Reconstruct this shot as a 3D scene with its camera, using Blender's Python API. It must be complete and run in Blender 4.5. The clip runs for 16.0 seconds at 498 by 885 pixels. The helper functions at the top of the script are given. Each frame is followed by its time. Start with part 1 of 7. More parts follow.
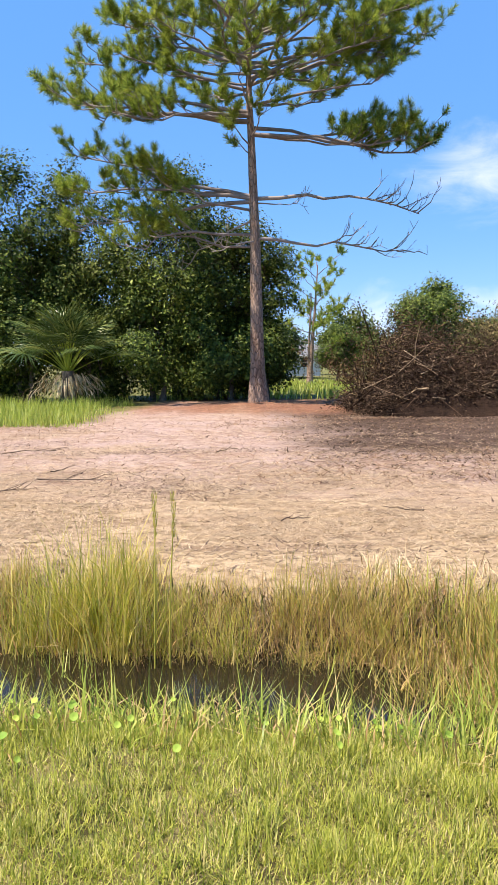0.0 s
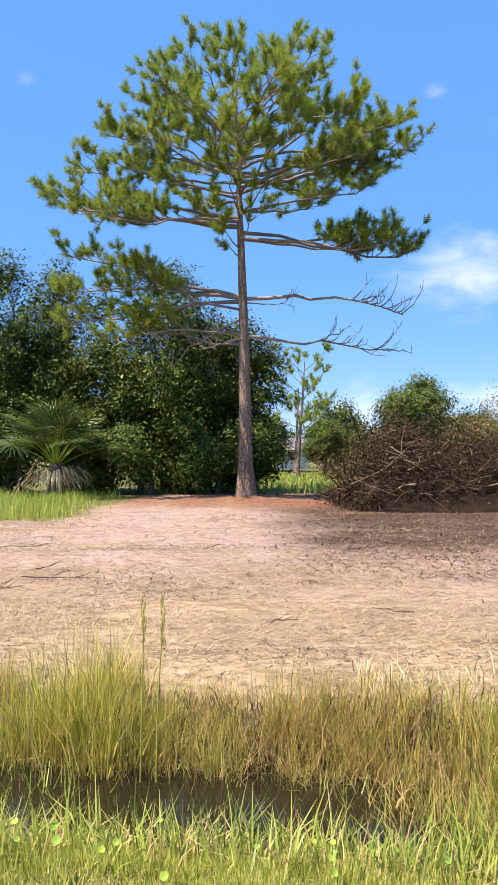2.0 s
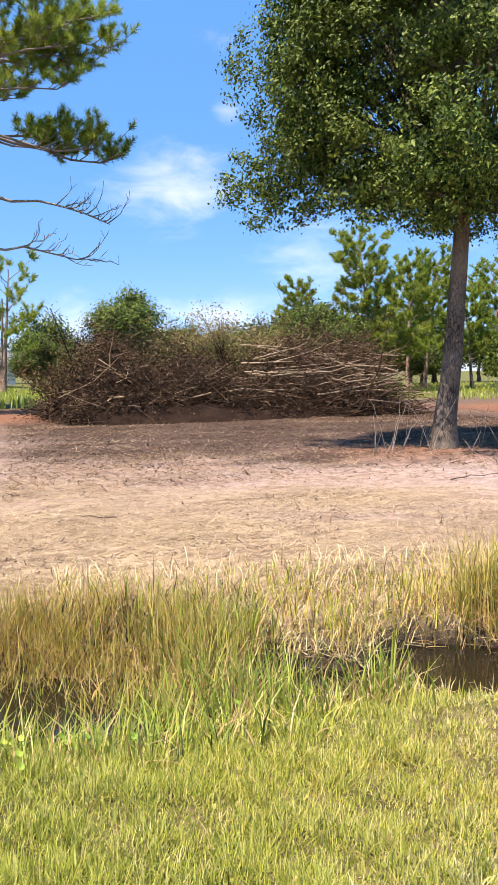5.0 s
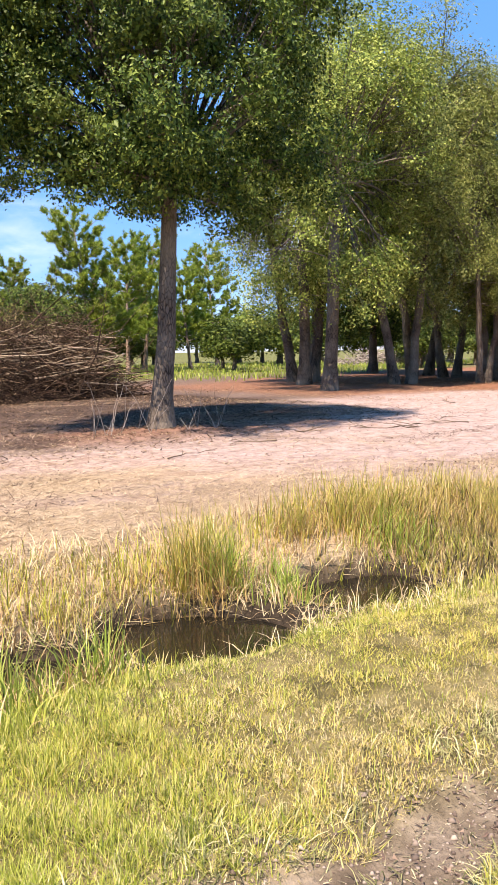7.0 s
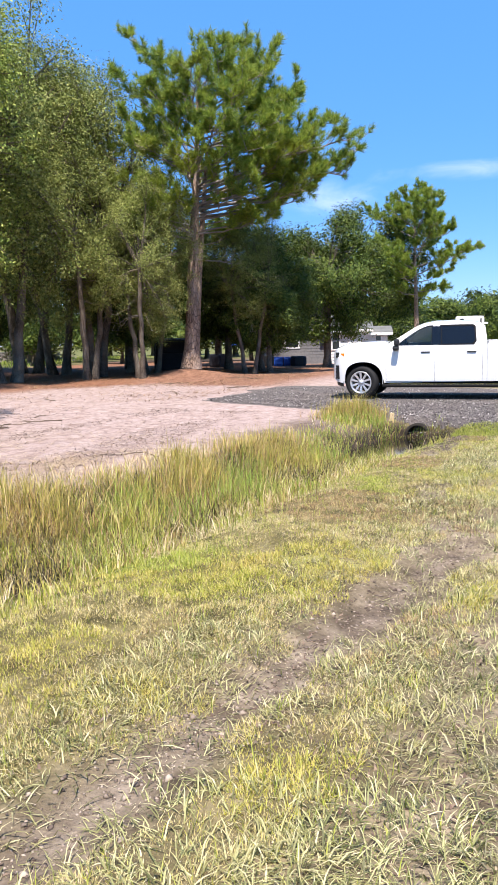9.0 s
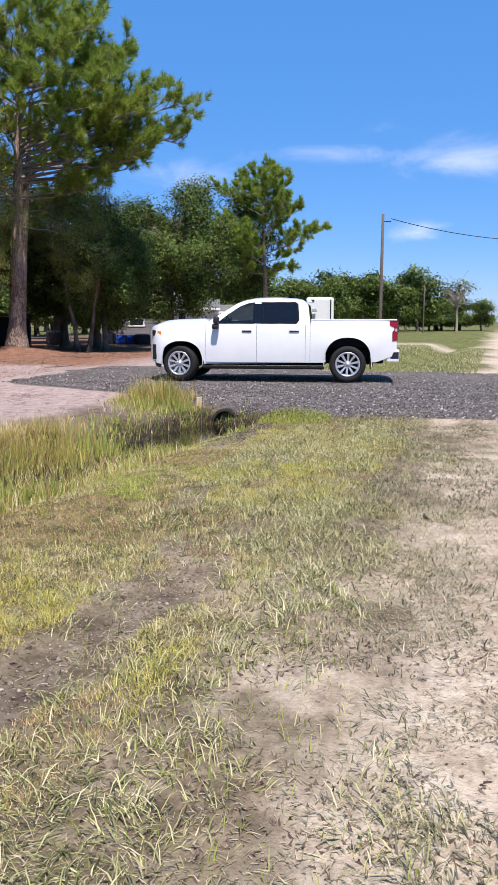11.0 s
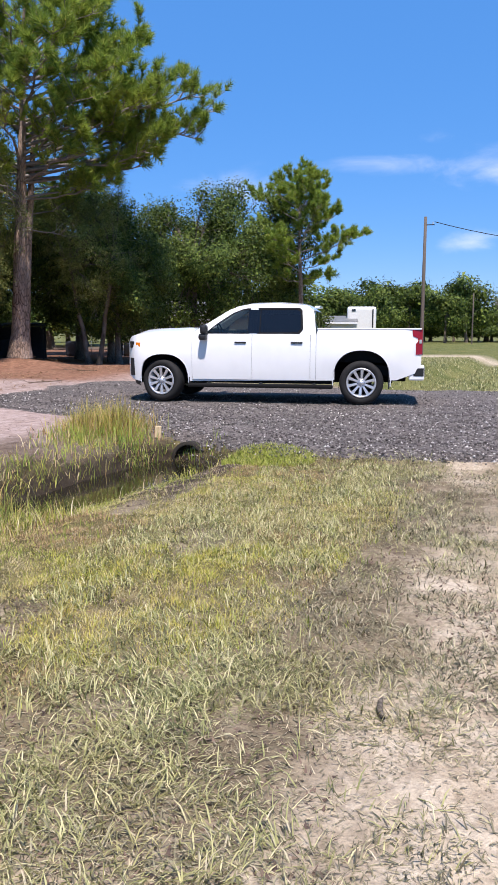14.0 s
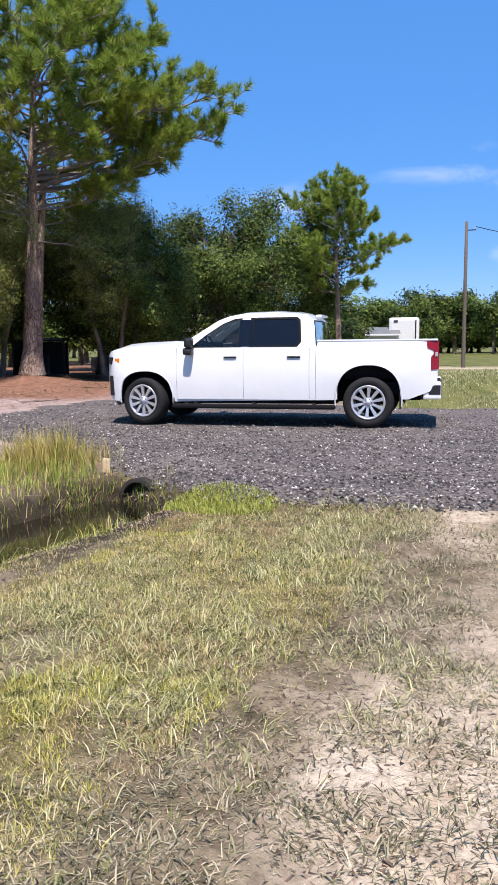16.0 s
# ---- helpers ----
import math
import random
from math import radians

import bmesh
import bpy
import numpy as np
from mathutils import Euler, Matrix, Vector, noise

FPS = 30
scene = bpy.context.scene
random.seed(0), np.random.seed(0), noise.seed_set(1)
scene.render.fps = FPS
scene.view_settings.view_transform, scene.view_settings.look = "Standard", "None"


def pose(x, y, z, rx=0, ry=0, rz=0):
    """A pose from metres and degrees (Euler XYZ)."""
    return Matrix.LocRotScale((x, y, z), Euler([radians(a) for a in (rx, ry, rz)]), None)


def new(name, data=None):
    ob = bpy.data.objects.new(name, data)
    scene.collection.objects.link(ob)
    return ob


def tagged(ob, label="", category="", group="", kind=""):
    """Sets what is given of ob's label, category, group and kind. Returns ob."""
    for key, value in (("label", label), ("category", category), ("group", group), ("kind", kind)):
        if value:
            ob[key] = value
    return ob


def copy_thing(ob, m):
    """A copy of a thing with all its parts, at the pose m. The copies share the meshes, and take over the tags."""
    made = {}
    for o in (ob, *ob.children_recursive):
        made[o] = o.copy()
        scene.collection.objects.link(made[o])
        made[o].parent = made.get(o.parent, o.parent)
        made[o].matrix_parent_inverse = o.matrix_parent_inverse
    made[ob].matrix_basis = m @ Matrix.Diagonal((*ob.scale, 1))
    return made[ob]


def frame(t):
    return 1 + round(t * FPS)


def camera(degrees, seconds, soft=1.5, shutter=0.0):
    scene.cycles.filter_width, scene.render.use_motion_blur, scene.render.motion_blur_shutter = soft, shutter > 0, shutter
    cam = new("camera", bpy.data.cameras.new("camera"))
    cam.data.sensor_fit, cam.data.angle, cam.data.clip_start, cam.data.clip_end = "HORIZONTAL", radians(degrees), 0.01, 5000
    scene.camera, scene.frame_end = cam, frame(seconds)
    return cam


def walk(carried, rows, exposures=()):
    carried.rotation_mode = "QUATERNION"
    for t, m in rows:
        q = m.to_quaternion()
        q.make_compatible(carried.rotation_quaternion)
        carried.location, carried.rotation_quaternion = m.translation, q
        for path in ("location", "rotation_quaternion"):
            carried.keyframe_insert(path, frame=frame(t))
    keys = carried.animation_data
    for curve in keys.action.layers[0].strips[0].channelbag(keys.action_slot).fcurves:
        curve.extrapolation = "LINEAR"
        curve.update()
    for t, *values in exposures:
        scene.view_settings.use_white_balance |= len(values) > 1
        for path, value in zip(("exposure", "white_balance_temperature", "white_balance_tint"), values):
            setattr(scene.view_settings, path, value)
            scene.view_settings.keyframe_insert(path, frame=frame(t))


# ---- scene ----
cam = camera(35.5, 16.0, 1.05)
METRES, EYE, TILT, LEAN, TURN = 8.12, 1.46, 0.0, -1.3, 0.0
ROWS = [
    (0.0, 0.0, 0.0, 0.0, -0.17, -5.73, 1.74),
    (0.5, -0.0045, 0.0005, 0.0007, 0.03, -4.97, 1.43),
    (1.0, -0.0063, 0.001, 0.0005, -0.16, -3.27, 1.28),
    (1.5, -0.0048, -0.0017, 0.0052, -0.55, -0.84, 1.2),
    (2.0, -0.0028, -0.003, 0.0088, -1.1, 1.02, 1.28),
    (2.5, -0.0029, -0.0023, 0.0071, -2.25, 1.4, 1.41),
    (3.0, -0.0021, -0.0013, 0.0034, -4.28, 0.08, 1.48),
    (3.5, 0.0022, -0.0005, 0.0013, -7.61, -2.07, 1.48),
    (4.0, 0.0063, 0.0006, 0.0005, -12.24, -3.97, 1.42),
    (6.5, 0.0211, -0.0063, -0.0033, -36.79, -7.1, 1.82),
    (7.0, 0.0251, -0.0064, -0.0024, -42.17, -7.56, 1.89),
    (7.5, 0.0335, -0.0118, -0.0022, -48.34, -7.93, 1.79),
    (8.0, 0.0559, -0.0236, -0.0009, -54.99, -8.13, 1.61),
    (8.5, 0.0763, -0.0345, -0.0024, -61.97, -8.23, 1.36),
    (9.0, 0.1075, -0.0362, -0.0068, -69.41, -8.52, 1.36),
    (9.5, 0.151, -0.0519, -0.0109, -76.37, -9.31, 0.96),
    (10.0, 0.2001, -0.0758, -0.0125, -79.96, -10.25, 0.32),
    (12.5, 0.5012, -0.1479, -0.0289, -77.26, -9.65, -0.1),
    (13.0, 0.5581, -0.1543, -0.0276, -76.67, -9.39, 0.03),
    (13.5, 0.6241, -0.1685, -0.0284, -76.21, -9.25, 0.1),
    (14.0, 0.6905, -0.1724, -0.03, -75.73, -9.38, 0.17),
    (14.5, 0.7543, -0.1868, -0.0292, -75.02, -9.55, 0.28),
    (15.0, 0.818, -0.1948, -0.0327, -74.12, -9.59, 0.48),
    (15.5, 0.8753, -0.2154, -0.0338, -73.16, -9.28, 0.78),
    (16.0, 0.936, -0.2287, -0.0359, -72.16, -8.39, 0.91),
]
walk(cam, [(t, pose(0, 0, EYE, TILT, LEAN, TURN) @ pose(METRES * x, METRES * y, METRES * z, 90 + pitch, roll, yaw)) for t, x, y, z, yaw, pitch, roll in ROWS],
     [(0.0, 1.02, 7150, 21), (4.0, 1.05, 7150, 21), (7.0, 1.16, 7300, 23), (8.2, 1.20, 7000, 21), (9.0, 1.00, 6500, 17), (10.0, 0.60, 6300, 18), (12.5, 0.52, 6250, 19), (16.0, 0.62, 6300, 20)])

# ---- world, sun, exposure ----
SUN_TO = Vector((0.41, 0.17, -0.895)).normalized()      # the way the sunlight travels
world = bpy.data.worlds.new("sky")
scene.world = world
world.use_nodes = True
wn, wl = world.node_tree.nodes, world.node_tree.links
sky = wn.new("ShaderNodeTexSky")
sky.sky_type, sky.sun_disc = "NISHITA", False
sky.sun_elevation = math.asin(-SUN_TO.z)
sky.sun_rotation = math.atan2(-SUN_TO.x, -SUN_TO.y)
sky.air_density, sky.dust_density, sky.ozone_density = 0.9, 0.0, 3.0
wtc = wn.new("ShaderNodeTexCoord")
wmap = wn.new("ShaderNodeMapping")
wmap.inputs["Scale"].default_value = (1.0, 1.0, 2.6)
wl.new(wtc.outputs["Generated"], wmap.inputs["Vector"])
wnoise = wn.new("ShaderNodeTexNoise")
wnoise.inputs["Scale"].default_value, wnoise.inputs["Detail"].default_value = 11.0, 8.0
wnoise.inputs["Roughness"].default_value, wnoise.inputs["Distortion"].default_value = 0.58, 0.5
wl.new(wmap.outputs["Vector"], wnoise.inputs["Vector"])


def wmath(op, a, b=None):
    k = wn.new("ShaderNodeMath")
    k.operation = op
    for q, v in enumerate((a, b)):
        if isinstance(v, (int, float)):
            k.inputs[q].default_value = v
        elif v is not None:
            wl.new(v, k.inputs[q])
    return k.outputs["Value"]


def wdot(v):
    k = wn.new("ShaderNodeVectorMath")
    k.operation = "DOT_PRODUCT"
    wl.new(wtc.outputs["Generated"], k.inputs[0])
    k.inputs[1].default_value = v
    return k.outputs["Value"]


# thin fair-weather clouds: azimuth from +y, elevation, half width, half height, density
CLOUDS = ((17.0, 12.9, 4.2, 2.6, 0.62), (20.6, 17.6, 1.3, 1.0, 0.55), (20.3, 22.3, 2.2, 1.2, 0.40), (14.6, 24.8, 1.0, 0.7, 0.46), (-15.1, 25.3, 1.0, 0.8, 0.52),
          (9.0, 3.4, 3.2, 2.2, 0.50), (20.5, 4.2, 5.0, 1.6, 0.56), (27.0, 8.0, 4.5, 2.2, 0.52), (85.0, 11.4, 6.5, 0.8, 0.52), (94.0, 10.8, 5.0, 1.6, 0.60),
          (88.4, 13.0, 2.0, 0.7, 0.45), (75.0, 9.8, 4.5, 1.3, 0.48), (90.8, 6.2, 2.2, 0.9, 0.56), (48.0, 8.0, 9.0, 2.0, 0.6), (110.0, 8.0, 9.0, 2.0, 0.6), (-30.0, 9.0, 9.0, 2.5, 0.6), (-80.0, 14.0, 14.0, 3.0, 0.6), (170.0, 12.0, 20.0, 3.0, 0.6))
wsum = None
for az_, el_, wu, wv, dens in CLOUDS:
    a_, e_ = radians(az_), radians(el_)
    fwd = Vector((math.sin(a_) * math.cos(e_), math.cos(a_) * math.cos(e_), math.sin(e_)))
    side_ = Vector((math.cos(a_), -math.sin(a_), 0))
    uu = wmath("POWER", wmath("ABSOLUTE", wmath("DIVIDE", wdot(side_), math.sin(radians(wu)))), 2.0)
    vv = wmath("POWER", wmath("ABSOLUTE", wmath("DIVIDE", wdot(side_.cross(fwd)), math.sin(radians(wv)))), 2.0)
    bell = wmath("EXPONENT", wmath("MULTIPLY", wmath("ADD", uu, vv), -0.7))
    bell = wmath("MULTIPLY", wmath("MULTIPLY", bell, dens), wmath("GREATER_THAN", wdot(fwd), 0.0))
    wsum = bell if wsum is None else wmath("MAXIMUM", wsum, bell)
wfac = wmath("ADD", wsum, wmath("MULTIPLY", wmath("SUBTRACT", wnoise.outputs["Fac"], 0.5), 0.9))
wramp = wn.new("ShaderNodeValToRGB")
wramp.color_ramp.interpolation = "EASE"
wramp.color_ramp.elements[0].position, wramp.color_ramp.elements[0].color = 0.22, (0, 0, 0, 1)
wramp.color_ramp.elements[1].position, wramp.color_ramp.elements[1].color = 0.95, (0.5, 0.5, 0.5, 1)
wl.new(wfac, wramp.inputs["Fac"])
whue = wn.new("ShaderNodeHueSaturation")
whue.inputs["Saturation"].default_value, whue.inputs["Value"].default_value = 1.30, 1.0
wl.new(sky.outputs["Color"], whue.inputs["Color"])
wmix = wn.new("ShaderNodeMix")
wmix.data_type = "RGBA"
wl.new(wramp.outputs["Color"], wmix.inputs["Factor"])
wclear = wn.new("ShaderNodeMix")
wclear.data_type = "RGBA"
wclear.inputs["Factor"].default_value = 0.62
wl.new(whue.outputs["Color"], wclear.inputs["A"])
wclear.inputs["B"].default_value = (0.80, 2.62, 6.1, 1)
wl.new(wclear.outputs["Result"], wmix.inputs["A"])
wmix.inputs["B"].default_value = (8.5, 8.7, 9.2, 1)
wl.new(wmix.outputs["Result"], wn["Background"].inputs["Color"])
wn["Background"].inputs["Strength"].default_value = 0.102
sun = new("sun", bpy.data.lights.new("sun", "SUN"))
sun.data.energy, sun.data.angle, sun.data.color = 5.0, radians(0.53), (1.0, 0.95, 0.86)
sun.matrix_world = Matrix.Translation((0, 0, 60)) @ SUN_TO.to_track_quat("-Z", "Y").to_matrix().to_4x4()

# ---- small helpers ----
rng = np.random.default_rng(7)


def np_mesh(name, V, F, mats=(), smooth=False):
    """A mesh from arrays of places and of triangles or quads."""
    me = bpy.data.meshes.new(name)
    V, F = np.asarray(V, np.float32), np.asarray(F, np.int32)
    k = F.shape[1]
    me.vertices.add(len(V))
    me.vertices.foreach_set("co", V.ravel())
    me.loops.add(F.size)
    me.loops.foreach_set("vertex_index", F.ravel())
    me.polygons.add(len(F))
    me.polygons.foreach_set("loop_start", np.arange(0, F.size, k, dtype=np.int32))
    me.polygons.foreach_set("loop_total", np.full(len(F), k, np.int32))
    if smooth:
        me.polygons.foreach_set("use_smooth", np.ones(len(F), bool))
    for m in mats:
        me.materials.append(m)
    me.update(calc_edges=True)
    return me


def bm_mesh(name, bm, mat, smooth=False):
    me = bpy.data.meshes.new(name)
    bmesh.ops.recalc_face_normals(bm, faces=bm.faces)
    if smooth:
        for fc in bm.faces:
            fc.smooth = True
    bm.to_mesh(me)
    bm.free()
    me.materials.append(mat)
    return me


def part(name, data, mat, parent, label=""):
    """One mesh object under a thing or a part; data is a bmesh or a mesh."""
    me = bm_mesh(name, data, mat) if isinstance(data, bmesh.types.BMesh) else data
    ob = new(name, me)
    ob.parent = parent
    return tagged(ob, label)


def thing(name, label, category, m=None, group="", kind=""):
    ob = new(name)
    ob.empty_display_size = 0.2
    if m is not None:
        ob.matrix_basis = m
    return tagged(ob, label, category, group, kind)


def box(size, at=(0, 0, 0), bevel=0.0, turn=None):
    bm = bmesh.new()
    bmesh.ops.create_cube(bm, size=1)
    bmesh.ops.scale(bm, vec=size, verts=bm.verts)
    if bevel:
        bmesh.ops.bevel(bm, geom=bm.edges[:], offset=bevel, segments=2, affect="EDGES", profile=0.6)
    if turn is not None:
        bmesh.ops.transform(bm, matrix=turn, verts=bm.verts)
    bmesh.ops.translate(bm, vec=at, verts=bm.verts)
    return bm


def tube(P, R, sides=7, close=True):
    """Rings of quads along a line of places with a radius each."""
    P, R = np.asarray(P, float), np.asarray(R, float)
    T = np.gradient(P, axis=0)
    T /= np.linalg.norm(T, axis=1)[:, None] + 1e-9
    up = np.where(np.abs(T[:, 2:3]) > 0.9, [[1.0, 0, 0]], [[0, 0, 1.0]])
    A = np.cross(T, up)
    A /= np.linalg.norm(A, axis=1)[:, None] + 1e-9
    B = np.cross(T, A)
    for i in range(1, len(P)):          # keep the rings from twisting
        A[i] = A[i - 1] - T[i] * (A[i - 1] @ T[i])
        A[i] /= np.linalg.norm(A[i]) + 1e-9
        B[i] = np.cross(T[i], A[i])
    ang = np.linspace(0, 2 * np.pi, sides, endpoint=False)
    V = P[:, None] + R[:, None, None] * (np.cos(ang)[None, :, None] * A[:, None] + np.sin(ang)[None, :, None] * B[:, None])
    i, j = np.meshgrid(np.arange(len(P) - 1), np.arange(sides), indexing="ij")
    a, b = i * sides + j, i * sides + (j + 1) % sides
    F = np.stack([a, b, b + sides, a + sides], -1).reshape(-1, 4)
    return V.reshape(-1, 3), F


class Heap:
    """Gathers pieces of one mesh."""

    def __init__(self):
        self.V, self.F, self.n = [], [], 0

    def add(self, V, F):
        self.V.append(V)
        self.F.append(np.asarray(F) + self.n)
        self.n += len(V)

    def mesh(self, name, mats, smooth=False):
        return np_mesh(name, np.concatenate(self.V), np.concatenate(self.F), mats, smooth)


def unit(n, gen=None):
    v = (gen or rng).normal(size=(n, 3))
    return v / np.linalg.norm(v, axis=1)[:, None]


def wavy(x, y, scale, seed):
    """Smooth numbers of about -1 to 1 over the plane."""
    g = np.random.default_rng(seed)
    out = 0
    for k in range(7):
        a, f, p = g.uniform(0, 6.283), scale * g.uniform(0.5, 1.9), g.uniform(0, 6.283)
        out = out + np.sin((x * np.cos(a) + y * np.sin(a)) * f + p + 0.9 * np.sin((x * np.sin(a) - y * np.cos(a)) * f * 0.7 + p))
    return out / 3.3


def step(a, b, v):
    t = np.clip((v - a) / (b - a), 0, 1)
    return t * t * (3 - 2 * t)


# ---- materials ----
def material(name, rough=0.8, metal=0.0, spec=0.3):
    m = bpy.data.materials.new(name)
    m.use_nodes = True
    n, l = m.node_tree.nodes, m.node_tree.links
    b = n["Principled BSDF"]
    b.inputs["Roughness"].default_value, b.inputs["Metallic"].default_value = rough, metal
    b.inputs["Specular IOR Level"].default_value = spec
    return m, n, l, b


def noise_node(n, l, scale, detail=4.0, rough=0.55, coord="Object", stretch=None):
    tc = n.new("ShaderNodeTexCoord")
    t = n.new("ShaderNodeTexNoise")
    t.inputs["Scale"].default_value, t.inputs["Detail"].default_value, t.inputs["Roughness"].default_value = scale, detail, rough
    if stretch:
        mp = n.new("ShaderNodeMapping")
        mp.inputs["Scale"].default_value = stretch
        l.new(tc.outputs[coord], mp.inputs["Vector"])
        l.new(mp.outputs["Vector"], t.inputs["Vector"])
    else:
        l.new(tc.outputs[coord], t.inputs["Vector"])
    return t.outputs["Fac"]


def ramp(n, l, fac, stops):
    r = n.new("ShaderNodeValToRGB")
    e = r.color_ramp.elements
    while len(e) < len(stops):
        e.new(0.5)
    for k, (p, c) in enumerate(stops):
        e[k].position, e[k].color = p, (*c, 1)
    l.new(fac, r.inputs["Fac"])
    return r.outputs["Color"]


def blend(n, l, fac, a, b, mode="MIX"):
    x = n.new("ShaderNodeMix")
    x.data_type, x.blend_type = "RGBA", mode
    for sock, v in (("Factor", fac), ("A", a), ("B", b)):
        if isinstance(v, (int, float)):
            x.inputs[sock].default_value = v
        elif isinstance(v, tuple):
            x.inputs[sock].default_value = (*v, 1)
        else:
            l.new(v, x.inputs[sock])
    return x.outputs["Result"]


def bump(n, l, b, fac, strength, dist):
    k = n.new("ShaderNodeBump")
    k.inputs["Strength"].default_value, k.inputs["Distance"].default_value = strength, dist
    l.new(fac, k.inputs["Height"])
    l.new(k.outputs["Normal"], b.inputs["Normal"])


def varied(name, a, b_, scale=6.0, rough=0.8, metal=0.0, bump_=0.2, dist=0.01, stretch=None, spec=0.3):
    """A surface of two colours mixed at two scales, with fine relief."""
    m, n, l, b = material(name, rough, metal, spec)
    f1, f2 = noise_node(n, l, scale, 6, stretch=stretch), noise_node(n, l, scale * 9, 4, stretch=stretch)
    c1 = ramp(n, l, f1, [(0.3, a), (0.7, b_)])
    c2 = ramp(n, l, f2, [(0.3, tuple(0.7 * v for v in a)), (0.7, tuple(min(1, 1.15 * v) for v in b_))])
    l.new(blend(n, l, 0.45, c1, c2), b.inputs["Base Color"])
    if bump_:
        bump(n, l, b, f2, bump_, dist)
    return m


def leafy(name, stops, through_=0.35, rough=0.5, patch=0.35, tint=(0.2, 0.19, 0.03), gloss=0.4):
    """Leaves: each one its own shade, larger patches yellower, light coming through."""
    m, n, l, b = material(name, rough, 0.0, gloss)
    geo = n.new("ShaderNodeNewGeometry")
    c = ramp(n, l, geo.outputs["Random Per Island"], stops)
    f = noise_node(n, l, patch, 3)
    f = ramp(n, l, f, [(0.45, (0, 0, 0)), (0.75, (0.6, 0.6, 0.6))])
    c = blend(n, l, f, c, tint)
    l.new(c, b.inputs["Base Color"])
    tr = n.new("ShaderNodeBsdfTranslucent")
    l.new(c, tr.inputs["Color"])
    mx = n.new("ShaderNodeMixShader")
    mx.inputs["Fac"].default_value = through_
    l.new(b.outputs["BSDF"], mx.inputs[1])
    l.new(tr.outputs["BSDF"], mx.inputs[2])
    l.new(mx.outputs["Shader"], n["Material Output"].inputs["Surface"])
    return m


def bark(name, a, b_, plate=5.0, relief=0.03, lichen=(0.27, 0.24, 0.21)):
    m, n, l, b = material(name, 0.9, 0, 0.15)
    tc, mp, vo = n.new("ShaderNodeTexCoord"), n.new("ShaderNodeMapping"), n.new("ShaderNodeTexVoronoi")
    mp.inputs["Scale"].default_value = (1.0, 1.0, 0.28)
    l.new(tc.outputs["Object"], mp.inputs["Vector"])
    l.new(mp.outputs["Vector"], vo.inputs["Vector"])
    vo.feature, vo.inputs["Scale"].default_value = "DISTANCE_TO_EDGE", plate * 2.4
    f = noise_node(n, l, 7, 6, stretch=(1, 1, 0.3))
    f2 = noise_node(n, l, 0.7, 3)
    c = ramp(n, l, f, [(0.3, a), (0.7, b_)])
    c = blend(n, l, ramp(n, l, vo.outputs["Distance"], [(0.0, (1, 1, 1)), (0.12, (0, 0, 0))]), c, tuple(0.3 * v for v in a))
    c = blend(n, l, ramp(n, l, f2, [(0.4, (0, 0, 0)), (0.7, (0.6, 0.6, 0.6))]), c, lichen)
    l.new(c, b.inputs["Base Color"])
    bump(n, l, b, vo.outputs["Distance"], 0.9, relief)
    return m


M_pine_bark = bark("pine_bark", (0.19, 0.12, 0.082), (0.45, 0.325, 0.24), 5.5, 0.05, (0.34, 0.27, 0.22))
M_oak_bark = bark("oak_bark", (0.065, 0.05, 0.038), (0.17, 0.135, 0.105), 9.0, 0.02, (0.34, 0.29, 0.22))
M_branch = varied("pine_limb_bark", (0.13, 0.11, 0.095), (0.30, 0.26, 0.23), 5, 0.9, bump_=0.5)
M_dead = varied("dead_wood", (0.20, 0.17, 0.14), (0.38, 0.33, 0.28), 5, 0.9, bump_=0.4)
M_needle = leafy("pine_needles", [(0.0, (0.06, 0.115, 0.02)), (0.5, (0.215, 0.315, 0.047)), (0.93, (0.41, 0.49, 0.08)), (1.0, (0.48, 0.38, 0.11))], 0.46, 0.5, 0.5, (0.40, 0.43, 0.06), 0.2)
M_oak = leafy("oak_leaves", [(0.0, (0.013, 0.03, 0.007)), (0.55, (0.062, 0.112, 0.018)), (1.0, (0.22, 0.28, 0.05))], 0.16, 0.5, 0.3, (0.12, 0.14, 0.025), 0.15)
M_stand = leafy("laurel_oak_leaves", [(0.0, (0.06, 0.10, 0.02)), (0.55, (0.26, 0.345, 0.065)), (1.0, (0.52, 0.56, 0.14))], 0.24, 0.5, 0.3, (0.24, 0.26, 0.055), 0.15)
M_oak_pale = leafy("pale_oak_leaves", [(0.0, (0.06, 0.085, 0.02)), (0.6, (0.23, 0.275, 0.065)), (1.0, (0.44, 0.45, 0.14))], 0.24, 0.5, 0.3, (0.20, 0.19, 0.045), 0.15)
M_dark_leaf = leafy("dark_leaves", [(0.0, (0.014, 0.03, 0.007)), (0.6, (0.068, 0.11, 0.018)), (1.0, (0.19, 0.235, 0.045))], 0.13, 0.5, 0.4, (0.11, 0.12, 0.022), 0.12)
M_palm = leafy("palm_fronds", [(0.0, (0.022, 0.05, 0.014)), (0.8, (0.075, 0.125, 0.035)), (0.95, (0.17, 0.2, 0.05)), (1.0, (0.38, 0.3, 0.08))], 0.15, 0.32, 0.6, (0.07, 0.11, 0.03))
M_dry_leaf = leafy("dry_leaves", [(0.0, (0.09, 0.045, 0.025)), (0.5, (0.21, 0.12, 0.065)), (1.0, (0.38, 0.26, 0.14))], 0.2, 0.7, 0.4, (0.25, 0.14, 0.08))
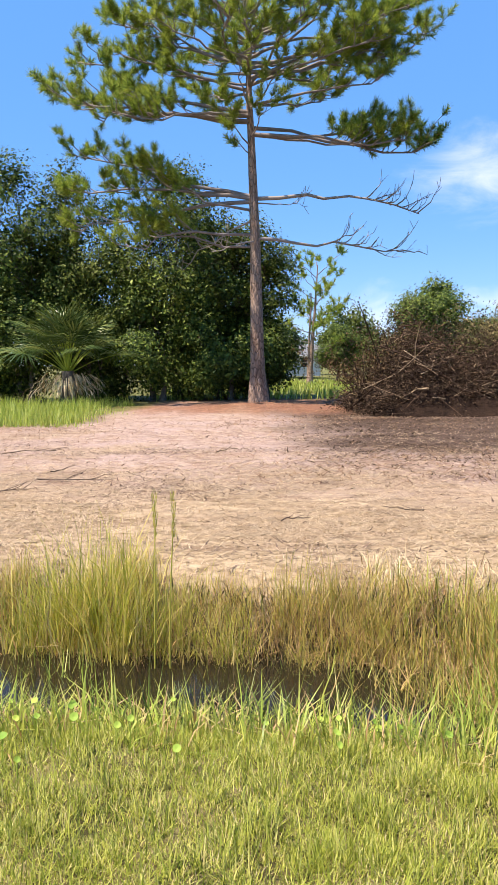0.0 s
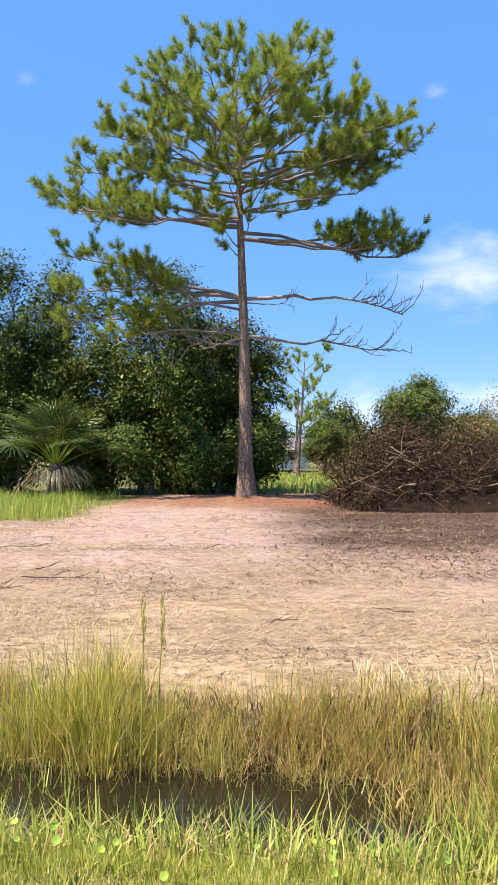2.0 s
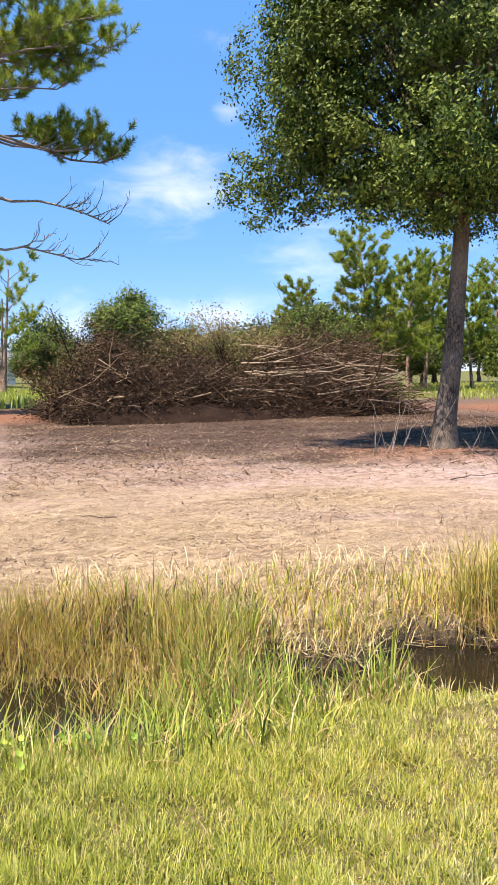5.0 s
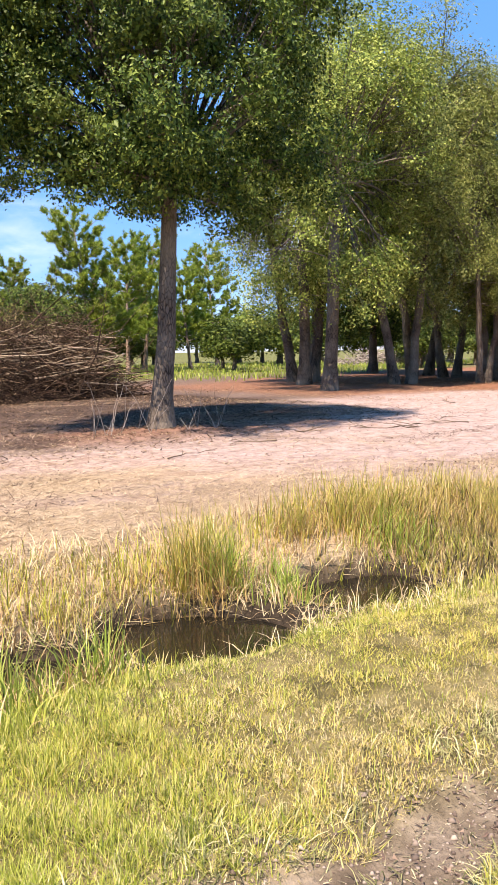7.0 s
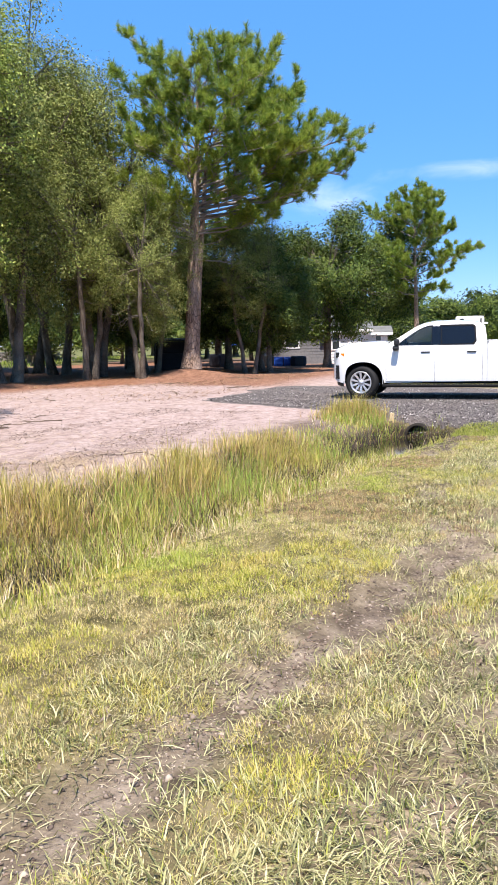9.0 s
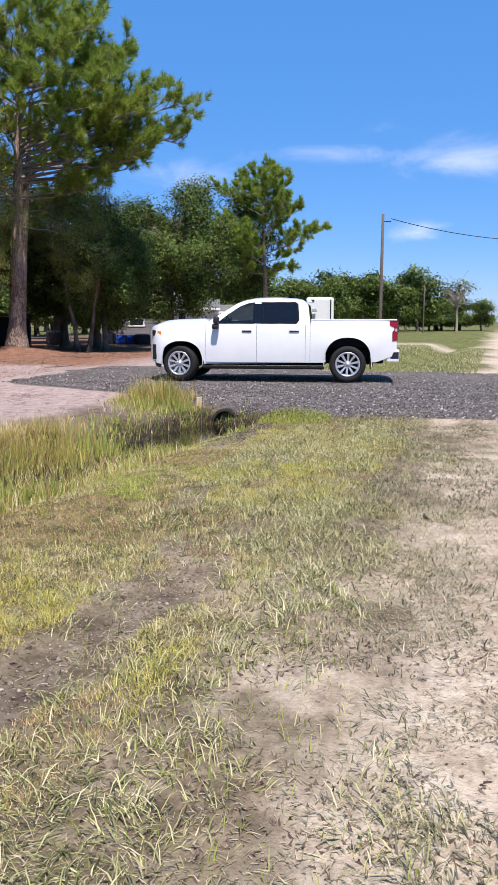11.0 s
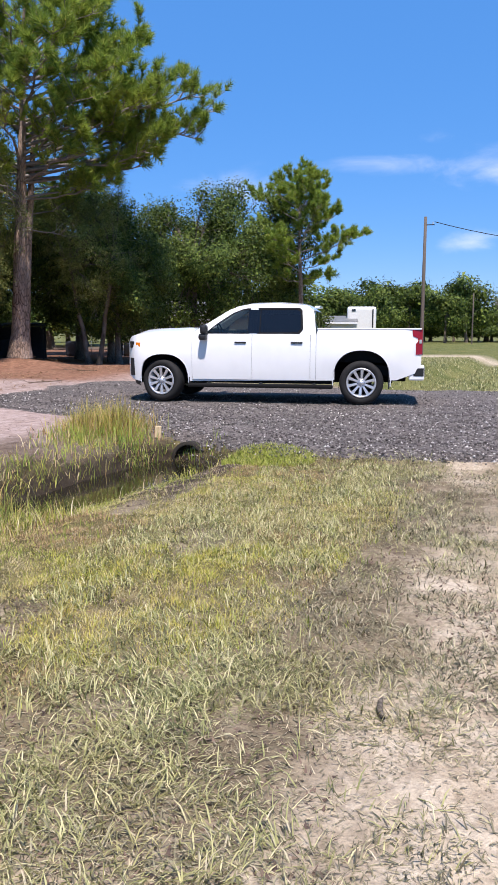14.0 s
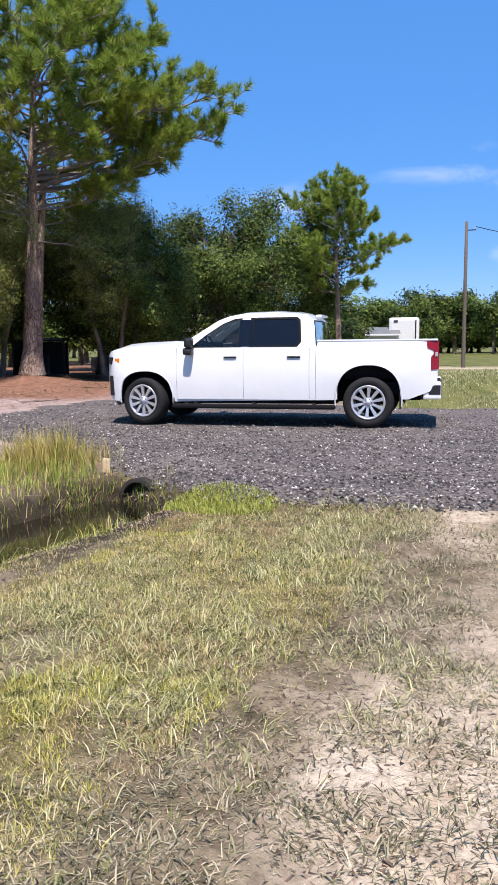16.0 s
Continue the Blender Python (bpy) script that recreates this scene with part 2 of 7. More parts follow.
M_lawn = leafy("lawn_grass", [(0.0, (0.24, 0.27, 0.035)), (0.4, (0.44, 0.45, 0.06)), (0.75, (0.62, 0.54, 0.12)), (1.0, (0.76, 0.62, 0.28))], 0.38, 0.55, 0.9, (0.70, 0.52, 0.16))
M_reed = leafy("reed_grass", [(0.0, (0.20, 0.20, 0.035)), (0.4, (0.46, 0.43, 0.08)), (0.75, (0.66, 0.53, 0.16)), (1.0, (0.70, 0.47, 0.20))], 0.42, 0.6, 1.1, (0.52, 0.36, 0.12))
M_green = leafy("green_blades", [(0.0, (0.18, 0.26, 0.04)), (0.6, (0.36, 0.46, 0.07)), (1.0, (0.56, 0.58, 0.14))], 0.4, 0.45, 1.0, (0.40, 0.42, 0.08))
M_straw = leafy("straw", [(0.0, (0.24, 0.17, 0.09)), (0.5, (0.56, 0.44, 0.24)), (1.0, (0.75, 0.64, 0.40))], 0.2, 0.7, 1.3, (0.58, 0.44, 0.24))
M_grey_grass = leafy("worn_grass", [(0.0, (0.04, 0.035, 0.02)), (0.4, (0.14, 0.13, 0.065)), (0.75, (0.33, 0.30, 0.17)), (1.0, (0.66, 0.56, 0.38))], 0.2, 0.65, 1.4, (0.26, 0.21, 0.13))
M_dry_lawn = leafy("dry_lawn_grass", [(0.0, (0.24, 0.18, 0.075)), (0.5, (0.55, 0.44, 0.20)), (1.0, (0.78, 0.66, 0.40))], 0.28, 0.6, 1.1, (0.50, 0.43, 0.14))
M_lush = leafy("lush_grass", [(0.0, (0.07, 0.10, 0.013)), (0.3, (0.27, 0.33, 0.042)), (0.75, (0.55, 0.55, 0.105)), (1.0, (0.66, 0.58, 0.24))], 0.38, 0.5, 1.2, (0.40, 0.45, 0.06))
M_lot_straw = leafy("trodden_straw", [(0.0, (0.20, 0.14, 0.085)), (0.5, (0.42, 0.31, 0.19)), (1.0, (0.62, 0.49, 0.32))], 0.15, 0.75, 1.3, (0.40, 0.29, 0.18))
M_pile_leaf = leafy("withered_leaves", [(0.0, (0.02, 0.013, 0.008)), (0.6, (0.055, 0.037, 0.024)), (1.0, (0.20, 0.14, 0.085))], 0.1, 0.85, 0.6, (0.06, 0.038, 0.024), 0.05)
M_bush_leaf = leafy("browned_bush_leaves", [(0.0, (0.03, 0.02, 0.011)), (0.55, (0.09, 0.06, 0.03)), (1.0, (0.25, 0.17, 0.09))], 0.15, 0.85, 0.5, (0.09, 0.065, 0.03), 0.05)
M_yellow_leaf = leafy("yellowing_leaves", [(0.0, (0.07, 0.055, 0.02)), (0.55, (0.22, 0.17, 0.065)), (1.0, (0.46, 0.36, 0.15))], 0.25, 0.65, 0.5, (0.20, 0.17, 0.06))
M_scrap = leafy("dark_scraps", [(0.0, (0.05, 0.03, 0.02)), (0.6, (0.13, 0.08, 0.055)), (1.0, (0.26, 0.18, 0.12))], 0.0, 0.85, 0.8, (0.12, 0.08, 0.06))
M_clip = leafy("grass_clippings", [(0.0, (0.06, 0.05, 0.03)), (0.3, (0.17, 0.15, 0.075)), (0.65, (0.34, 0.29, 0.16)), (1.0, (0.58, 0.48, 0.31))], 0.15, 0.7, 1.3, (0.36, 0.29, 0.18))
M_worn_green = leafy("grey_green_grass", [(0.0, (0.06, 0.066, 0.022)), (0.35, (0.24, 0.245, 0.085)), (0.7, (0.46, 0.44, 0.19)), (1.0, (0.72, 0.64, 0.38))], 0.25, 0.6, 1.4, (0.40, 0.33, 0.14))
# darker copy of the green blades, the ditch's shade put into the colour
M_dark_blade = leafy("shaded_blades", [(0.0, (0.04, 0.06, 0.015)), (0.6, (0.14, 0.19, 0.04)), (1.0, (0.34, 0.38, 0.09))], 0.25, 0.5, 1.0, (0.16, 0.15, 0.04))
# dead stems, with the shade at the reeds' foot put into their colour
M_shade_stem = leafy("shade_dark_stems", [(0.0, (0.02, 0.018, 0.009)), (0.6, (0.075, 0.06, 0.025)), (1.0, (0.24, 0.17, 0.07))], 0.1, 0.8, 0.8, (0.06, 0.05, 0.02))
M_rust = leafy("rusty_dead_grass", [(0.0, (0.10, 0.06, 0.03)), (0.5, (0.36, 0.24, 0.11)), (1.0, (0.62, 0.47, 0.24))], 0.2, 0.7, 1.2, (0.42, 0.27, 0.13))
M_red_stem = leafy("reddish_dry_stems", [(0.0, (0.20, 0.11, 0.045)), (0.5, (0.44, 0.28, 0.12)), (1.0, (0.68, 0.51, 0.25))], 0.3, 0.6, 1.2, (0.46, 0.28, 0.11))
M_white_paint = material("white_car_paint", 0.22, 0.0, 0.5)[0]

# ---- the lie of the land ----
def ditch_y(x):
    return 4.17 - 0.165 * x


def road_y(x):
    return -0.55 - 0.119 * x


PINE, OAK, BIG = (0.4, 27.0), (8.4, 11.4), (31.5, 13.9)


def drive_mask(x, y):
    """1 on the raised gravel drive, 0 off it."""
    wob = 0.25 * wavy(x, y, 0.9, 31)
    left = 14.0 + 0.80 * np.clip(y - 0.5, 0, 2.4) + 0.45 * np.clip(y - 2.9, 0, 9) + 0.6 * wob
    right = 24.0 + 0.2 * np.clip(y, 0, 10) + wob
    return step(left - 0.3, left + 0.5, x) * (1 - step(right - 0.4, right + 0.6, x)) * (1 - step(6.5, 9.5, y + wob))


def scuffs(x, y):
    """1 in the bare scuffed places of the verge."""
    m = 0 * x
    for cx, cy, rx, ry in ((10.5, 0.25, 0.5, 0.22), (8.9, 0.75, 0.45, 0.2), (12.5, 0.95, 0.6, 0.16), (7.3, 0.5, 0.35, 0.15), (11.6, 1.15, 0.35, 0.14)):
        m = np.maximum(m, step(1.25, 0.6, np.hypot((x - cx) / rx, (y - cy) / ry) + 0.25 * wavy(x, y, 6.0, 55)))
    return m


def pools(x, y):
    """1 where the ditch holds open water: all along its west part, then in single pools."""
    m = step(1.45, 0.95, x)
    for cx, cy, rx, ry in ((2.02, 3.74, 0.34, 0.32), (2.98, 3.48, 0.58, 0.56), (4.55, 3.50, 0.46, 0.44), (13.45, 2.0, 2.2, 0.62)):
        m = np.maximum(m, step(1.2, 0.85, np.hypot((x - cx) / rx, (y - cy + 0.165 * (x - cx)) / ry) + 0.14 * wavy(x, y, 4.5, 33)))
    return m


def land(x, y):
    x, y = np.asarray(x, float), np.asarray(y, float)
    d = y - ditch_y(x)
    lot = 0.03 + 0.022 * wavy(x, y, 0.55, 3) + 0.012 * wavy(x, y, 2.3, 4) + 0.009 * wavy(0.5 * x, y, 9.0, 10)
    near = -0.12 + 0.018 * wavy(x, y, 0.9, 5) + 0.010 * wavy(x, y, 3.1, 6) + 0.008 * wavy(x, y, 11.0, 7)
    z = near + (lot - near) * step(-0.2, 1.35, d)
    wet = 0.42 * np.exp(-np.abs((d + 0.02 + 0.08 * wavy(x, x, 1.4, 8)) / 0.74) ** 3.2)
    gap = step(15.95, 15.25, x) * (0.40 + 0.60 * pools(x, y)) + 0.75 * step(24.3, 26.5, x)
    z = z - wet * gap
    z = z + (0.0 - z + 0.008 * wavy(x, y, 1.7, 9)) * drive_mask(x, y)
    for (px, py), hgt, rad in ((PINE, 0.16, 1.9), (OAK, 0.10, 1.1), (BIG, 0.40, 1.7)):
        z = z + hgt * np.exp(-((x - px) ** 2 + (y - py) ** 2) / rad ** 2)
    # a wheel rut in the verge
    ty = 1.78 - 0.225 * x
    z = z - 0.05 * np.exp(-(((y - ty) / 0.19) ** 4)) * step(0.5, 1.6, x) * step(7.4, 6.2, x)
    return z


def spaced(lo, hi, fine, far, grow=1.22):
    mid = list(np.arange(lo, hi + fine / 2, fine))
    g, v = fine, mid[-1]
    while v < far:
        g = min(g * grow, 250)
        v += g
        mid.append(v)
    g, v = fine, mid[0]
    while v > -far:
        g = min(g * grow, 250)
        v -= g
        mid.insert(0, v)
    return np.array(mid)


def soil_material():
    m, n, l, b = material("soil", 0.92, 0, 0.15)

    def att(name):
        a = n.new("ShaderNodeAttribute")
        a.attribute_name = name
        return a.outputs["Fac"]

    f_big, f_mid, f_fine = noise_node(n, l, 0.7, 5), noise_node(n, l, 5, 6), noise_node(n, l, 55, 5, 0.65)
    streak = noise_node(n, l, 9, 5, 0.6, stretch=(0.6, 1.1, 1))
    grass = ramp(n, l, f_mid, [(0.3, (0.07, 0.06, 0.022)), (0.55, (0.20, 0.165, 0.065)), (0.75, (0.33, 0.27, 0.13))])
    turf = ramp(n, l, f_mid, [(0.3, (0.11, 0.085, 0.05)), (0.5, (0.26, 0.20, 0.125)), (0.72, (0.44, 0.35, 0.235))])
    dirt = ramp(n, l, f_mid, [(0.25, (0.24, 0.155, 0.105)), (0.5, (0.44, 0.32, 0.24)), (0.75, (0.57, 0.45, 0.36))])
    dirt = blend(n, l, ramp(n, l, f_big, [(0.4, (0, 0, 0)), (0.65, (0.8, 0.8, 0.8))]), dirt, (0.50, 0.385, 0.335))
    patch = noise_node(n, l, 2.6, 6, 0.65, stretch=(0.38, 1.0, 1))
    dirt = blend(n, l, ramp(n, l, patch, [(0.52, (0, 0, 0)), (0.70, (0.6, 0.6, 0.6))]), dirt, (0.27, 0.17, 0.11))
    dirt = blend(n, l, ramp(n, l, streak, [(0.50, (0, 0, 0)), (0.68, (0.7, 0.7, 0.7))]), dirt, (0.27, 0.16, 0.11))
    straw = ramp(n, l, streak, [(0.3, (0.22, 0.155, 0.085)), (0.5, (0.46, 0.345, 0.205)), (0.75, (0.62, 0.49, 0.315))])
    straw = blend(n, l, ramp(n, l, patch, [(0.50, (0, 0, 0)), (0.64, (0.7, 0.7, 0.7))]), straw, (0.25, 0.165, 0.10))
    sand = ramp(n, l, f_mid, [(0.25, (0.43, 0.325, 0.215)), (0.5, (0.62, 0.50, 0.355)), (0.8, (0.72, 0.61, 0.465))])
    pale = ramp(n, l, f_mid, [(0.25, (0.27, 0.185, 0.15)), (0.5, (0.45, 0.34, 0.295)), (0.8, (0.58, 0.465, 0.42))])
    dark = ramp(n, l, streak, [(0.3, (0.05, 0.033, 0.024)), (0.65, (0.145, 0.095, 0.07))])
    litter = ramp(n, l, f_mid, [(0.3, (0.18, 0.08, 0.045)), (0.7, (0.38, 0.19, 0.11))])
    mud = ramp(n, l, f_mid, [(0.3, (0.17, 0.12, 0.083)), (0.5, (0.36, 0.275, 0.20)), (0.7, (0.54, 0.43, 0.33))])
    field = ramp(n, l, f_big, [(0.35, (0.10, 0.12, 0.03)), (0.65, (0.21, 0.20, 0.065))])
    wet = ramp(n, l, f_mid, [(0.3, (0.03, 0.022, 0.014)), (0.7, (0.075, 0.055, 0.035))])
    c = grass
    for name, col in (("w_turf", turf), ("w_lot", dirt), ("w_straw", straw), ("w_pale", pale), ("w_dark", dark), ("w_litter_and_shade", litter), ("w_field", field), ("w_sand", sand), ("w_mud", mud), ("w_wet", wet)):
        c = blend(n, l, att(name), c, col)
    f_grit = noise_node(n, l, 17, 6, 0.7)
    c = blend(n, l, 0.45, c, ramp(n, l, f_grit, [(0.36, (0.30, 0.28, 0.27)), (0.56, (1, 1, 1))]), "MULTIPLY")
    c = blend(n, l, 0.45, c, ramp(n, l, f_fine, [(0.3, (0.35, 0.35, 0.35)), (0.7, (1, 1, 1))]), "MULTIPLY")
    l.new(c, b.inputs["Base Color"])
    both = blend(n, l, 0.5, f_fine, f_mid)
    bump(n, l, b, both, 0.75, 0.05)
    return m


def ground():
    xs, ys = spaced(-6, 16, 0.07, 2500, 1.12), spaced(-3, 12, 0.06, 2500, 1.12)
    X, Y = np.meshgrid(xs, ys, indexing="ij")
    Z = land(X, Y)
    i, j = np.meshgrid(np.arange(len(xs) - 1), np.arange(len(ys) - 1), indexing="ij")
    a = i * len(ys) + j
    F = np.stack([a, a + len(ys), a + len(ys) + 1, a + 1], -1).reshape(-1, 4)
    me = np_mesh("ground", np.stack([X, Y, Z], -1).reshape(-1, 3), F, [soil_material()], True)
    d = Y - ditch_y(X)
    n1, n2, n3 = wavy(X, Y, 1.1, 11), wavy(X, Y, 3.3, 12), wavy(X, Y, 0.35, 13)
    rd = Y - road_y(X)
    lot = step(0.55, 1.0, d + 0.25 * n2)
    w = {
        "w_lot": lot,
        "w_pale": 0.8 * lot * step(3.5, 8.0, X + 1.2 * n1) * step(0.9, 2.2, d + 0.6 * n2) * step(19, 14, Y),
        "w_turf": step(2.3, 1.2, rd + 0.5 * n1 + 0.2 * n2) * step(1.5, 3.0, X) * step(-0.3, -0.6, d),
        "w_straw": step(0.15, 0.5, d + 0.25 * n2) * np.clip(step(7.5 - 3.2 * step(2.0, 5.0, X), 2.0 - 0.6 * step(2.0, 5.0, X), d + 1.0 * n1 + 0.6 * n2) * step(9.5, 5.0, X + 1.5 * n1) + 0.45 * step(0.35, 0.8, n1), 0, 1),
        "w_dark": lot * np.clip(0.97 * step(0.2, 2.4, X + 0.8 * n1) * step(9.8, 14.0, Y + 1.2 * n1 + 1.2 * n2) * step(16, 12, X - 0.35 * (Y - 12)) + 0.8 * step(11.5, 16, X - 0.35 * (Y - 12) + n1) * step(14, 17.5, Y), 0, 1) * step(40, 33, Y),
        # first term's brown oval also puts the oak's shadow tone into the soil
        "w_litter_and_shade": lot * np.clip(0.75 * step(3.6, 1.6, np.hypot((X - OAK[0] - 1.2) * 0.8, (Y - OAK[1] - 0.5) * 1.5) + 0.5 * n2) + step(5.2, 2.0, np.hypot((X - PINE[0]) * 0.8, (Y - PINE[1]) * 0.8) + 0.8 * n2 + 0.6 * n1) * 0.95 + step(26, 23, Y - 0.15 * X) * step(13.5, 16, Y + n1) * step(17, 20, X) * step(60, 45, X) * 0.85 + step(24.5, 26, X + n1) * step(6.5, 9, Y) * step(60, 45, X) * 0.9 * step(26, 23, Y - 0.15 * X), 0, 1),
        "w_field": np.clip(step(27, 30, Y - 0.25 * X + n1) * step(22, 27, X) + step(31, 36, Y + 2 * n3) + step(24.2, 25.5, X + 0.4 * n2) * step(5.5, 4.5, Y + 0.5 * n1) * step(-0.2, 0.5, rd) + step(60, 75, X) + step(-3.6, -4.6, X - 0.06 * (Y - 19) + 0.3 * n2) * step(17.5, 20, Y + 0.4 * n2) + step(-6.5, -8.5, rd + 0.4 * n2), 0, 1),
        "w_sand": np.clip(step(0.1, -0.8, rd + 0.3 * n2 + 0.25 * n1) + 0.9 * step(0.72, 0.08, rd + 0.32 * n1 + 0.38 * n2 + 0.15 * wavy(X, Y, 8.0, 14)) * step(0.5, 2.5, X), 0, 1) * step(-6.9, -6.2, rd) * step(-0.3, -0.6, d) + 0.9 * step(1.3, 0.8, np.abs(X - 49.5 + 0.05 * Y)) * step(2.5, 1.5, Y),
        "w_mud": np.exp(-(((Y - 1.78 + 0.225 * X) / (0.215 + 0.08 * n2 + 0.05 * n1)) ** 2)) * step(0.5, 1.6, X) * step(7.4, 6.2, X) * 0.85 + 0.6 * scuffs(X, Y),
        "w_wet": step(-0.10, -0.27, Z) * step(26.5, 25, X) + 0.85 * step(-1.5, -1.1, d + 0.22 * n2 + 0.15 * n1) * step(-0.2, -0.6, d) * step(11.4, 12.4, X) * step(14.9, 14.2, X) + 0.62 * step(0.3, 0.5, d) * step(2.9, 1.2, d + 0.5 * n2 + 0.5 * n1) * step(11.2, 12.6, X) * step(15.8, 15.2, X),
    }
    for k, v in w.items():
        at_ = me.attributes.new(k, "FLOAT", "POINT")
        at_.data.foreach_set("value", np.clip(v, 0, 1).astype(np.float32).ravel())
    return tagged(new("ground", me), "sandy cleared lot with straw, worn grass verge and a roadside ditch", "ground", kind="structure")


ground()

# water in the ditch
m_water, n, l, b = material("ditch_water", 0.04, 0, 0.5)
b.inputs["Base Color"].default_value = (0.012, 0.010, 0.006, 1)
bump(n, l, b, noise_node(n, l, 14, 3), 0.10, 0.01)
xs = np.linspace(-8, 16.3, 120)
V = np.concatenate([np.stack([xs, ditch_y(xs) - 0.95, np.full_like(xs, -0.325)], -1), np.stack([xs, ditch_y(xs) + 0.95, np.full_like(xs, -0.325)], -1)])
k = np.arange(119)
tagged(new("water", np_mesh("water", V, np.stack([k, k + 1, k + 121, k + 120], -1), [m_water])), "dark still water standing in the ditch", "water", kind="structure")


# gravel drive
def drive():
    xs, ys = np.arange(13.4, 27.5, 0.1), np.arange(-6.0, 9.8, 0.1)
    X, Y = np.meshgrid(xs, ys, indexing="ij")
    mask = drive_mask(X, Y)
    Z = land(X, Y) + 0.03 * mask + 0.006 * wavy(X, Y, 9, 21) * mask - 0.05 * (1 - mask) - 0.012 * np.exp(-((np.mod(X - 19.2, 1.7) - 0.85) / 0.2) ** 2)
    i, j = np.meshgrid(np.arange(len(xs) - 1), np.arange(len(ys) - 1), indexing="ij")
    a = (i * len(ys) + j)
    keep = (mask[:-1, :-1] > 0.1)
    a = a[keep]
    F = np.stack([a, a + len(ys), a + len(ys) + 1, a + 1], -1)
    m, n, l, b = material("gravel_bed", 0.85, 0, 0.25)
    tc, vo = n.new("ShaderNodeTexCoord"), n.new("ShaderNodeTexVoronoi")
    vo.inputs["Scale"].default_value = 38
    l.new(tc.outputs["Object"], vo.inputs["Vector"])
    c = ramp(n, l, vo.outputs["Color"], [(0.1, (0.045, 0.037, 0.032)), (0.6, (0.115, 0.097, 0.085)), (0.85, (0.20, 0.175, 0.155)), (0.97, (0.5, 0.46, 0.41))])
    c = blend(n, l, ramp(n, l, noise_node(n, l, 0.8, 4), [(0.45, (0, 0, 0)), (0.75, (0.45, 0.45, 0.45))]), c, (0.20, 0.16, 0.14))
    l.new(c, b.inputs["Base Color"])
    bump(n, l, b, vo.outputs["Distance"], 0.8, 0.02)
    me = np_mesh("driveway", np.stack([X, Y, Z], -1).reshape(-1, 3), F, [m], True)
    tagged(new("driveway", me), "raised driveway of dark grey crushed stone", "driveway", kind="structure")
    # loose stones on it
    g = np.random.default_rng(5)
    x, y = g.uniform(13.6, 24, 60000), g.uniform(-3.5, 7.5, 60000)
    keep = (drive_mask(x, y) > 0.35) & (g.random(60000) < np.clip(1.0 - (x - 13.6) / 9, 0.08, 0.8))
    x, y = x[keep], y[keep]
    s = g.uniform(0.007, 0.019, len(x)) * (1 + 0.6 * (g.random(len(x)) < 0.06))
    O = np.array([[1, 0, 0], [0, 1, 0], [-1, 0, 0], [0, -1, 0], [0, 0, 0.75], [0, 0, -0.6]], float)
    V = O[None] * s[:, None, None] * g.uniform(0.6, 1.35, (len(x), 6, 1))
    a = g.uniform(0, 6.28, len(x))
    V = np.stack([V[..., 0] * np.cos(a)[:, None] - V[..., 1] * np.sin(a)[:, None], V[..., 0] * np.sin(a)[:, None] + V[..., 1] * np.cos(a)[:, None], V[..., 2]], -1)
    V += np.stack([x, y, land(x, y) + 0.03 + 0.3 * s], -1)[:, None]
    T = np.array([[0, 1, 4], [1, 2, 4], [2, 3, 4], [3, 0, 4], [1, 0, 5], [2, 1, 5], [3, 2, 5], [0, 3, 5]])
    F = (T[None] + 6 * np.arange(len(x))[:, None, None]).reshape(-1, 3)
    m2, n, l, b = material("crushed_stone", 0.75, 0, 0.3)
    geo = n.new("ShaderNodeNewGeometry")
    l.new(ramp(n, l, geo.outputs["Random Per Island"], [(0.0, (0.045, 0.038, 0.034)), (0.6, (0.12, 0.103, 0.092)), (0.88, (0.23, 0.205, 0.185)), (0.97, (0.60, 0.55, 0.50))]), b.inputs["Base Color"])
    tagged(new("gravel", np_mesh("gravel", V.reshape(-1, 3), F, [m2])), "loose grey crushed stones on the driveway", "gravel", kind="stuff")


drive()


# ---- blades of grass ----
def blades(P, L, W, lean, gen, flat=None):
    """Each blade bends over in two pieces. P bases, L lengths, W widths, lean 0 upright to 1.5 lying."""
    n = len(P)
    a = gen.uniform(0, 6.283, n) if flat is None else flat
    out = np.stack([np.cos(a), np.sin(a), np.zeros(n)], -1)
    b2 = a + gen.uniform(0.8, 2.3, n)
    side = np.stack([np.cos(b2), np.sin(b2), np.zeros(n)], -1) * (W / 2)[:, None]
    up = np.array([[0, 0, 1.0]])
    t1, t2 = lean * (0.55 + 0.45 * step(1.0, 1.2, lean)), np.minimum(lean * 1.25, np.where(lean < 1.6, 1.56, 9))
    p1 = P + (np.sin(t1)[:, None] * out + np.cos(t1)[:, None] * up) * (L * 0.55)[:, None]
    p2 = p1 + (np.sin(t2)[:, None] * out + np.cos(t2)[:, None] * up) * (L * 0.45)[:, None]
    V = np.stack([P - side, P + side, p1 - side * 0.8, p1 + side * 0.8, p2], 1).reshape(-1, 3)
    k = 5 * np.arange(n)[:, None]
    F = np.concatenate([k + [[0, 1, 3]], k + [[0, 3, 2]], k + [[2, 3, 4]]], 0)
    return V, F


def specks(P, L, W, lean, gen):
    """Small simple blades, one leaf each."""
    n = len(P)
    a = gen.uniform(0, 6.283, n)
    out = np.stack([np.sin(lean) * np.cos(a), np.sin(lean) * np.sin(a), np.cos(lean)], -1)
    b2 = a + gen.uniform(0.8, 2.3, n)
    side = np.stack([np.cos(b2), np.sin(b2), np.zeros(n)], -1) * (W / 2)[:, None]
    V = np.stack([P - side, P + side, P + out * L[:, None]], 1).reshape(-1, 3)
    return V, np.arange(3 * n).reshape(-1, 3)


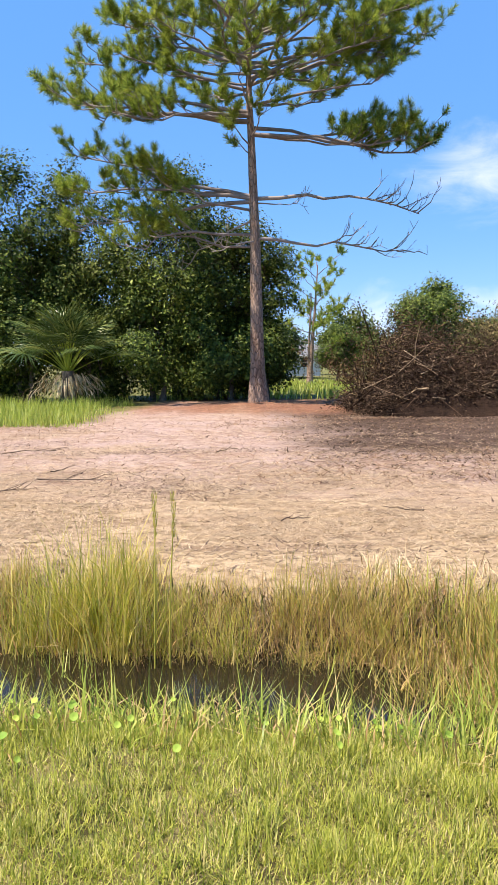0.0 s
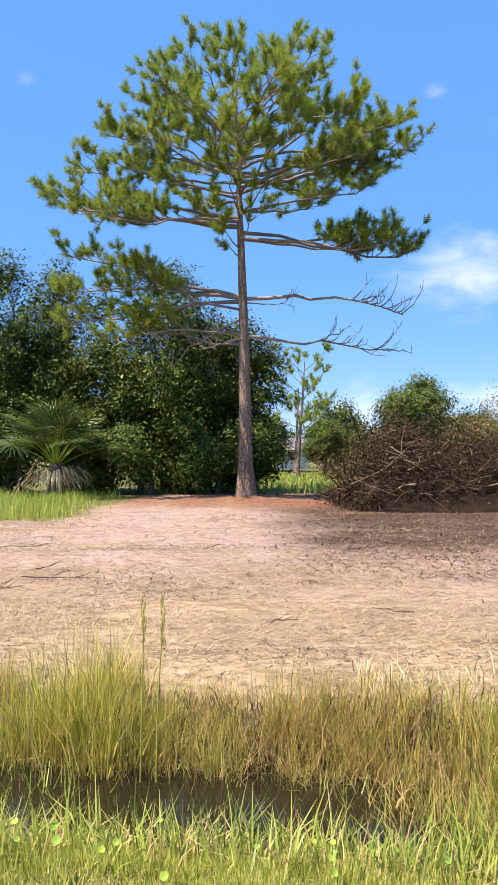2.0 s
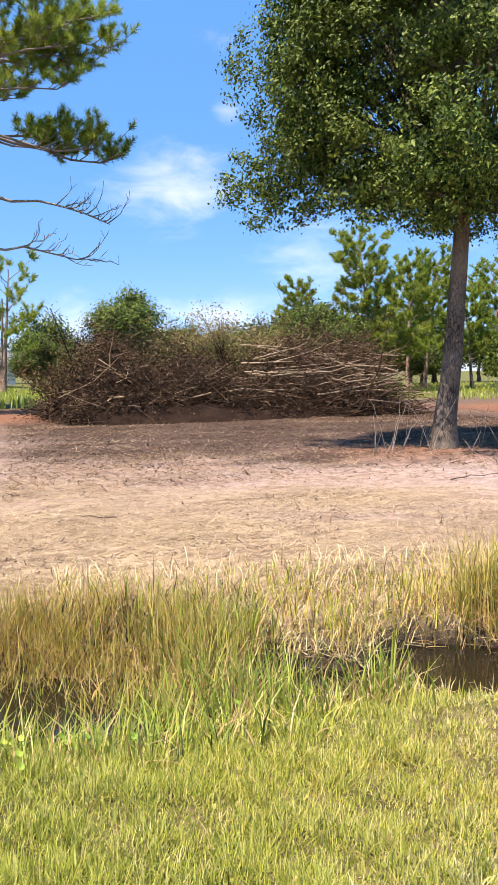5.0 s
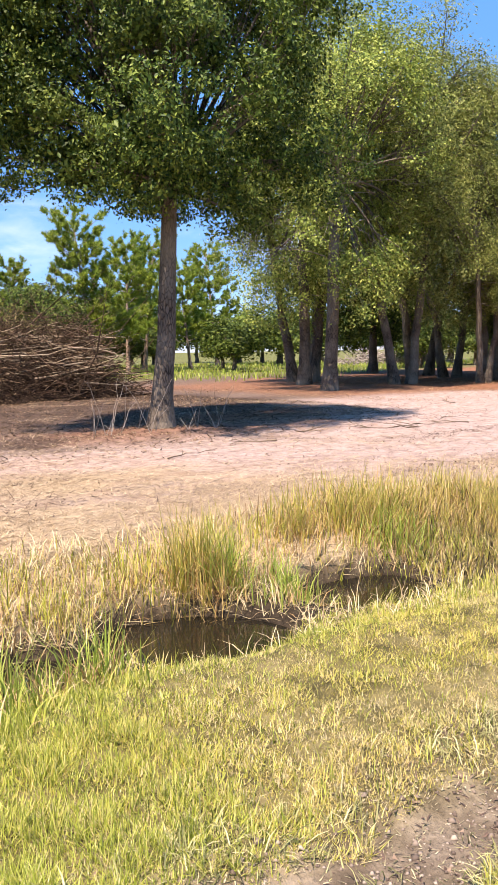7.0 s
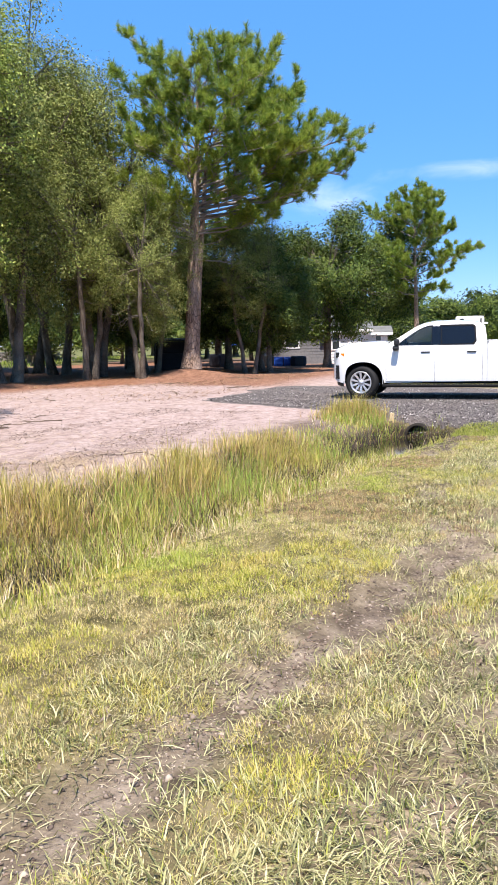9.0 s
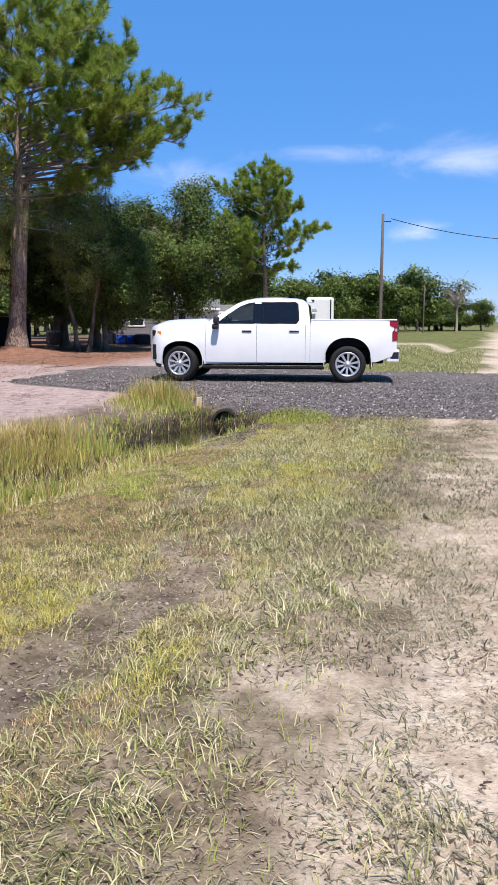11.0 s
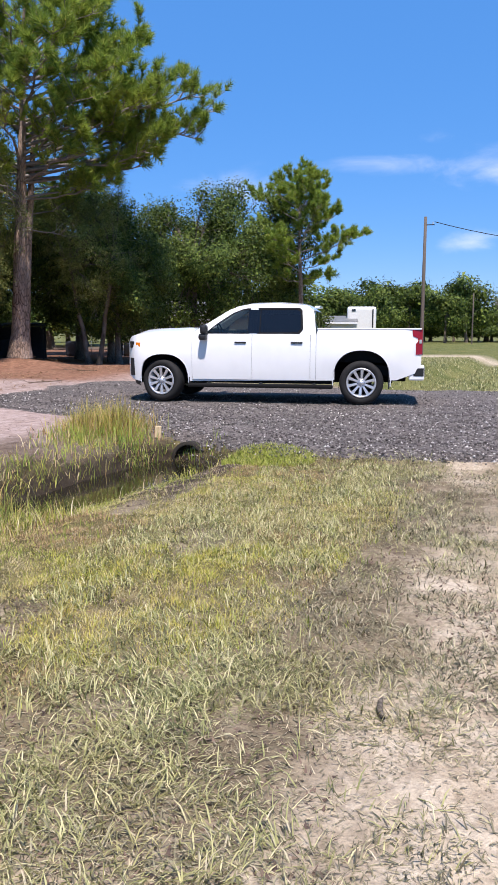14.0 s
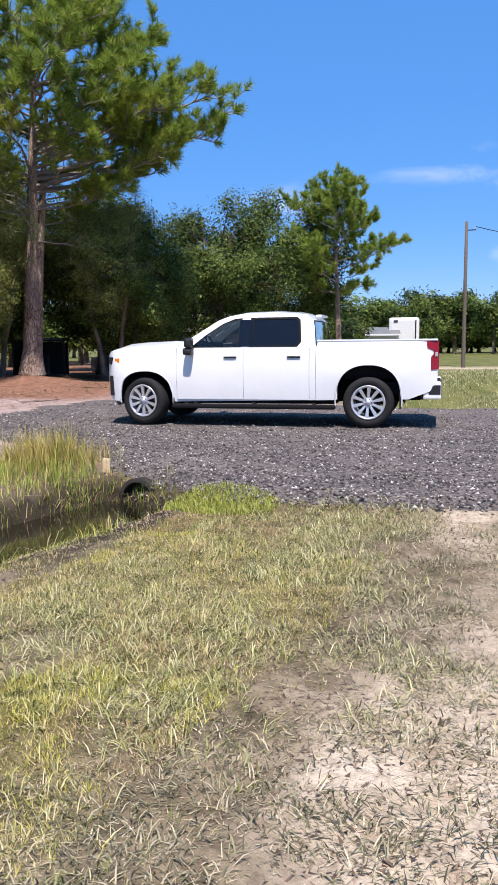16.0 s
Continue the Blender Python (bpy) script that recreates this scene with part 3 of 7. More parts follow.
def sward(name, label, mat, x, y, L, W, lean, gen, sink=0.01):
    P = np.stack([x, y, land(x, y) - sink], -1)
    V, F = blades(P, L, W, lean, gen)
    return tagged(new(name, np_mesh(name, V, F, [mat])), label, "grass", kind="stuff")


def tufted(gen, n, x0, x1, y0, y1, per, spread):
    """Places in small tufts."""
    cx, cy = gen.uniform(x0, x1, n), gen.uniform(y0, y1, n)
    x = np.repeat(cx, per) + gen.normal(0, spread, n * per)
    y = np.repeat(cy, per) + gen.normal(0, spread, n * per)
    return x, y


def rut_gap(x, y):
    """How far off the wheel rut, in its half widths; large past its ends."""
    return np.where((x > 0.6) & (x < 7.2), np.abs(y - 1.78 + 0.225 * x) / (0.215 + 0.09 * wavy(x, y, 4, 72) + 0.05 * wavy(x, y, 13, 70)), 9)


def richness(x, y):
    """How lush the verge is: 1 by the ditch, 0 on the sand."""
    d, rd = y - ditch_y(x), y - road_y(x)
    r = step(0.25, 1.35, rd - 0.03 * np.clip(x - 4, 0, 9) + 0.5 * wavy(x, y, 1.3, 51) + 0.25 * wavy(x, y, 3.4, 50)) * step(-0.30, -0.5, d + 0.06 * wavy(x, y, 5, 53))
    bare = np.maximum(step(0.4, 0.75, wavy(x, y, 1.7, 54)) * step(3.0, 6.0, x) * step(-1.1, -1.6, d) * 0.9, step(-1.4, -1.0, d + 0.2 * wavy(x, y, 3.3, 12)) * step(11.6, 12.4, x) * 0.85)
    return r * (0.72 + 0.28 * step(-0.5, 0.5, wavy(x, y, 2.1, 52))) * step(0.85, 1.2, rut_gap(x, y)) * (1 - bare) * (1 - 0.9 * scuffs(x, y)) * (1 - drive_mask(x, y))


def verge():
    g = np.random.default_rng(21)
    # lush short grass on the near bank: a low mat and longer blades over it
    x = np.repeat(g.uniform(-3.4, 14.8, 150000), 7) + g.normal(0, 0.024, 1050000)
    y = ditch_y(x) + np.repeat(g.uniform(-3.3, -0.25, 150000), 7) + g.normal(0, 0.024, 1050000)
    keep = g.random(len(x)) < richness(x, y)
    x, y = x[keep], y[keep]
    dry = g.random(len(x)) < 0.14 + 0.76 * step(0.9, 3.2, x + 0.5 * (ditch_y(x) - y - 1.5)) * step(-0.75, 0.35, wavy(x, y, 1.5, 57) + 0.6 * wavy(x, y, 4.5, 58))
    rust = (g.random(len(x)) < 0.9 * step(0.1, 0.45, wavy(x, y, 1.25, 60) + 0.4 * wavy(x, y, 4.0, 69)) * step(3.0, 5.5, x))
    dry &= ~rust
    lush = ~dry & ~rust & ((x < 1.9 + 0.5 * wavy(x, y, 2.0, 59) + g.normal(0, 0.45, len(x)) + 1.6 * step(-1.2, -0.7, y - ditch_y(x))) | ((x > 5.5) & (y - ditch_y(x) > -1.35 + 0.3 * wavy(x, y, 1.8, 49) + g.normal(0, 0.15, len(x)))))
    for sel, mat, lab, k in ((lush, M_lush, "low dense fresh green grass on the ditch bank", 1.15), (rust, M_rust, "low rusty brown dead grass on the ditch bank", 0.7), (~dry & ~lush & ~rust, M_lawn, "low dense yellow-green grass on the ditch bank", 1.0), (dry, M_dry_lawn, "low dried yellow grass on the ditch bank", 0.75)):
        xx, yy = x[sel], y[sel]
        P = np.stack([xx, yy, land(xx, yy) - 0.006], -1)
        short = k * (1 - 0.35 * step(1.0, 3.0, xx)) * (0.62 + 0.65 * step(-0.6, 0.7, wavy(xx, yy, 17.0, 48)))
        V, F = specks(P, g.uniform(0.028, 0.085, len(xx)) * short, g.uniform(0.0035, 0.007, len(xx)), g.uniform(0.1, 1.3, len(xx)) + 0.2 * step(1.5, 3.0, xx), g)
        tagged(new("low_grass", np_mesh("low_grass", V, F, [mat])), lab, "grass", kind="stuff")
    x, y = tufted(g, 24000, -5.0, 14.6, -1.2, 3.9, 5, 0.02)
    keep = g.random(len(x)) < richness(x, y) * (0.45 + 0.55 * step(-0.2, 0.6, wavy(x, y, 1.6, 56))) * (1 - 0.6 * step(1.5, 3.5, x) * step(-0.5, -0.9, y - ditch_y(x)))
    x, y = x[keep], y[keep]
    edge = step(-1.25, -0.5, y - ditch_y(x))
    L = g.uniform(0.045, 0.105, len(x)) * (1 + 1.9 * edge * step(2.2, 1.2, x) * g.random(len(x)) + 0.8 * edge * g.random(len(x)) + 0.5 * step(1.5, -0.5, x) * g.random(len(x)))
    sward("lawn_grass", "short fresh green grass growing on the ditch bank", M_lush, x, y, L, g.uniform(0.0025, 0.005, len(x)), g.uniform(0.1, 1.1, len(x)), g)
    # trodden grey-green tufts on the sandy shoulder, each combed one way
    per, num = 13, 38000
    x, y = tufted(g, num, 0.6, 15.4, -1.6, 2.6, per, 0.04)
    y = y + np.repeat(road_y(x[::per]), per)
    rd = y - road_y(x)
    q = (0.10 * step(-1.6, -0.6, rd) + 0.90 * step(-0.45, 0.75, rd + 0.5 * wavy(x, y, 1.6, 61))) * (0.10 + 0.90 * step(-0.6, 0.1, wavy(x, y, 2.8, 62) + 0.7 * wavy(x, y, 7.5, 64) + 0.5 * step(0.5, 1.1, rd))) * step(-0.5, -0.7, y - ditch_y(x))
    q = q * (0.10 + 0.90 * step(0.8, 1.3, rut_gap(x, y))) * (1 - drive_mask(x, y)) * (1 - 0.8 * richness(x, y)) * (1 - 0.75 * scuffs(x, y))
    q = np.repeat(q[::per], per)
    pick = np.repeat(g.random(num), per)
    way = np.repeat(g.uniform(0, 6.283, num), per) + g.normal(0, 0.55, len(x))
    keep = pick < q
    x, y, way = x[keep], y[keep], way[keep]
    P = np.stack([x, y, land(x, y) - 0.004], -1)
    L, W, lean = g.uniform(0.025, 0.092, len(x)), g.uniform(0.003, 0.007, len(x)), g.uniform(0.95, 1.53, len(x))
    green = y - road_y(x) + 0.45 * wavy(x, y, 1.9, 68) + g.normal(0, 0.25, len(x)) > 0.75
    for sel, mat, lab in ((~green, M_grey_grass, "trodden dry grey grass tufts on the sandy shoulder"), (green, M_worn_green, "trodden grey-green grass tufts on the sandy shoulder")):
        V, F = blades(P[sel], L[sel] * (1.25 if mat is M_worn_green else 0.95), W[sel], lean[sel] * (0.94 if mat is M_worn_green else 1.0), g, way[sel])
        tagged(new("worn_grass", np_mesh("worn_grass", V, F, [mat])), lab, "grass", kind="stuff")
    # a bright patch at the foot of the drive's bank
    a, r = g.uniform(0, 6.283, 5200), np.sqrt(g.random(5200))
    x, y = 14.15 + 0.34 * r * np.cos(a) + 0.12 * r * np.sin(a), 0.55 + 0.58 * r * np.sin(a)
    sward("grass_patch", "bright yellow-green patch of grass below the gravel bank", M_lush, x, y, g.uniform(0.03, 0.10, 5200), g.uniform(0.004, 0.008, 5200), g.uniform(0.1, 0.9, 5200), g)
    # dry clippings lying on the shoulder
    n = 300000
    x = g.uniform(0.0, 15, n)
    y = road_y(x) + g.uniform(-2.2, 3.0, n)
    keep = (y - ditch_y(x) < -0.5) & (g.random(n) < 0.12 + 0.88 * step(-0.6, 0.3, wavy(x, y, 2.2, 63) + 0.8 * wavy(x, y, 6.5, 66))) & (drive_mask(x, y) < 0.2) & (g.random(n) < step(-2.2, 0.3, y - road_y(x) + 0.3 * wavy(x, y, 1.9, 67)) * (1 - 0.7 * richness(x, y)) * (0.25 + 0.75 * step(0.7, 1.3, rut_gap(x, y))))
    x, y = x[keep], y[keep]
    P = np.stack([x, y, land(x, y) + 0.004], -1)
    V, F = specks(P, g.uniform(0.012, 0.042, len(x)), g.uniform(0.003, 0.007, len(x)), g.uniform(1.1, 1.56, len(x)), g)
    tagged(new("dry_clippings", np_mesh("dry_clippings", V, F, [M_clip])), "dry straw-coloured clippings lying on the verge", "grass", kind="stuff")


verge()


def lot_litter():
    g = np.random.default_rng(22)
    # flattened straw along the lot's edge, denser close to the ditch
    x = g.uniform(-5.5, 12, 160000)
    y = ditch_y(x) + 0.9 + g.gamma(1.5, 2.3, 160000)
    keep = (g.random(160000) < 0.2 + 0.8 * step(-0.3, 0.5, wavy(x, y, 1.8, 71))) & (y < 19) & (g.random(160000) < (1 - 0.8 * step(6, 9, x)) * (1 - 0.75 * step(2.5, 5.0, x) * step(2.0, 4.0, y - ditch_y(x))))
    x, y = x[keep], y[keep]
    P = np.stack([x, y, land(x, y) + 0.004], -1)
    V, F = specks(P, g.uniform(0.05, 0.17, len(x)), g.uniform(0.004, 0.008, len(x)) * (1 + 0.06 * y), g.uniform(1.3, 1.57, len(x)), g)
    tagged(new("straw", np_mesh("straw", V, F, [M_lot_straw])), "flattened dry straw strewn over the cleared soil", "straw", kind="stuff")
    # swaths of cut hay, each combed one way
    num, per = 11000, 10
    cx = g.uniform(-5.5, 11, num)
    cy = ditch_y(cx) + 0.9 + g.gamma(1.6, 2.4, num)
    way = np.repeat(g.normal(0.2, 0.9, num) + np.where(g.random(num) < 0.5, math.pi, 0), per) + g.normal(0, 0.35, num * per)
    keep = np.repeat((g.random(num) < (0.15 + 0.85 * step(-0.2, 0.5, wavy(cx * 0.7, cy, 2.2, 79))) * (1 - 0.7 * step(3, 7, cx)) * (1 - 0.75 * step(8, 12, cy))) & (cy < 17), per)
    x, y = np.repeat(cx, per) + g.normal(0, 0.06, num * per), np.repeat(cy, per) + g.normal(0, 0.06, num * per)
    x, y, way = x[keep], y[keep], way[keep]
    V, F = blades(np.stack([x, y, land(x, y) + 0.003], -1), g.uniform(0.04, 0.12, len(x)), g.uniform(0.003, 0.006, len(x)) * (1 + 0.03 * y), g.uniform(1.2, 1.55, len(x)), g, way)
    tagged(new("hay", np_mesh("hay", V, F, [M_lot_straw])), "swaths of cut dry hay lying on the cleared soil", "straw", kind="stuff")
    # stubble left standing in small tufts
    num, per = 9000, 9
    cx = g.uniform(-5.5, 9, num)
    cy = ditch_y(cx) + 0.9 + g.gamma(1.6, 2.6, num)
    keep = np.repeat((g.random(num) < (0.08 + 0.92 * step(0.1, 0.7, wavy(cx * 0.7, cy, 1.9, 80))) * (1 - 0.6 * step(3, 7, cx))) & (cy < 18), per)
    x, y = (np.repeat(cx, per) + g.normal(0, 0.035, num * per))[keep], (np.repeat(cy, per) + g.normal(0, 0.035, num * per))[keep]
    half_ = np.arange(len(x)) % 18 < 9
    for sel, mat in ((half_, M_rust), (~half_, M_lot_straw)):
        sward("stubble", "short dry stubble standing in tufts on the cleared soil", mat, x[sel], y[sel], g.uniform(0.02, 0.07, sel.sum()), g.uniform(0.004, 0.008, sel.sum()) * (1 + 0.03 * y[sel]), g.uniform(1.0, 1.54, sel.sum()), g)
    # matted dead grass on both banks and between the pools
    x = g.uniform(0.8, 14.8, 26000)
    d = g.uniform(-0.75, 1.5, 26000)
    y = ditch_y(x) + d
    keep = (land(x, y) > -0.325) & ((x < 11.6) | (g.random(26000) < 0.12)) & (g.random(26000) < 0.35 + 0.65 * step(-0.4, 0.4, wavy(x, y, 3.0, 75))) & (drive_mask(x, y) < 0.2)
    x, y = x[keep], y[keep]
    sward("matted_grass", "matted dead and yellow grass on the ditch banks", M_straw, x, y, g.uniform(0.08, 0.24, len(x)), g.uniform(0.004, 0.008, len(x)), g.uniform(0.7, 1.5, len(x)), g, -0.005)
    x = g.uniform(0.8, 14.8, 12000)
    y = ditch_y(x) + g.uniform(-0.9, 1.3, 12000)
    keep = (land(x, y) > -0.31) & (g.random(12000) < step(-0.1, 0.6, wavy(x, y, 2.4, 76))) & (drive_mask(x, y) < 0.2)
    x, y = x[keep], y[keep]
    sward("bank_grass", "short green grass tufts on the ditch banks", M_lawn, x, y, g.uniform(0.08, 0.2, len(x)), g.uniform(0.004, 0.008, len(x)), g.uniform(0.2, 1.1, len(x)), g)
    # brown needles and leaf scraps
    x, y = g.uniform(-6, 16, 30000), g.uniform(9, 27, 30000)
    keep = g.random(30000) < 0.15 + 0.85 * step(0.0, 0.7, wavy(x, y, 0.9, 73))
    keep |= np.hypot(x - PINE[0], y - PINE[1]) < 2.2
    x, y = x[keep], y[keep]
    sward("needle_litter", "reddish brown pine litter scattered on the soil", M_dry_leaf, x, y, g.uniform(0.08, 0.25, len(x)), g.uniform(0.008, 0.02, len(x)), g.uniform(1.2, 1.5, len(x)), g, -0.015)
    x, y = g.uniform(17, 42, 22000), g.uniform(7, 24, 22000)
    keep = (g.random(22000) < 0.2 + 0.8 * step(-0.1, 0.7, wavy(x, y, 0.7, 74))) & (y > 8 + 0.0 * x) & (y - 0.2 * x < 20)
    x, y = x[keep], y[keep]
    sward("needle_litter", "reddish brown leaf litter under the oaks", M_dry_leaf, x, y, g.uniform(0.1, 0.28, len(x)), g.uniform(0.012, 0.028, len(x)), g.uniform(1.2, 1.5, len(x)), g, -0.015)


lot_litter()


def crumbs():
    """Dark scraps, clods and bark bits over the cleared ground."""
    g = np.random.default_rng(26)
    x = g.uniform(-6, 16, 90000)
    y = ditch_y(x) + 0.8 + g.gamma(2.0, 3.2, 90000)
    keep = (g.random(90000) < 0.10 + 0.92 * step(0.15, 0.8, wavy(x * 0.6, y * 1.6, 1.5, 77))) & (y < 24) & (drive_mask(x, y) < 0.2)
    x, y = x[keep], y[keep]
    P = np.stack([x, y, land(x, y) + 0.002], -1)
    V, F = specks(P, (g.gamma(1.4, 0.024, len(x)) + 0.012) * (1 + 0.02 * y), g.uniform(0.006, 0.02, len(x)) * (1 + 0.03 * y), g.uniform(1.2, 1.55, len(x)), g)
    tagged(new("bark_scraps", np_mesh("bark_scraps", V, F, [M_scrap])), "dark scraps of bark and rotted stems on the soil", "debris", kind="stuff")
    x = g.uniform(1, 15.5, 45000)
    y = road_y(x) + g.uniform(-2.0, 2.6, 45000)
    keep = (g.random(45000) < step(-0.5, 0.6, wavy(x, y, 2.6, 78))) & (y - ditch_y(x) < -0.6) & (drive_mask(x, y) < 0.3)
    x, y = x[keep], y[keep]
    P = np.stack([x, y, land(x, y) + 0.001], -1)
    V, F = specks(P, g.uniform(0.01, 0.04, len(x)), g.uniform(0.006, 0.02, len(x)), g.uniform(0.9, 1.5, len(x)), g)
    tagged(new("bark_scraps", np_mesh("bark_scraps", V, F, [M_scrap])), "dark crumbs of soil and rotted stems on the shoulder", "debris", kind="stuff")


    # leaf and twig scraps over the dark soil before the brush pile
    x, y = g.uniform(0.5, 16, 60000), g.uniform(9, 22, 60000)
    keep = (g.random(60000) < step(0.2, 2.4, x) * step(8.5, 13, y)) & (x - 0.35 * (y - 12) < 15)
    x, y = x[keep], y[keep]
    P = np.stack([x, y, land(x, y) + 0.004], -1)
    pale = wavy(x * 0.5, y * 1.4, 2.0, 85) + g.normal(0, 0.5, len(x)) > 0.75
    V, F = specks(P[pale], g.gamma(1.6, 0.035, pale.sum()) + 0.03, g.uniform(0.008, 0.02, pale.sum()), g.uniform(1.2, 1.55, pale.sum()), g)
    tagged(new("straw", np_mesh("straw", V, F, [M_lot_straw])), "bits of dry straw on the dark soil", "straw", kind="stuff")
    P = P[~pale]
    V, F = specks(P, g.gamma(1.6, 0.035, len(P)) + 0.02, g.uniform(0.01, 0.04, len(P)), g.uniform(1.25, 1.55, len(P)), g)
    tagged(new("leaf_scraps", np_mesh("leaf_scraps", V, F, [M_pile_leaf])), "withered leaf and twig scraps on dark soil", "debris", kind="stuff")
    # clods along the wheel rut and the muddy edge of the pool
    n = 5200
    x = np.where(g.random(n) < 0.72, g.uniform(0.6, 7.4, n), g.uniform(11.6, 14.6, n))
    y = np.where(x < 9, 1.78 - 0.225 * x + g.normal(0, 0.15, n), ditch_y(x) - 0.95 + g.normal(0, 0.2, n))
    s = g.uniform(0.003, 0.010, n) * (1 + 0.9 * (g.random(n) < 0.08))
    O = np.array([[1, 0, 0], [0, 1, 0], [-1, 0, 0], [0, -1, 0], [0, 0, 0.6], [0, 0, -0.6]], float)
    V = O[None] * s[:, None, None] * g.uniform(0.5, 1.5, (n, 6, 1)) + np.stack([x, y, land(x, y) + 0.2 * s], -1)[:, None]
    T = np.array([[0, 1, 4], [1, 2, 4], [2, 3, 4], [3, 0, 4], [1, 0, 5], [2, 1, 5], [3, 2, 5], [0, 3, 5]])
    m, nn, l, b = material("clods", 0.95, 0, 0.15)
    geo = nn.new("ShaderNodeNewGeometry")
    l.new(ramp(nn, l, geo.outputs["Random Per Island"], [(0.0, (0.09, 0.065, 0.05)), (0.6, (0.22, 0.17, 0.13)), (1.0, (0.42, 0.34, 0.26))]), b.inputs["Base Color"])
    tagged(new("clods", np_mesh("clods", V.reshape(-1, 3), (T[None] + 6 * np.arange(n)[:, None, None]).reshape(-1, 3), [m])), "brown clods of earth in the wheel rut and on the mud", "soil", kind="stuff")


crumbs()


def reed_clump(x, y, n, tall, spread, mat, label, gen, wide=0.0075, lean=(0.05, 0.8), dead=0.7):
    """A clump of upright blades with some dead stems at its foot."""
    th = thing("reed_clump", label, "reeds", pose(x, y, float(land(x, y))), "reeds in the ditch")
    px, py = gen.normal(0, spread, n), gen.normal(0, spread, n)
    P = np.stack([px, py, land(px + x, py + y) - land(x, y) - 0.03], -1)
    V, F = blades(P, tall * gen.uniform(0.45, 1.05, n), gen.uniform(0.6, 1.4, n) * wide, gen.uniform(*lean, n), gen)
    tagged(part("foliage", np_mesh("foliage", V, F, [mat]), mat, th), kind="stuff")
    k = int(n * dead)
    if k:
        px, py = gen.normal(0, spread * 1.1, k), gen.normal(0, spread * 1.1, k)
        P = np.stack([px, py, land(px + x, py + y) - land(x, y) - 0.02], -1)
        V, F = blades(P, tall * gen.uniform(0.3, 0.9, k), gen.uniform(0.6, 1.4, k) * wide, gen.uniform(0.3, 1.4, k), gen)
        tagged(part("dry_growth", np_mesh("dry_growth", V, F, [M_red_stem]), M_red_stem, th, "dry reddish straw-coloured stems"), kind="stuff")
    return th


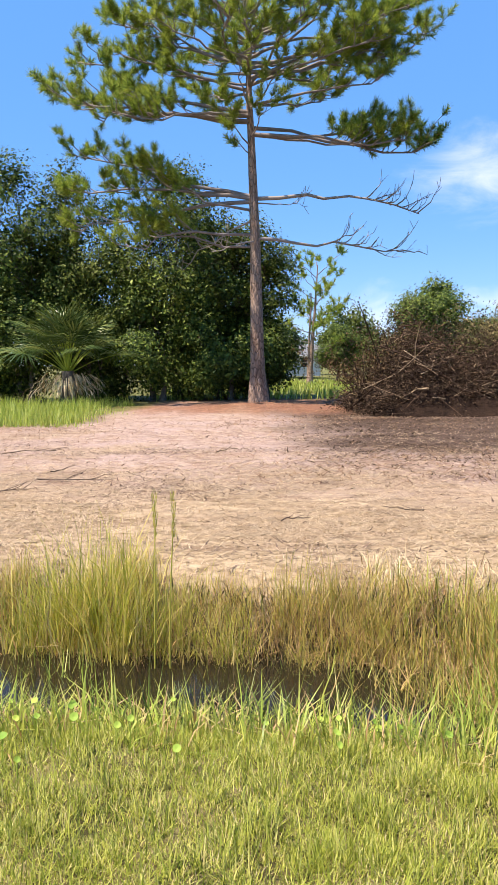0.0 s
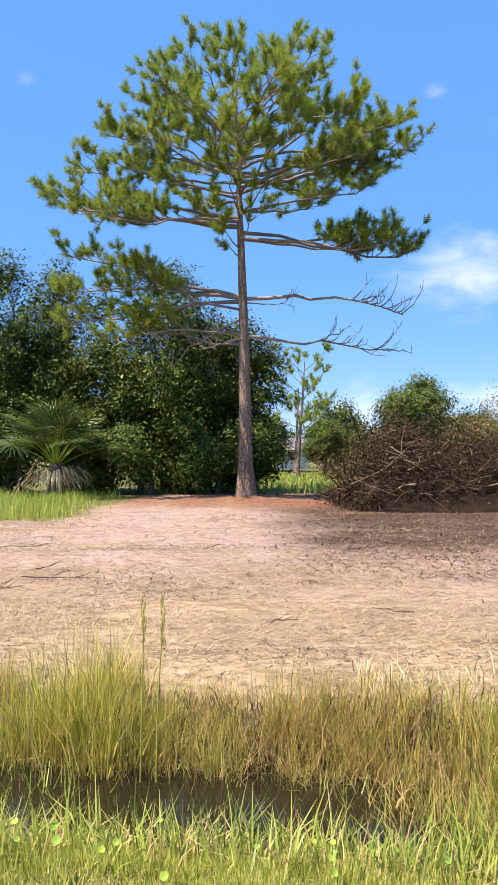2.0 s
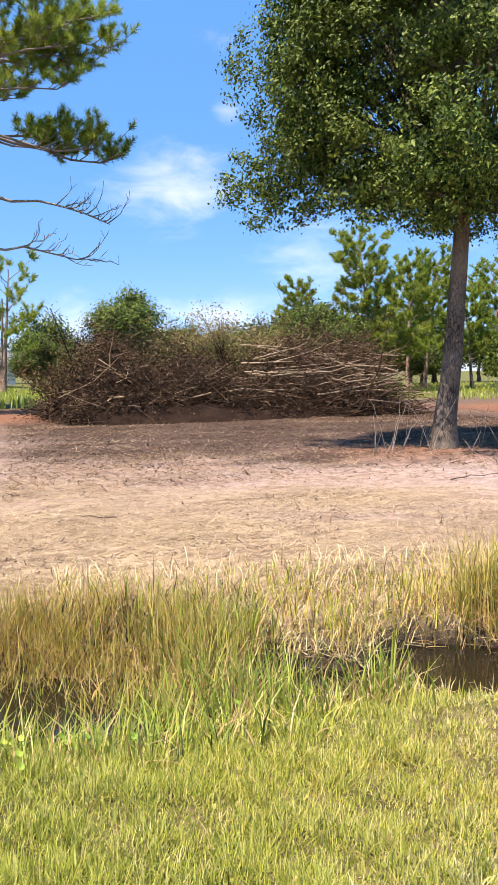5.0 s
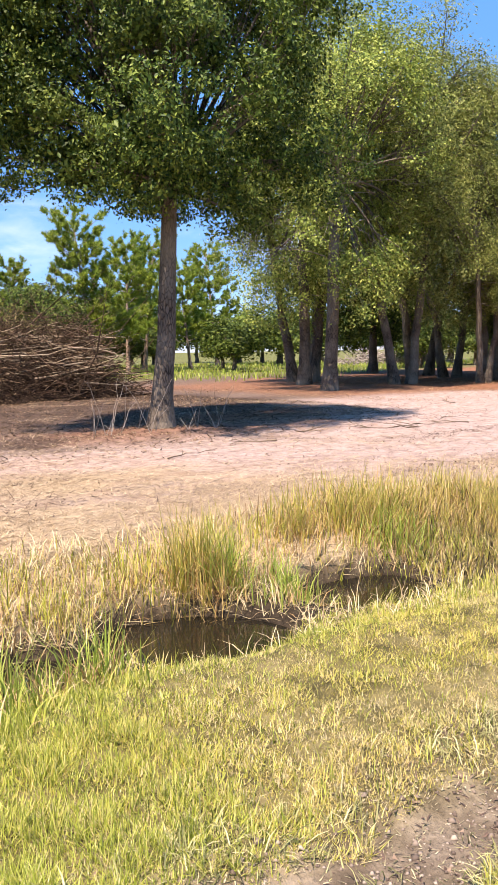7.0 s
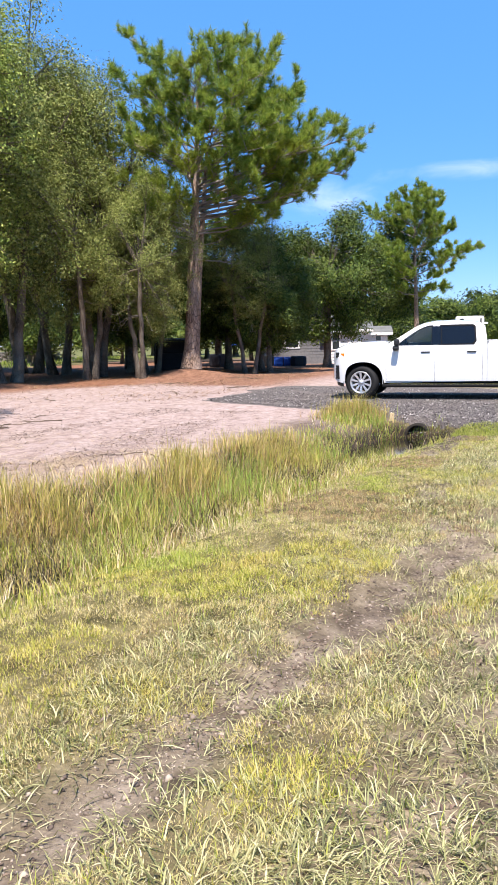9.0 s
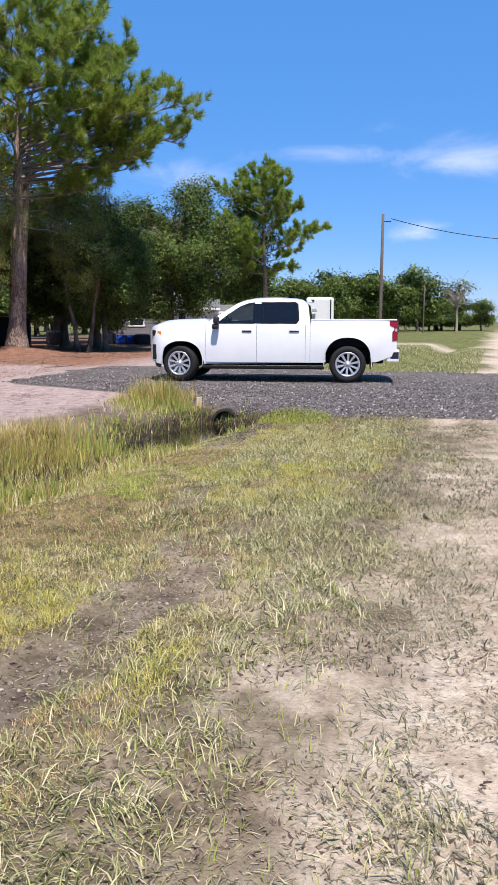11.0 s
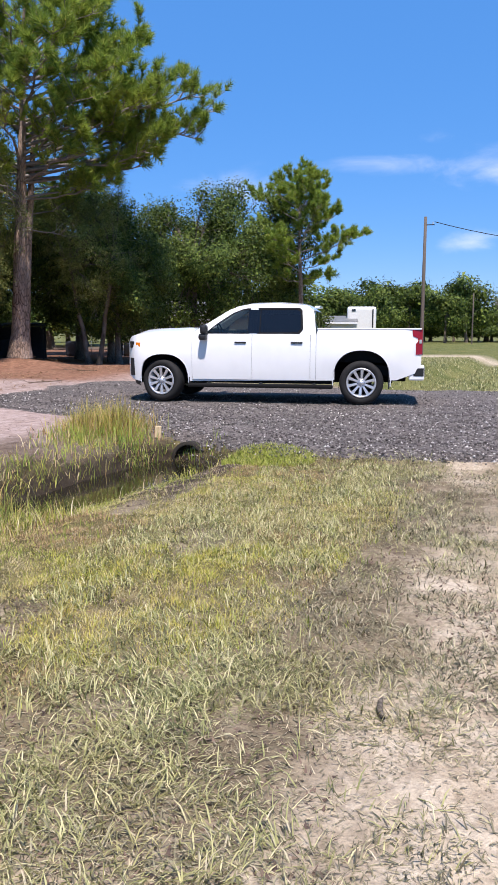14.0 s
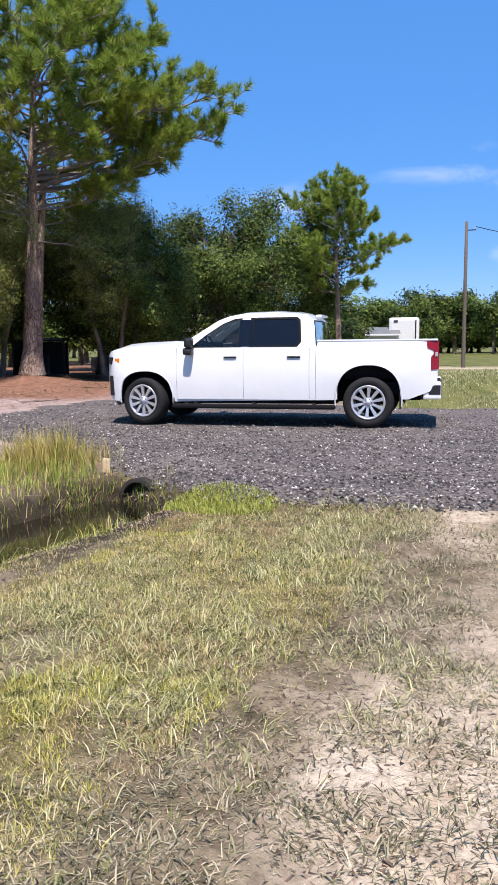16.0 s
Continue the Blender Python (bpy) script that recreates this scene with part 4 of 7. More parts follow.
def reeds():
    g = np.random.default_rng(23)
    # the thick stand on the far bank and in the ditch before the pine
    for x in np.arange(-5.1, 1.5, 0.36):
        for off, tall in ((0.40, 0.56 - 0.12 * step(-0.2, 0.4, x)), (0.68, 0.48 - 0.1 * step(-0.2, 0.4, x))):
            xx = x + g.uniform(-0.1, 0.1)
            reed_clump(xx, ditch_y(xx) + off + 0.04 + g.uniform(-0.1, 0.1), 380, tall * g.uniform(0.5, 1.3), 0.10, M_reed if g.random() < 0.7 else M_lawn, "tall golden-green ditch grass with reddish dry stems", g, 0.0042, (0.05, 0.95), dead=0.9)
    for x, y, tall in ((-1.0, 4.85, 0.85), (-0.8, 4.75, 0.8), (-1.3, 4.85, 0.75)):
        reed_clump(x, y, 380, tall, 0.12, M_lawn, "tall bright green clump of ditch grass", g, dead=0.1)
    # dead stems among them, their dark colour standing in for shade at the foot
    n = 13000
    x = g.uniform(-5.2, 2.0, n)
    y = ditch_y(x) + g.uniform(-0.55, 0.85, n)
    sward("foot_shade_stems", "dead stems coloured dark to stand in for shade at the foot of the reeds", M_shade_stem, x, y, g.uniform(0.08, 0.24, n), g.uniform(0.005, 0.012, n), g.uniform(0.3, 1.3, n), g)
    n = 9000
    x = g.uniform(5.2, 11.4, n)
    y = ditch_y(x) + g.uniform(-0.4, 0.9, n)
    sward("foot_shade_stems", "dead stems coloured dark to stand in for shade at the foot of the ditch grass", M_shade_stem, x, y, g.uniform(0.08, 0.24, n), g.uniform(0.005, 0.012, n), g.uniform(0.2, 1.3, n), g)
    # sparse broad blades rising from the water
    for x in np.arange(-2.6, 1.6, 0.06):
        xx = x + g.uniform(-0.1, 0.1)
        reed_clump(xx, ditch_y(xx) + g.uniform(-0.95, 0.25), 38, g.uniform(0.22, 0.46), 0.13, M_green if g.random() < 0.6 else M_lush, "sparse broad-bladed green water grass", g, 0.0085, (0.1, 1.0), 0.5)
    for x in np.arange(-2.6, 1.5, 0.24):
        xx = x + g.uniform(-0.1, 0.1)
        reed_clump(xx, ditch_y(xx) + g.uniform(-0.7, 0.15), 46, g.uniform(0.20, 0.36), 0.12, M_dark_blade, "water grass in the ditch, its green darkened to stand in for shade", g, 0.011, (0.2, 1.2), 0.4)
    # long rank blades of the near bank, leaning over the water
    for x in np.arange(-3.4, 1.7, 0.11):
        xx = x + g.uniform(-0.06, 0.06)
        reed_clump(xx, ditch_y(xx) - g.uniform(0.62, 1.05), 44, g.uniform(0.22, 0.42), 0.11, (M_green, M_lush, M_dark_blade)[g.choice(3, p=(0.4, 0.4, 0.2))], "rank green grass leaning over the edge of the water", g, 0.008, (0.3, 1.35), 0.35)
    # clumps round the open pools
    for x, y, n, tall, sp, mat in ((1.1, 3.6, 240, 0.5, 0.17, M_green), (0.9, 4.0, 300, 0.5, 0.16, M_reed), (2.0, 4.6, 150, 0.22, 0.2, M_lawn), (2.35, 4.65, 150, 0.22, 0.2, M_lawn), (1.2, 4.6, 220, 0.36, 0.18, M_lush), (2.8, 4.7, 120, 0.18, 0.2, M_lawn), (0.75, 4.6, 220, 0.4, 0.18, M_reed), (4.2, 4.35, 200, 0.3, 0.2, M_lawn), (3.05, 4.35, 160, 0.35, 0.14, M_lawn), (1.85, 3.75, 120, 0.4, 0.12, M_green), (4.75, 3.5, 220, 0.2, 0.2, M_lawn), (5.3, 3.3, 220, 0.2, 0.22, M_lawn), (1.45, 4.3, 300, 0.5, 0.16, M_reed), (1.7, 4.15, 320, 0.52, 0.16, M_lush), (2.15, 3.35, 150, 0.45, 0.12, M_green), (1.6, 3.45, 220, 0.48, 0.17, M_green), (1.3, 3.9, 240, 0.5, 0.16, M_reed), (3.45, 4.15, 420, 0.6, 0.13, M_reed), (3.62, 4.05, 220, 0.5, 0.1, M_green),
                                   (3.98, 3.72, 300, 0.34, 0.15, M_green), (2.45, 4.25, 140, 0.34, 0.14, M_lawn), (4.6, 4.3, 260, 0.45, 0.12, M_reed), (5.1, 4.2, 380, 0.5, 0.15, M_reed), (5.5, 4.1, 380, 0.52, 0.17, M_reed), (5.3, 3.8, 260, 0.42, 0.16, M_green)):
        reed_clump(x, y, n, tall, sp, mat, "upright clump of green and yellow reeds by the open water", g)
    # the long green stand towards the drive
    for x in np.arange(5.6, 11.5, 0.34):
        for off, tall, mat in ((-0.35, 0.26, M_lush), (0.05, 0.38, M_green if g.random() < 0.6 else M_lawn), (0.45, 0.45, M_green if g.random() < 0.35 else M_reed), (0.8, 0.36, M_reed)):
            xx = x + g.uniform(-0.15, 0.15)
            reed_clump(xx, ditch_y(xx) + off + g.uniform(-0.12, 0.12), 230, tall * g.uniform(0.45, 1.45), 0.16, mat, "knee-high green and straw-coloured ditch grass", g, 0.0055, (0.05, 1.15))
    for x, y, n, tall in ((15.25, 3.0, 360, 0.56), (15.0, 3.1, 300, 0.5), (15.5, 2.8, 260, 0.42), (15.2, 3.4, 240, 0.36), (14.72, 1.98, 200, 0.2), (14.78, 2.2, 160, 0.16), (14.7, 1.72, 160, 0.22), (14.9, 2.5, 160, 0.18), (15.1, 2.7, 200, 0.32), (14.6, 2.5, 160, 0.2), (14.6, 2.9, 160, 0.26), (14.3, 2.75, 120, 0.2), (13.6, 2.75, 90, 0.18), (12.9, 2.85, 90, 0.2), (12.3, 2.9, 90, 0.2), (11.75, 2.5, 160, 0.4), (11.7, 2.85, 160, 0.4), (11.9, 2.75, 120, 0.34), (14.4, 3.2, 160, 0.26)):
        reed_clump(x, y, n, tall, 0.2, M_green if tall < 0.35 else M_reed, "bushy green grass beside the drive's culvert", g)
    # two tall seed stalks
    for dx in (0.0, 0.09):
        th = thing("seed_stalk", "tall pale grass stalk with a narrow seed head", "grass stalk", pose(-0.56 + dx, 4.45, float(land(-0.56 + dx, 4.45)) - 0.02), "seed stalks")
        V, F = tube([(0, 0, 0), (0.01, 0, 0.6), (0.02 + dx * 0.2, 0, 1.12)], [0.006, 0.005, 0.003], 5)
        part("stem", np_mesh("stem", V, F, [M_lawn]), M_lawn, th)
        m = 90
        t = g.uniform(0, 1, m)
        P = np.stack([0.02 + dx * 0.2 + g.normal(0, 0.006, m), g.normal(0, 0.006, m), 0.98 + 0.26 * t], -1)
        V, F = blades(P, np.full(m, 0.05), np.full(m, 0.0035), g.uniform(0.1, 0.5, m), g)
        part("seed_head", np_mesh("seed_head", V, F, [M_lawn]), M_lawn, th, "yellowish feathery seed head")


reeds()


def bank_grass():
    """Loose taller grass on the far verges and fields."""
    g = np.random.default_rng(24)
    x, y = g.uniform(-11, -3.3, 22000), g.uniform(18, 28.5, 22000)
    keep = (x < -4.1 - 0.05 * (y - 19) + 0.6 * wavy(x, y, 1.6, 81) + g.normal(0, 0.25, len(x))) & (x > -0.36 * y - 1.0)
    x, y = x[keep], y[keep]
    sward("tall_grass", "long pale green grass before the hedge", M_green, x, y, g.uniform(0.06, 0.5, len(x)) * (0.3 + 0.8 * step(-0.5, 0.6, wavy(x, y, 3, 84))), g.uniform(0.010, 0.02, len(x)), g.uniform(0.1, 0.8, len(x)), g)
    x, y = g.uniform(24.3, 48, 42000), g.uniform(-7, 5.2, 42000)
    keep = (y > road_y(x) + 0.4) & (x > 24.6 + 0.3 * wavy(x, y, 2, 82))
    x, y = x[keep], y[keep]
    sward("roadside_grass", "yellow-green grass on the verge past the drive", M_worn_green, x, y, g.uniform(0.05, 0.15, len(x)), g.uniform(0.008, 0.018, len(x)), g.uniform(0.3, 1.2, len(x)), g)
    x, y = g.uniform(-4, 16, 8000), g.uniform(31, 62, 8000)
    keep = x < 3.5 + 0.2 * (y - 31)
    x, y = x[keep], y[keep]
    sward("field_grass", "bright green meadow grass behind the pine", M_green, x, y, g.uniform(0.2, 0.55, len(x)), g.uniform(0.03, 0.06, len(x)), g.uniform(0.1, 0.8, len(x)), g)
    x, y = g.uniform(24, 80, 12000), g.uniform(26, 70, 12000)
    keep = y - 0.25 * x > 21 + wavy(x, y, 0.6, 83)
    x, y = x[keep], y[keep]
    sward("field_grass", "bright green meadow grass behind the oaks", M_green, x, y, g.uniform(0.15, 0.4, len(x)), g.uniform(0.03, 0.07, len(x)), g.uniform(0.1, 0.8, len(x)), g)


bank_grass()


def pennywort():
    """Small round pads standing over the wet edge of the bank."""
    g = np.random.default_rng(25)
    m, n, l, b = material("pad_leaf", 0.65, 0, 0.25)
    geo = n.new("ShaderNodeObjectInfo")
    l.new(ramp(n, l, geo.outputs["Random"], [(0.0, (0.13, 0.24, 0.025)), (1.0, (0.32, 0.42, 0.06))]), b.inputs["Base Color"])
    spots = [(-0.95, 3.3), (-0.88, 3.42), (-0.8, 3.37), (-0.72, 3.5), (-1.0, 3.18), (-0.6, 3.46), (-1.08, 3.38), (0.34, 3.36), (0.44, 3.38), (0.55, 3.2), (0.6, 3.24), (0.36, 3.05), (0.34, 2.95), (0.8, 3.0), (-1.15, 3.28), (0.66, 3.3)] + [(g.uniform(-1.3, 1.4), g.uniform(2.75, 3.5)) for _ in range(16)]
    for x, y in spots:
        r = g.uniform(0.011, 0.019)
        th = thing("pennywort", "round bright green pennywort leaf on the wet bank", "leaf", pose(x, y, float(land(x, y))), "pennywort leaves")
        h = g.uniform(0.08, 0.17)
        V, F = tube([(0, 0, 0), (0.005, 0, h)], [0.002, 0.002], 4)
        part("stalk", np_mesh("stalk", V, F, [M_green]), M_green, th)
        bm = bmesh.new()
        bmesh.ops.create_circle(bm, cap_ends=True, cap_tris=True, segments=12, radius=r)
        for v in bm.verts:
            v.co.z += 0.25 * v.co.xy.length
        bmesh.ops.transform(bm, matrix=pose(0.005, 0, h, g.uniform(20, 55), g.uniform(-25, 25), g.uniform(0, 40)), verts=bm.verts)
        part("pad", bm, m, th)


pennywort()

# ---- trees ----
def needles(A, B, per, L, W, gen):
    """Foxtails of needles that spring forward and outward along the shoots from A to B."""
    n = len(A) * per
    D = B - A
    ln = np.linalg.norm(D, axis=1)[:, None]
    A, D = np.repeat(A, per, 0), np.repeat(D / (ln + 1e-9), per, 0)
    s = gen.uniform(0.05, 1.0, (n, 1))
    base = A + D * s * np.repeat(ln, per, 0)
    out = unit(n, gen)
    out -= D * np.sum(out * D, axis=1)[:, None]
    out /= np.linalg.norm(out, axis=1)[:, None] + 1e-6
    w = D * (0.35 + 0.9 * s ** 3) + out * gen.uniform(0.45, 1.1, (n, 1)) + np.array([[0, 0, 0.08]])
    w /= np.linalg.norm(w, axis=1)[:, None]
    side = np.cross(w, unit(n, gen))
    side *= W / 2 / (np.linalg.norm(side, axis=1)[:, None] + 1e-6)
    tip = base + w * (L * gen.uniform(0.65, 1.1, (n, 1)))
    V = np.stack([base - side, base + side, tip], 1).reshape(-1, 3)
    return V, np.arange(3 * n).reshape(-1, 3)


def limb_line(start, az, length, rise, curl, gen, k=7, wig=0.04):
    """A bending line from start: rise is its first slope, curl the change of slope to its end."""
    s = np.linspace(0, 1, k)
    out = np.array([np.cos(az), np.sin(az), 0])
    P = np.array(start)[None] + out[None] * (length * s)[:, None] + np.array([[0, 0, 1]]) * (length * (rise * s + 0.5 * curl * s ** 2))[:, None]
    P[1:] += gen.normal(0, wig * length, (k - 1, 3)) * 1.3 * np.array([1, 1, 0.6]) * s[1:, None]
    return P


def along(P, s):
    q = s * (len(P) - 1)
    i = min(int(q), len(P) - 2)
    return P[i] + (P[i + 1] - P[i]) * (q - i), (P[i + 1] - P[i]) / (np.linalg.norm(P[i + 1] - P[i]) + 1e-9)


def pine(name, label, at_, height, r0, limbs, gen, per=40, L=0.30, W=0.016, lean=(0.0, 0.0), fork=None, twigs=6, tufts=3, mat=M_needle, shoot=0.4):
    """A pine: a trunk, and limbs (height, azimuth in degrees, length, rise, curl, first tuft, dead)."""
    th = thing(name, label, "pine tree", pose(at_[0], at_[1], float(land(*at_)) - 0.05))
    k = 14
    s = np.linspace(0, 1, k)
    bend = np.cumsum(gen.normal(0, 0.012 * height / 6, (k, 2)), 0) * s[:, None]
    P = np.stack([lean[0] * s + bend[:, 0], lean[1] * s + bend[:, 1], height * s], -1)
    R = r0 * (1 - 0.86 * s ** 0.9) + r0 * 0.45 * np.exp(-s * height / 0.35)
    hp = Heap()
    hp.add(*tube(P, R, 12))
    if fork:                             # a second stem from the foot
        P2 = P.copy()
        P2[:, 0] += fork[0] * (0.35 + s)
        P2[:, 1] += fork[1] * (0.35 + s)
        hp.add(*tube(P2[:11], R[:11] * 0.62, 9))
    part("trunk", hp.mesh("trunk", [M_pine_bark], True), M_pine_bark, th, "reddish grey plated bark")
    for h, az, length, rise, curl, first, dead in limbs:
        a = radians(az)
        st, _ = along(P, h / height)
        line = limb_line(st, a, length, rise, curl, gen, 8)
        r = min(0.014 + 0.0105 * length, r0 * 0.5 * (1.15 - 0.6 * h / height))
        hp = Heap()
        hp.add(*tube(line, r * np.linspace(1, 0.22, 8), 6))
        T, D = [], []
        n = max(2, int(twigs * length / 3))
        for q in range(n):
            sq = first + (1 - first) * (q + gen.random()) / n
            p, d = along(line, min(sq, 0.999))
            sgn = 1 if q % 2 else -1
            az2 = a + sgn * gen.uniform(0.35, 1.2)
            ln = (0.4 + 0.2 * length * (1 - 0.6 * sq)) * gen.uniform(0.5, 1.1)
            tw = limb_line(p, az2, ln, gen.uniform(-0.1, 0.5) if not dead else gen.uniform(-0.5, 0.6), gen.uniform(0.2, 1.1), gen, 5, 0.06)
            hp.add(*tube(tw, max(0.008, r * 0.35) * np.linspace(1, 0.35, 5), 4))
            ends = [along(tw, v) for v in gen.uniform(0.35, 1.0, tufts)] + [along(tw, 0.999)]
            for p2, d2 in ends:
                d3 = d2 * 0.6 + np.array([0, 0, 0.45]) + gen.normal(0, 0.35, 3)
                d3 /= np.linalg.norm(d3)
                e = p2 + d3 * shoot * gen.uniform(0.6, 1.2)
                hp.add(*tube(np.array([p2, e]), [0.011, 0.007], 3))
                T.append(p2)
                D.append(e)
        p, d = along(line, 0.999)
        T.append(p), D.append(p + d * shoot)
        lb = part("branch", hp.mesh("branch", [M_dead if dead else M_branch]), M_branch, th, "bare dead branch" if dead else "")
        if not dead and T:
            V, F = needles(np.array(T), np.array(D), per, L, W, gen)
            part("needles", np_mesh("needles", V, F, [mat]), mat, lb)
    return th


def crown_limbs(gen, n, lo, hi, profile, first=0.35, rise=(0.05, 0.6)):
    """Limbs all round, their length by profile(0 to 1 up the crown)."""
    out = []
    for k in range(n):
        u = (k + gen.random()) / n
        out.append((lo + (hi - lo) * u, (k * 137.5 + gen.uniform(-25, 25)) % 360, profile(u) * gen.uniform(0.7, 1.1), rise[0] + (rise[1] - rise[0]) * u + gen.uniform(-0.1, 0.15), gen.uniform(0.05, 0.5), first, False))
    return out


def reach(h, dx, dy, z, first=0.4, dead=False, bow=0.6):
    """A limb from height h on the trunk to a tip dx, dy off it at height z."""
    length = math.hypot(dx, dy)
    slope = (z - h) / length
    return (h, math.degrees(math.atan2(dy, dx)), length, bow * slope, 2 * (1 - bow) * slope, first, dead)


def dome_limbs(gen, n, zs, rs, low, high, shift=(0.0, 0.0), first=0.45):
    """Limbs to tips all over a domed crown whose radius is rs at the heights zs."""
    out = []
    for k in range(n):
        z = zs[0] + (zs[-1] - zs[0]) * ((k + gen.random()) / n) ** 0.85
        a, r = radians(k * 137.5 + gen.uniform(-20, 20)), np.interp(z, zs, rs) * gen.uniform(0.72, 1.04)
        h = min(z - 0.2, low + (high - low) * (z - zs[0]) / (zs[-1] - zs[0]) + gen.uniform(-0.4, 0.4))
        out.append(reach(h, r * math.cos(a) + shift[0], r * math.sin(a) + shift[1], z, first, False, 0.75))
    return out


def round_top(width):
    return lambda u: width * (0.75 + 0.35 * np.sin(np.pi * min(1, u * 1.25)) - 0.62 * max(0, u - 0.55) / 0.45)


g = np.random.default_rng(31)
main_limbs = [
    # the low limbs towards the thicket
    reach(6.95, -6.0, 0.5, 8.3, 0.36, bow=1.1), reach(6.9, -5.8, -0.6, 7.1, 0.42, bow=3.0), reach(6.8, -6.0, 0.3, 5.7, 0.4, bow=-0.1), reach(5.7, -4.6, -0.8, 5.1, 0.4, bow=-0.6), reach(5.3, -3.8, 0.6, 6.2, 0.45, bow=0.1), reach(6.5, -3.6, -1.0, 7.8, 0.45, bow=0.2), reach(6.95, -4.9, 1.4, 7.6, 0.4, bow=1.9),
    # bare ones
    reach(6.9, 5.8, 0.2, 6.3, 0.66, True, -0.9), reach(6.75, 1.6, 0.1, 6.7, 0.8, True), reach(5.6, 5.0, -0.3, 4.9, 0.5, True), reach(5.5, -1.2, -1.9, 4.9, 0.4, True), reach(6.2, -2.6, 0.4, 4.6, 0.4, True),
    # the first full tier
    reach(9.0, 6.2, 0.0, 8.6, 0.5, bow=1.2), reach(9.0, 5.0, -1.2, 8.2, 0.5), reach(9.2, 5.2, 1.4, 9.1, 0.5), reach(9.0, 4.2, 0.4, 8.5, 0.6),
    reach(9.4, -6.5, 0.0, 10.3, 0.4, bow=0.3), reach(9.4, -5.8, -1.3, 9.6, 0.4, bow=0.3), reach(9.6, -5.6, 1.5, 10.2, 0.4), reach(9.6, -4.2, -2.0, 9.1, 0.4), reach(9.7, -5.9, 0.4, 11.4, 0.4),
    reach(8.3, -0.7, -0.8, 8.9, 0.4), reach(8.6, -1.0, -1.2, 9.6, 0.4), reach(8.9, 0.6, -1.4, 9.8, 0.4), reach(9.8, 1.3, -2.1, 10.9, 0.4), reach(9.8, -0.5, -1.9, 11.1, 0.4),
    # the outline of the dome
    reach(11.2, -4.6, 0.2, 13.0, 0.4), reach(10.4, -4.6, -0.4, 11.6, 0.4), reach(12.0, -3.6, 0.4, 14.2, 0.4), reach(12.8, -2.4, 0.0, 14.9, 0.4), reach(14.0, 0.8, 0.1, 15.9, 0.35), reach(13.0, 2.8, 0.0, 15.3, 0.4), reach(12.2, 4.2, 0.2, 14.0, 0.4), reach(11.2, 5.8, 0.0, 12.4, 0.5), reach(11.0, 5.6, 0.9, 11.8, 0.55), reach(10.8, 5.2, -1.0, 12.8, 0.5),
] + dome_limbs(g, 44, (10.2, 11.3, 12.4, 13.6, 14.6, 15.3, 15.8), (4.3, 4.6, 4.7, 4.3, 3.4, 2.1, 0.9), 9.8, 13.6, (0.35, 0.0), 0.5)
pine("pine_tree", "tall lone pine with a reddish trunk and an open rounded crown", PINE, 14.6, 0.27, main_limbs, g, 120, 0.27, 0.018, (-0.2, 0.0), twigs=8, tufts=2, shoot=0.34)

g = np.random.default_rng(32)
right_, deep_ = np.array([math.cos(radians(-69)), math.sin(radians(-69))]), np.array([math.cos(radians(21)), math.sin(radians(21))])
big_limbs = dome_limbs(g, 66, (5.8, 7.6, 9.4, 11.0, 12.2, 13.1), (3.2, 3.7, 3.9, 3.5, 2.5, 0.9), 5.2, 11.4, tuple(0.6 * right_))
for h, u, v, z in ((6.6, 6.4, 0.0, 8.2), (7.0, 6.0, -0.8, 9.4), (7.2, 5.4, 0.6, 10.3), (6.8, 5.0, 1.2, 8.6), (6.4, 5.2, -1.0, 7.4), (7.4, 4.6, 0.0, 9.6), (6.8, 6.2, 0.8, 8.9), (7.0, 4.4, -1.2, 8.8), (6.2, 4.6, 0.4, 7.0), (9.6, 4.2, 0.0, 11.4), (10.4, 3.1, 0.0, 12.9), (9.0, -3.0, 0.0, 12.0), (10.5, -2.4, 0.0, 13.6), (5.6, 2.8, -0.8, 5.9), (5.4, -2.6, 0.4, 6.6)):
    o_ = u * right_ + v * deep_
    big_limbs.append(reach(h, o_[0], o_[1], z, 0.45))
big_limbs += [reach(5.4, -1.2, 2.8, 6.0, 0.4, True), reach(5.0, -2.2, -0.8, 5.7, 0.4, True), reach(4.6, 1.0, -1.6, 4.4, 0.4, True)]
pine("pine_tree", "big full-crowned pine with twin stems on a mound of needles", BIG, 12.0, 0.33, big_limbs, g, 92, 0.31, 0.024, (0.0, -0.6), (0.35, -0.25), twigs=9, tufts=2, shoot=0.38)

g = np.random.default_rng(33)
pine("pine_tree", "open-crowned pine standing behind the houses", (58.6, 8.3), 12.2, 0.22, crown_limbs(g, 34, 4.4, 11.9, round_top(3.6), 0.25, (0.0, 0.7)), g, 90, 0.34, 0.036, (0.2, 0.5), twigs=10, tufts=2, shoot=0.42)
g = np.random.default_rng(34)
pine("pine_tree", "thin sparse pine in the meadow behind the lot", (4.4, 54.8), 8.3, 0.2, crown_limbs(g, 20, 2.4, 8.1, lambda u: 2.6 - 1.0 * u, 0.4, (0.1, 0.7)), g, 46, 0.36, 0.045, (0.6, 0), (-0.3, 0), twigs=5, tufts=2, shoot=0.5)
g = np.random.default_rng(35)
young = pine("pine_tree", "slender pine with pale green tufts behind the brush", (26.2, 43), 9.6, 0.17, crown_limbs(g, 38, 2.2, 9.3, lambda u: 2.8 - 1.4 * u, 0.2, (0.1, 0.7)), g, 44, 0.30, 0.04, (-1.2, 0.3), twigs=10, tufts=4, shoot=0.34)
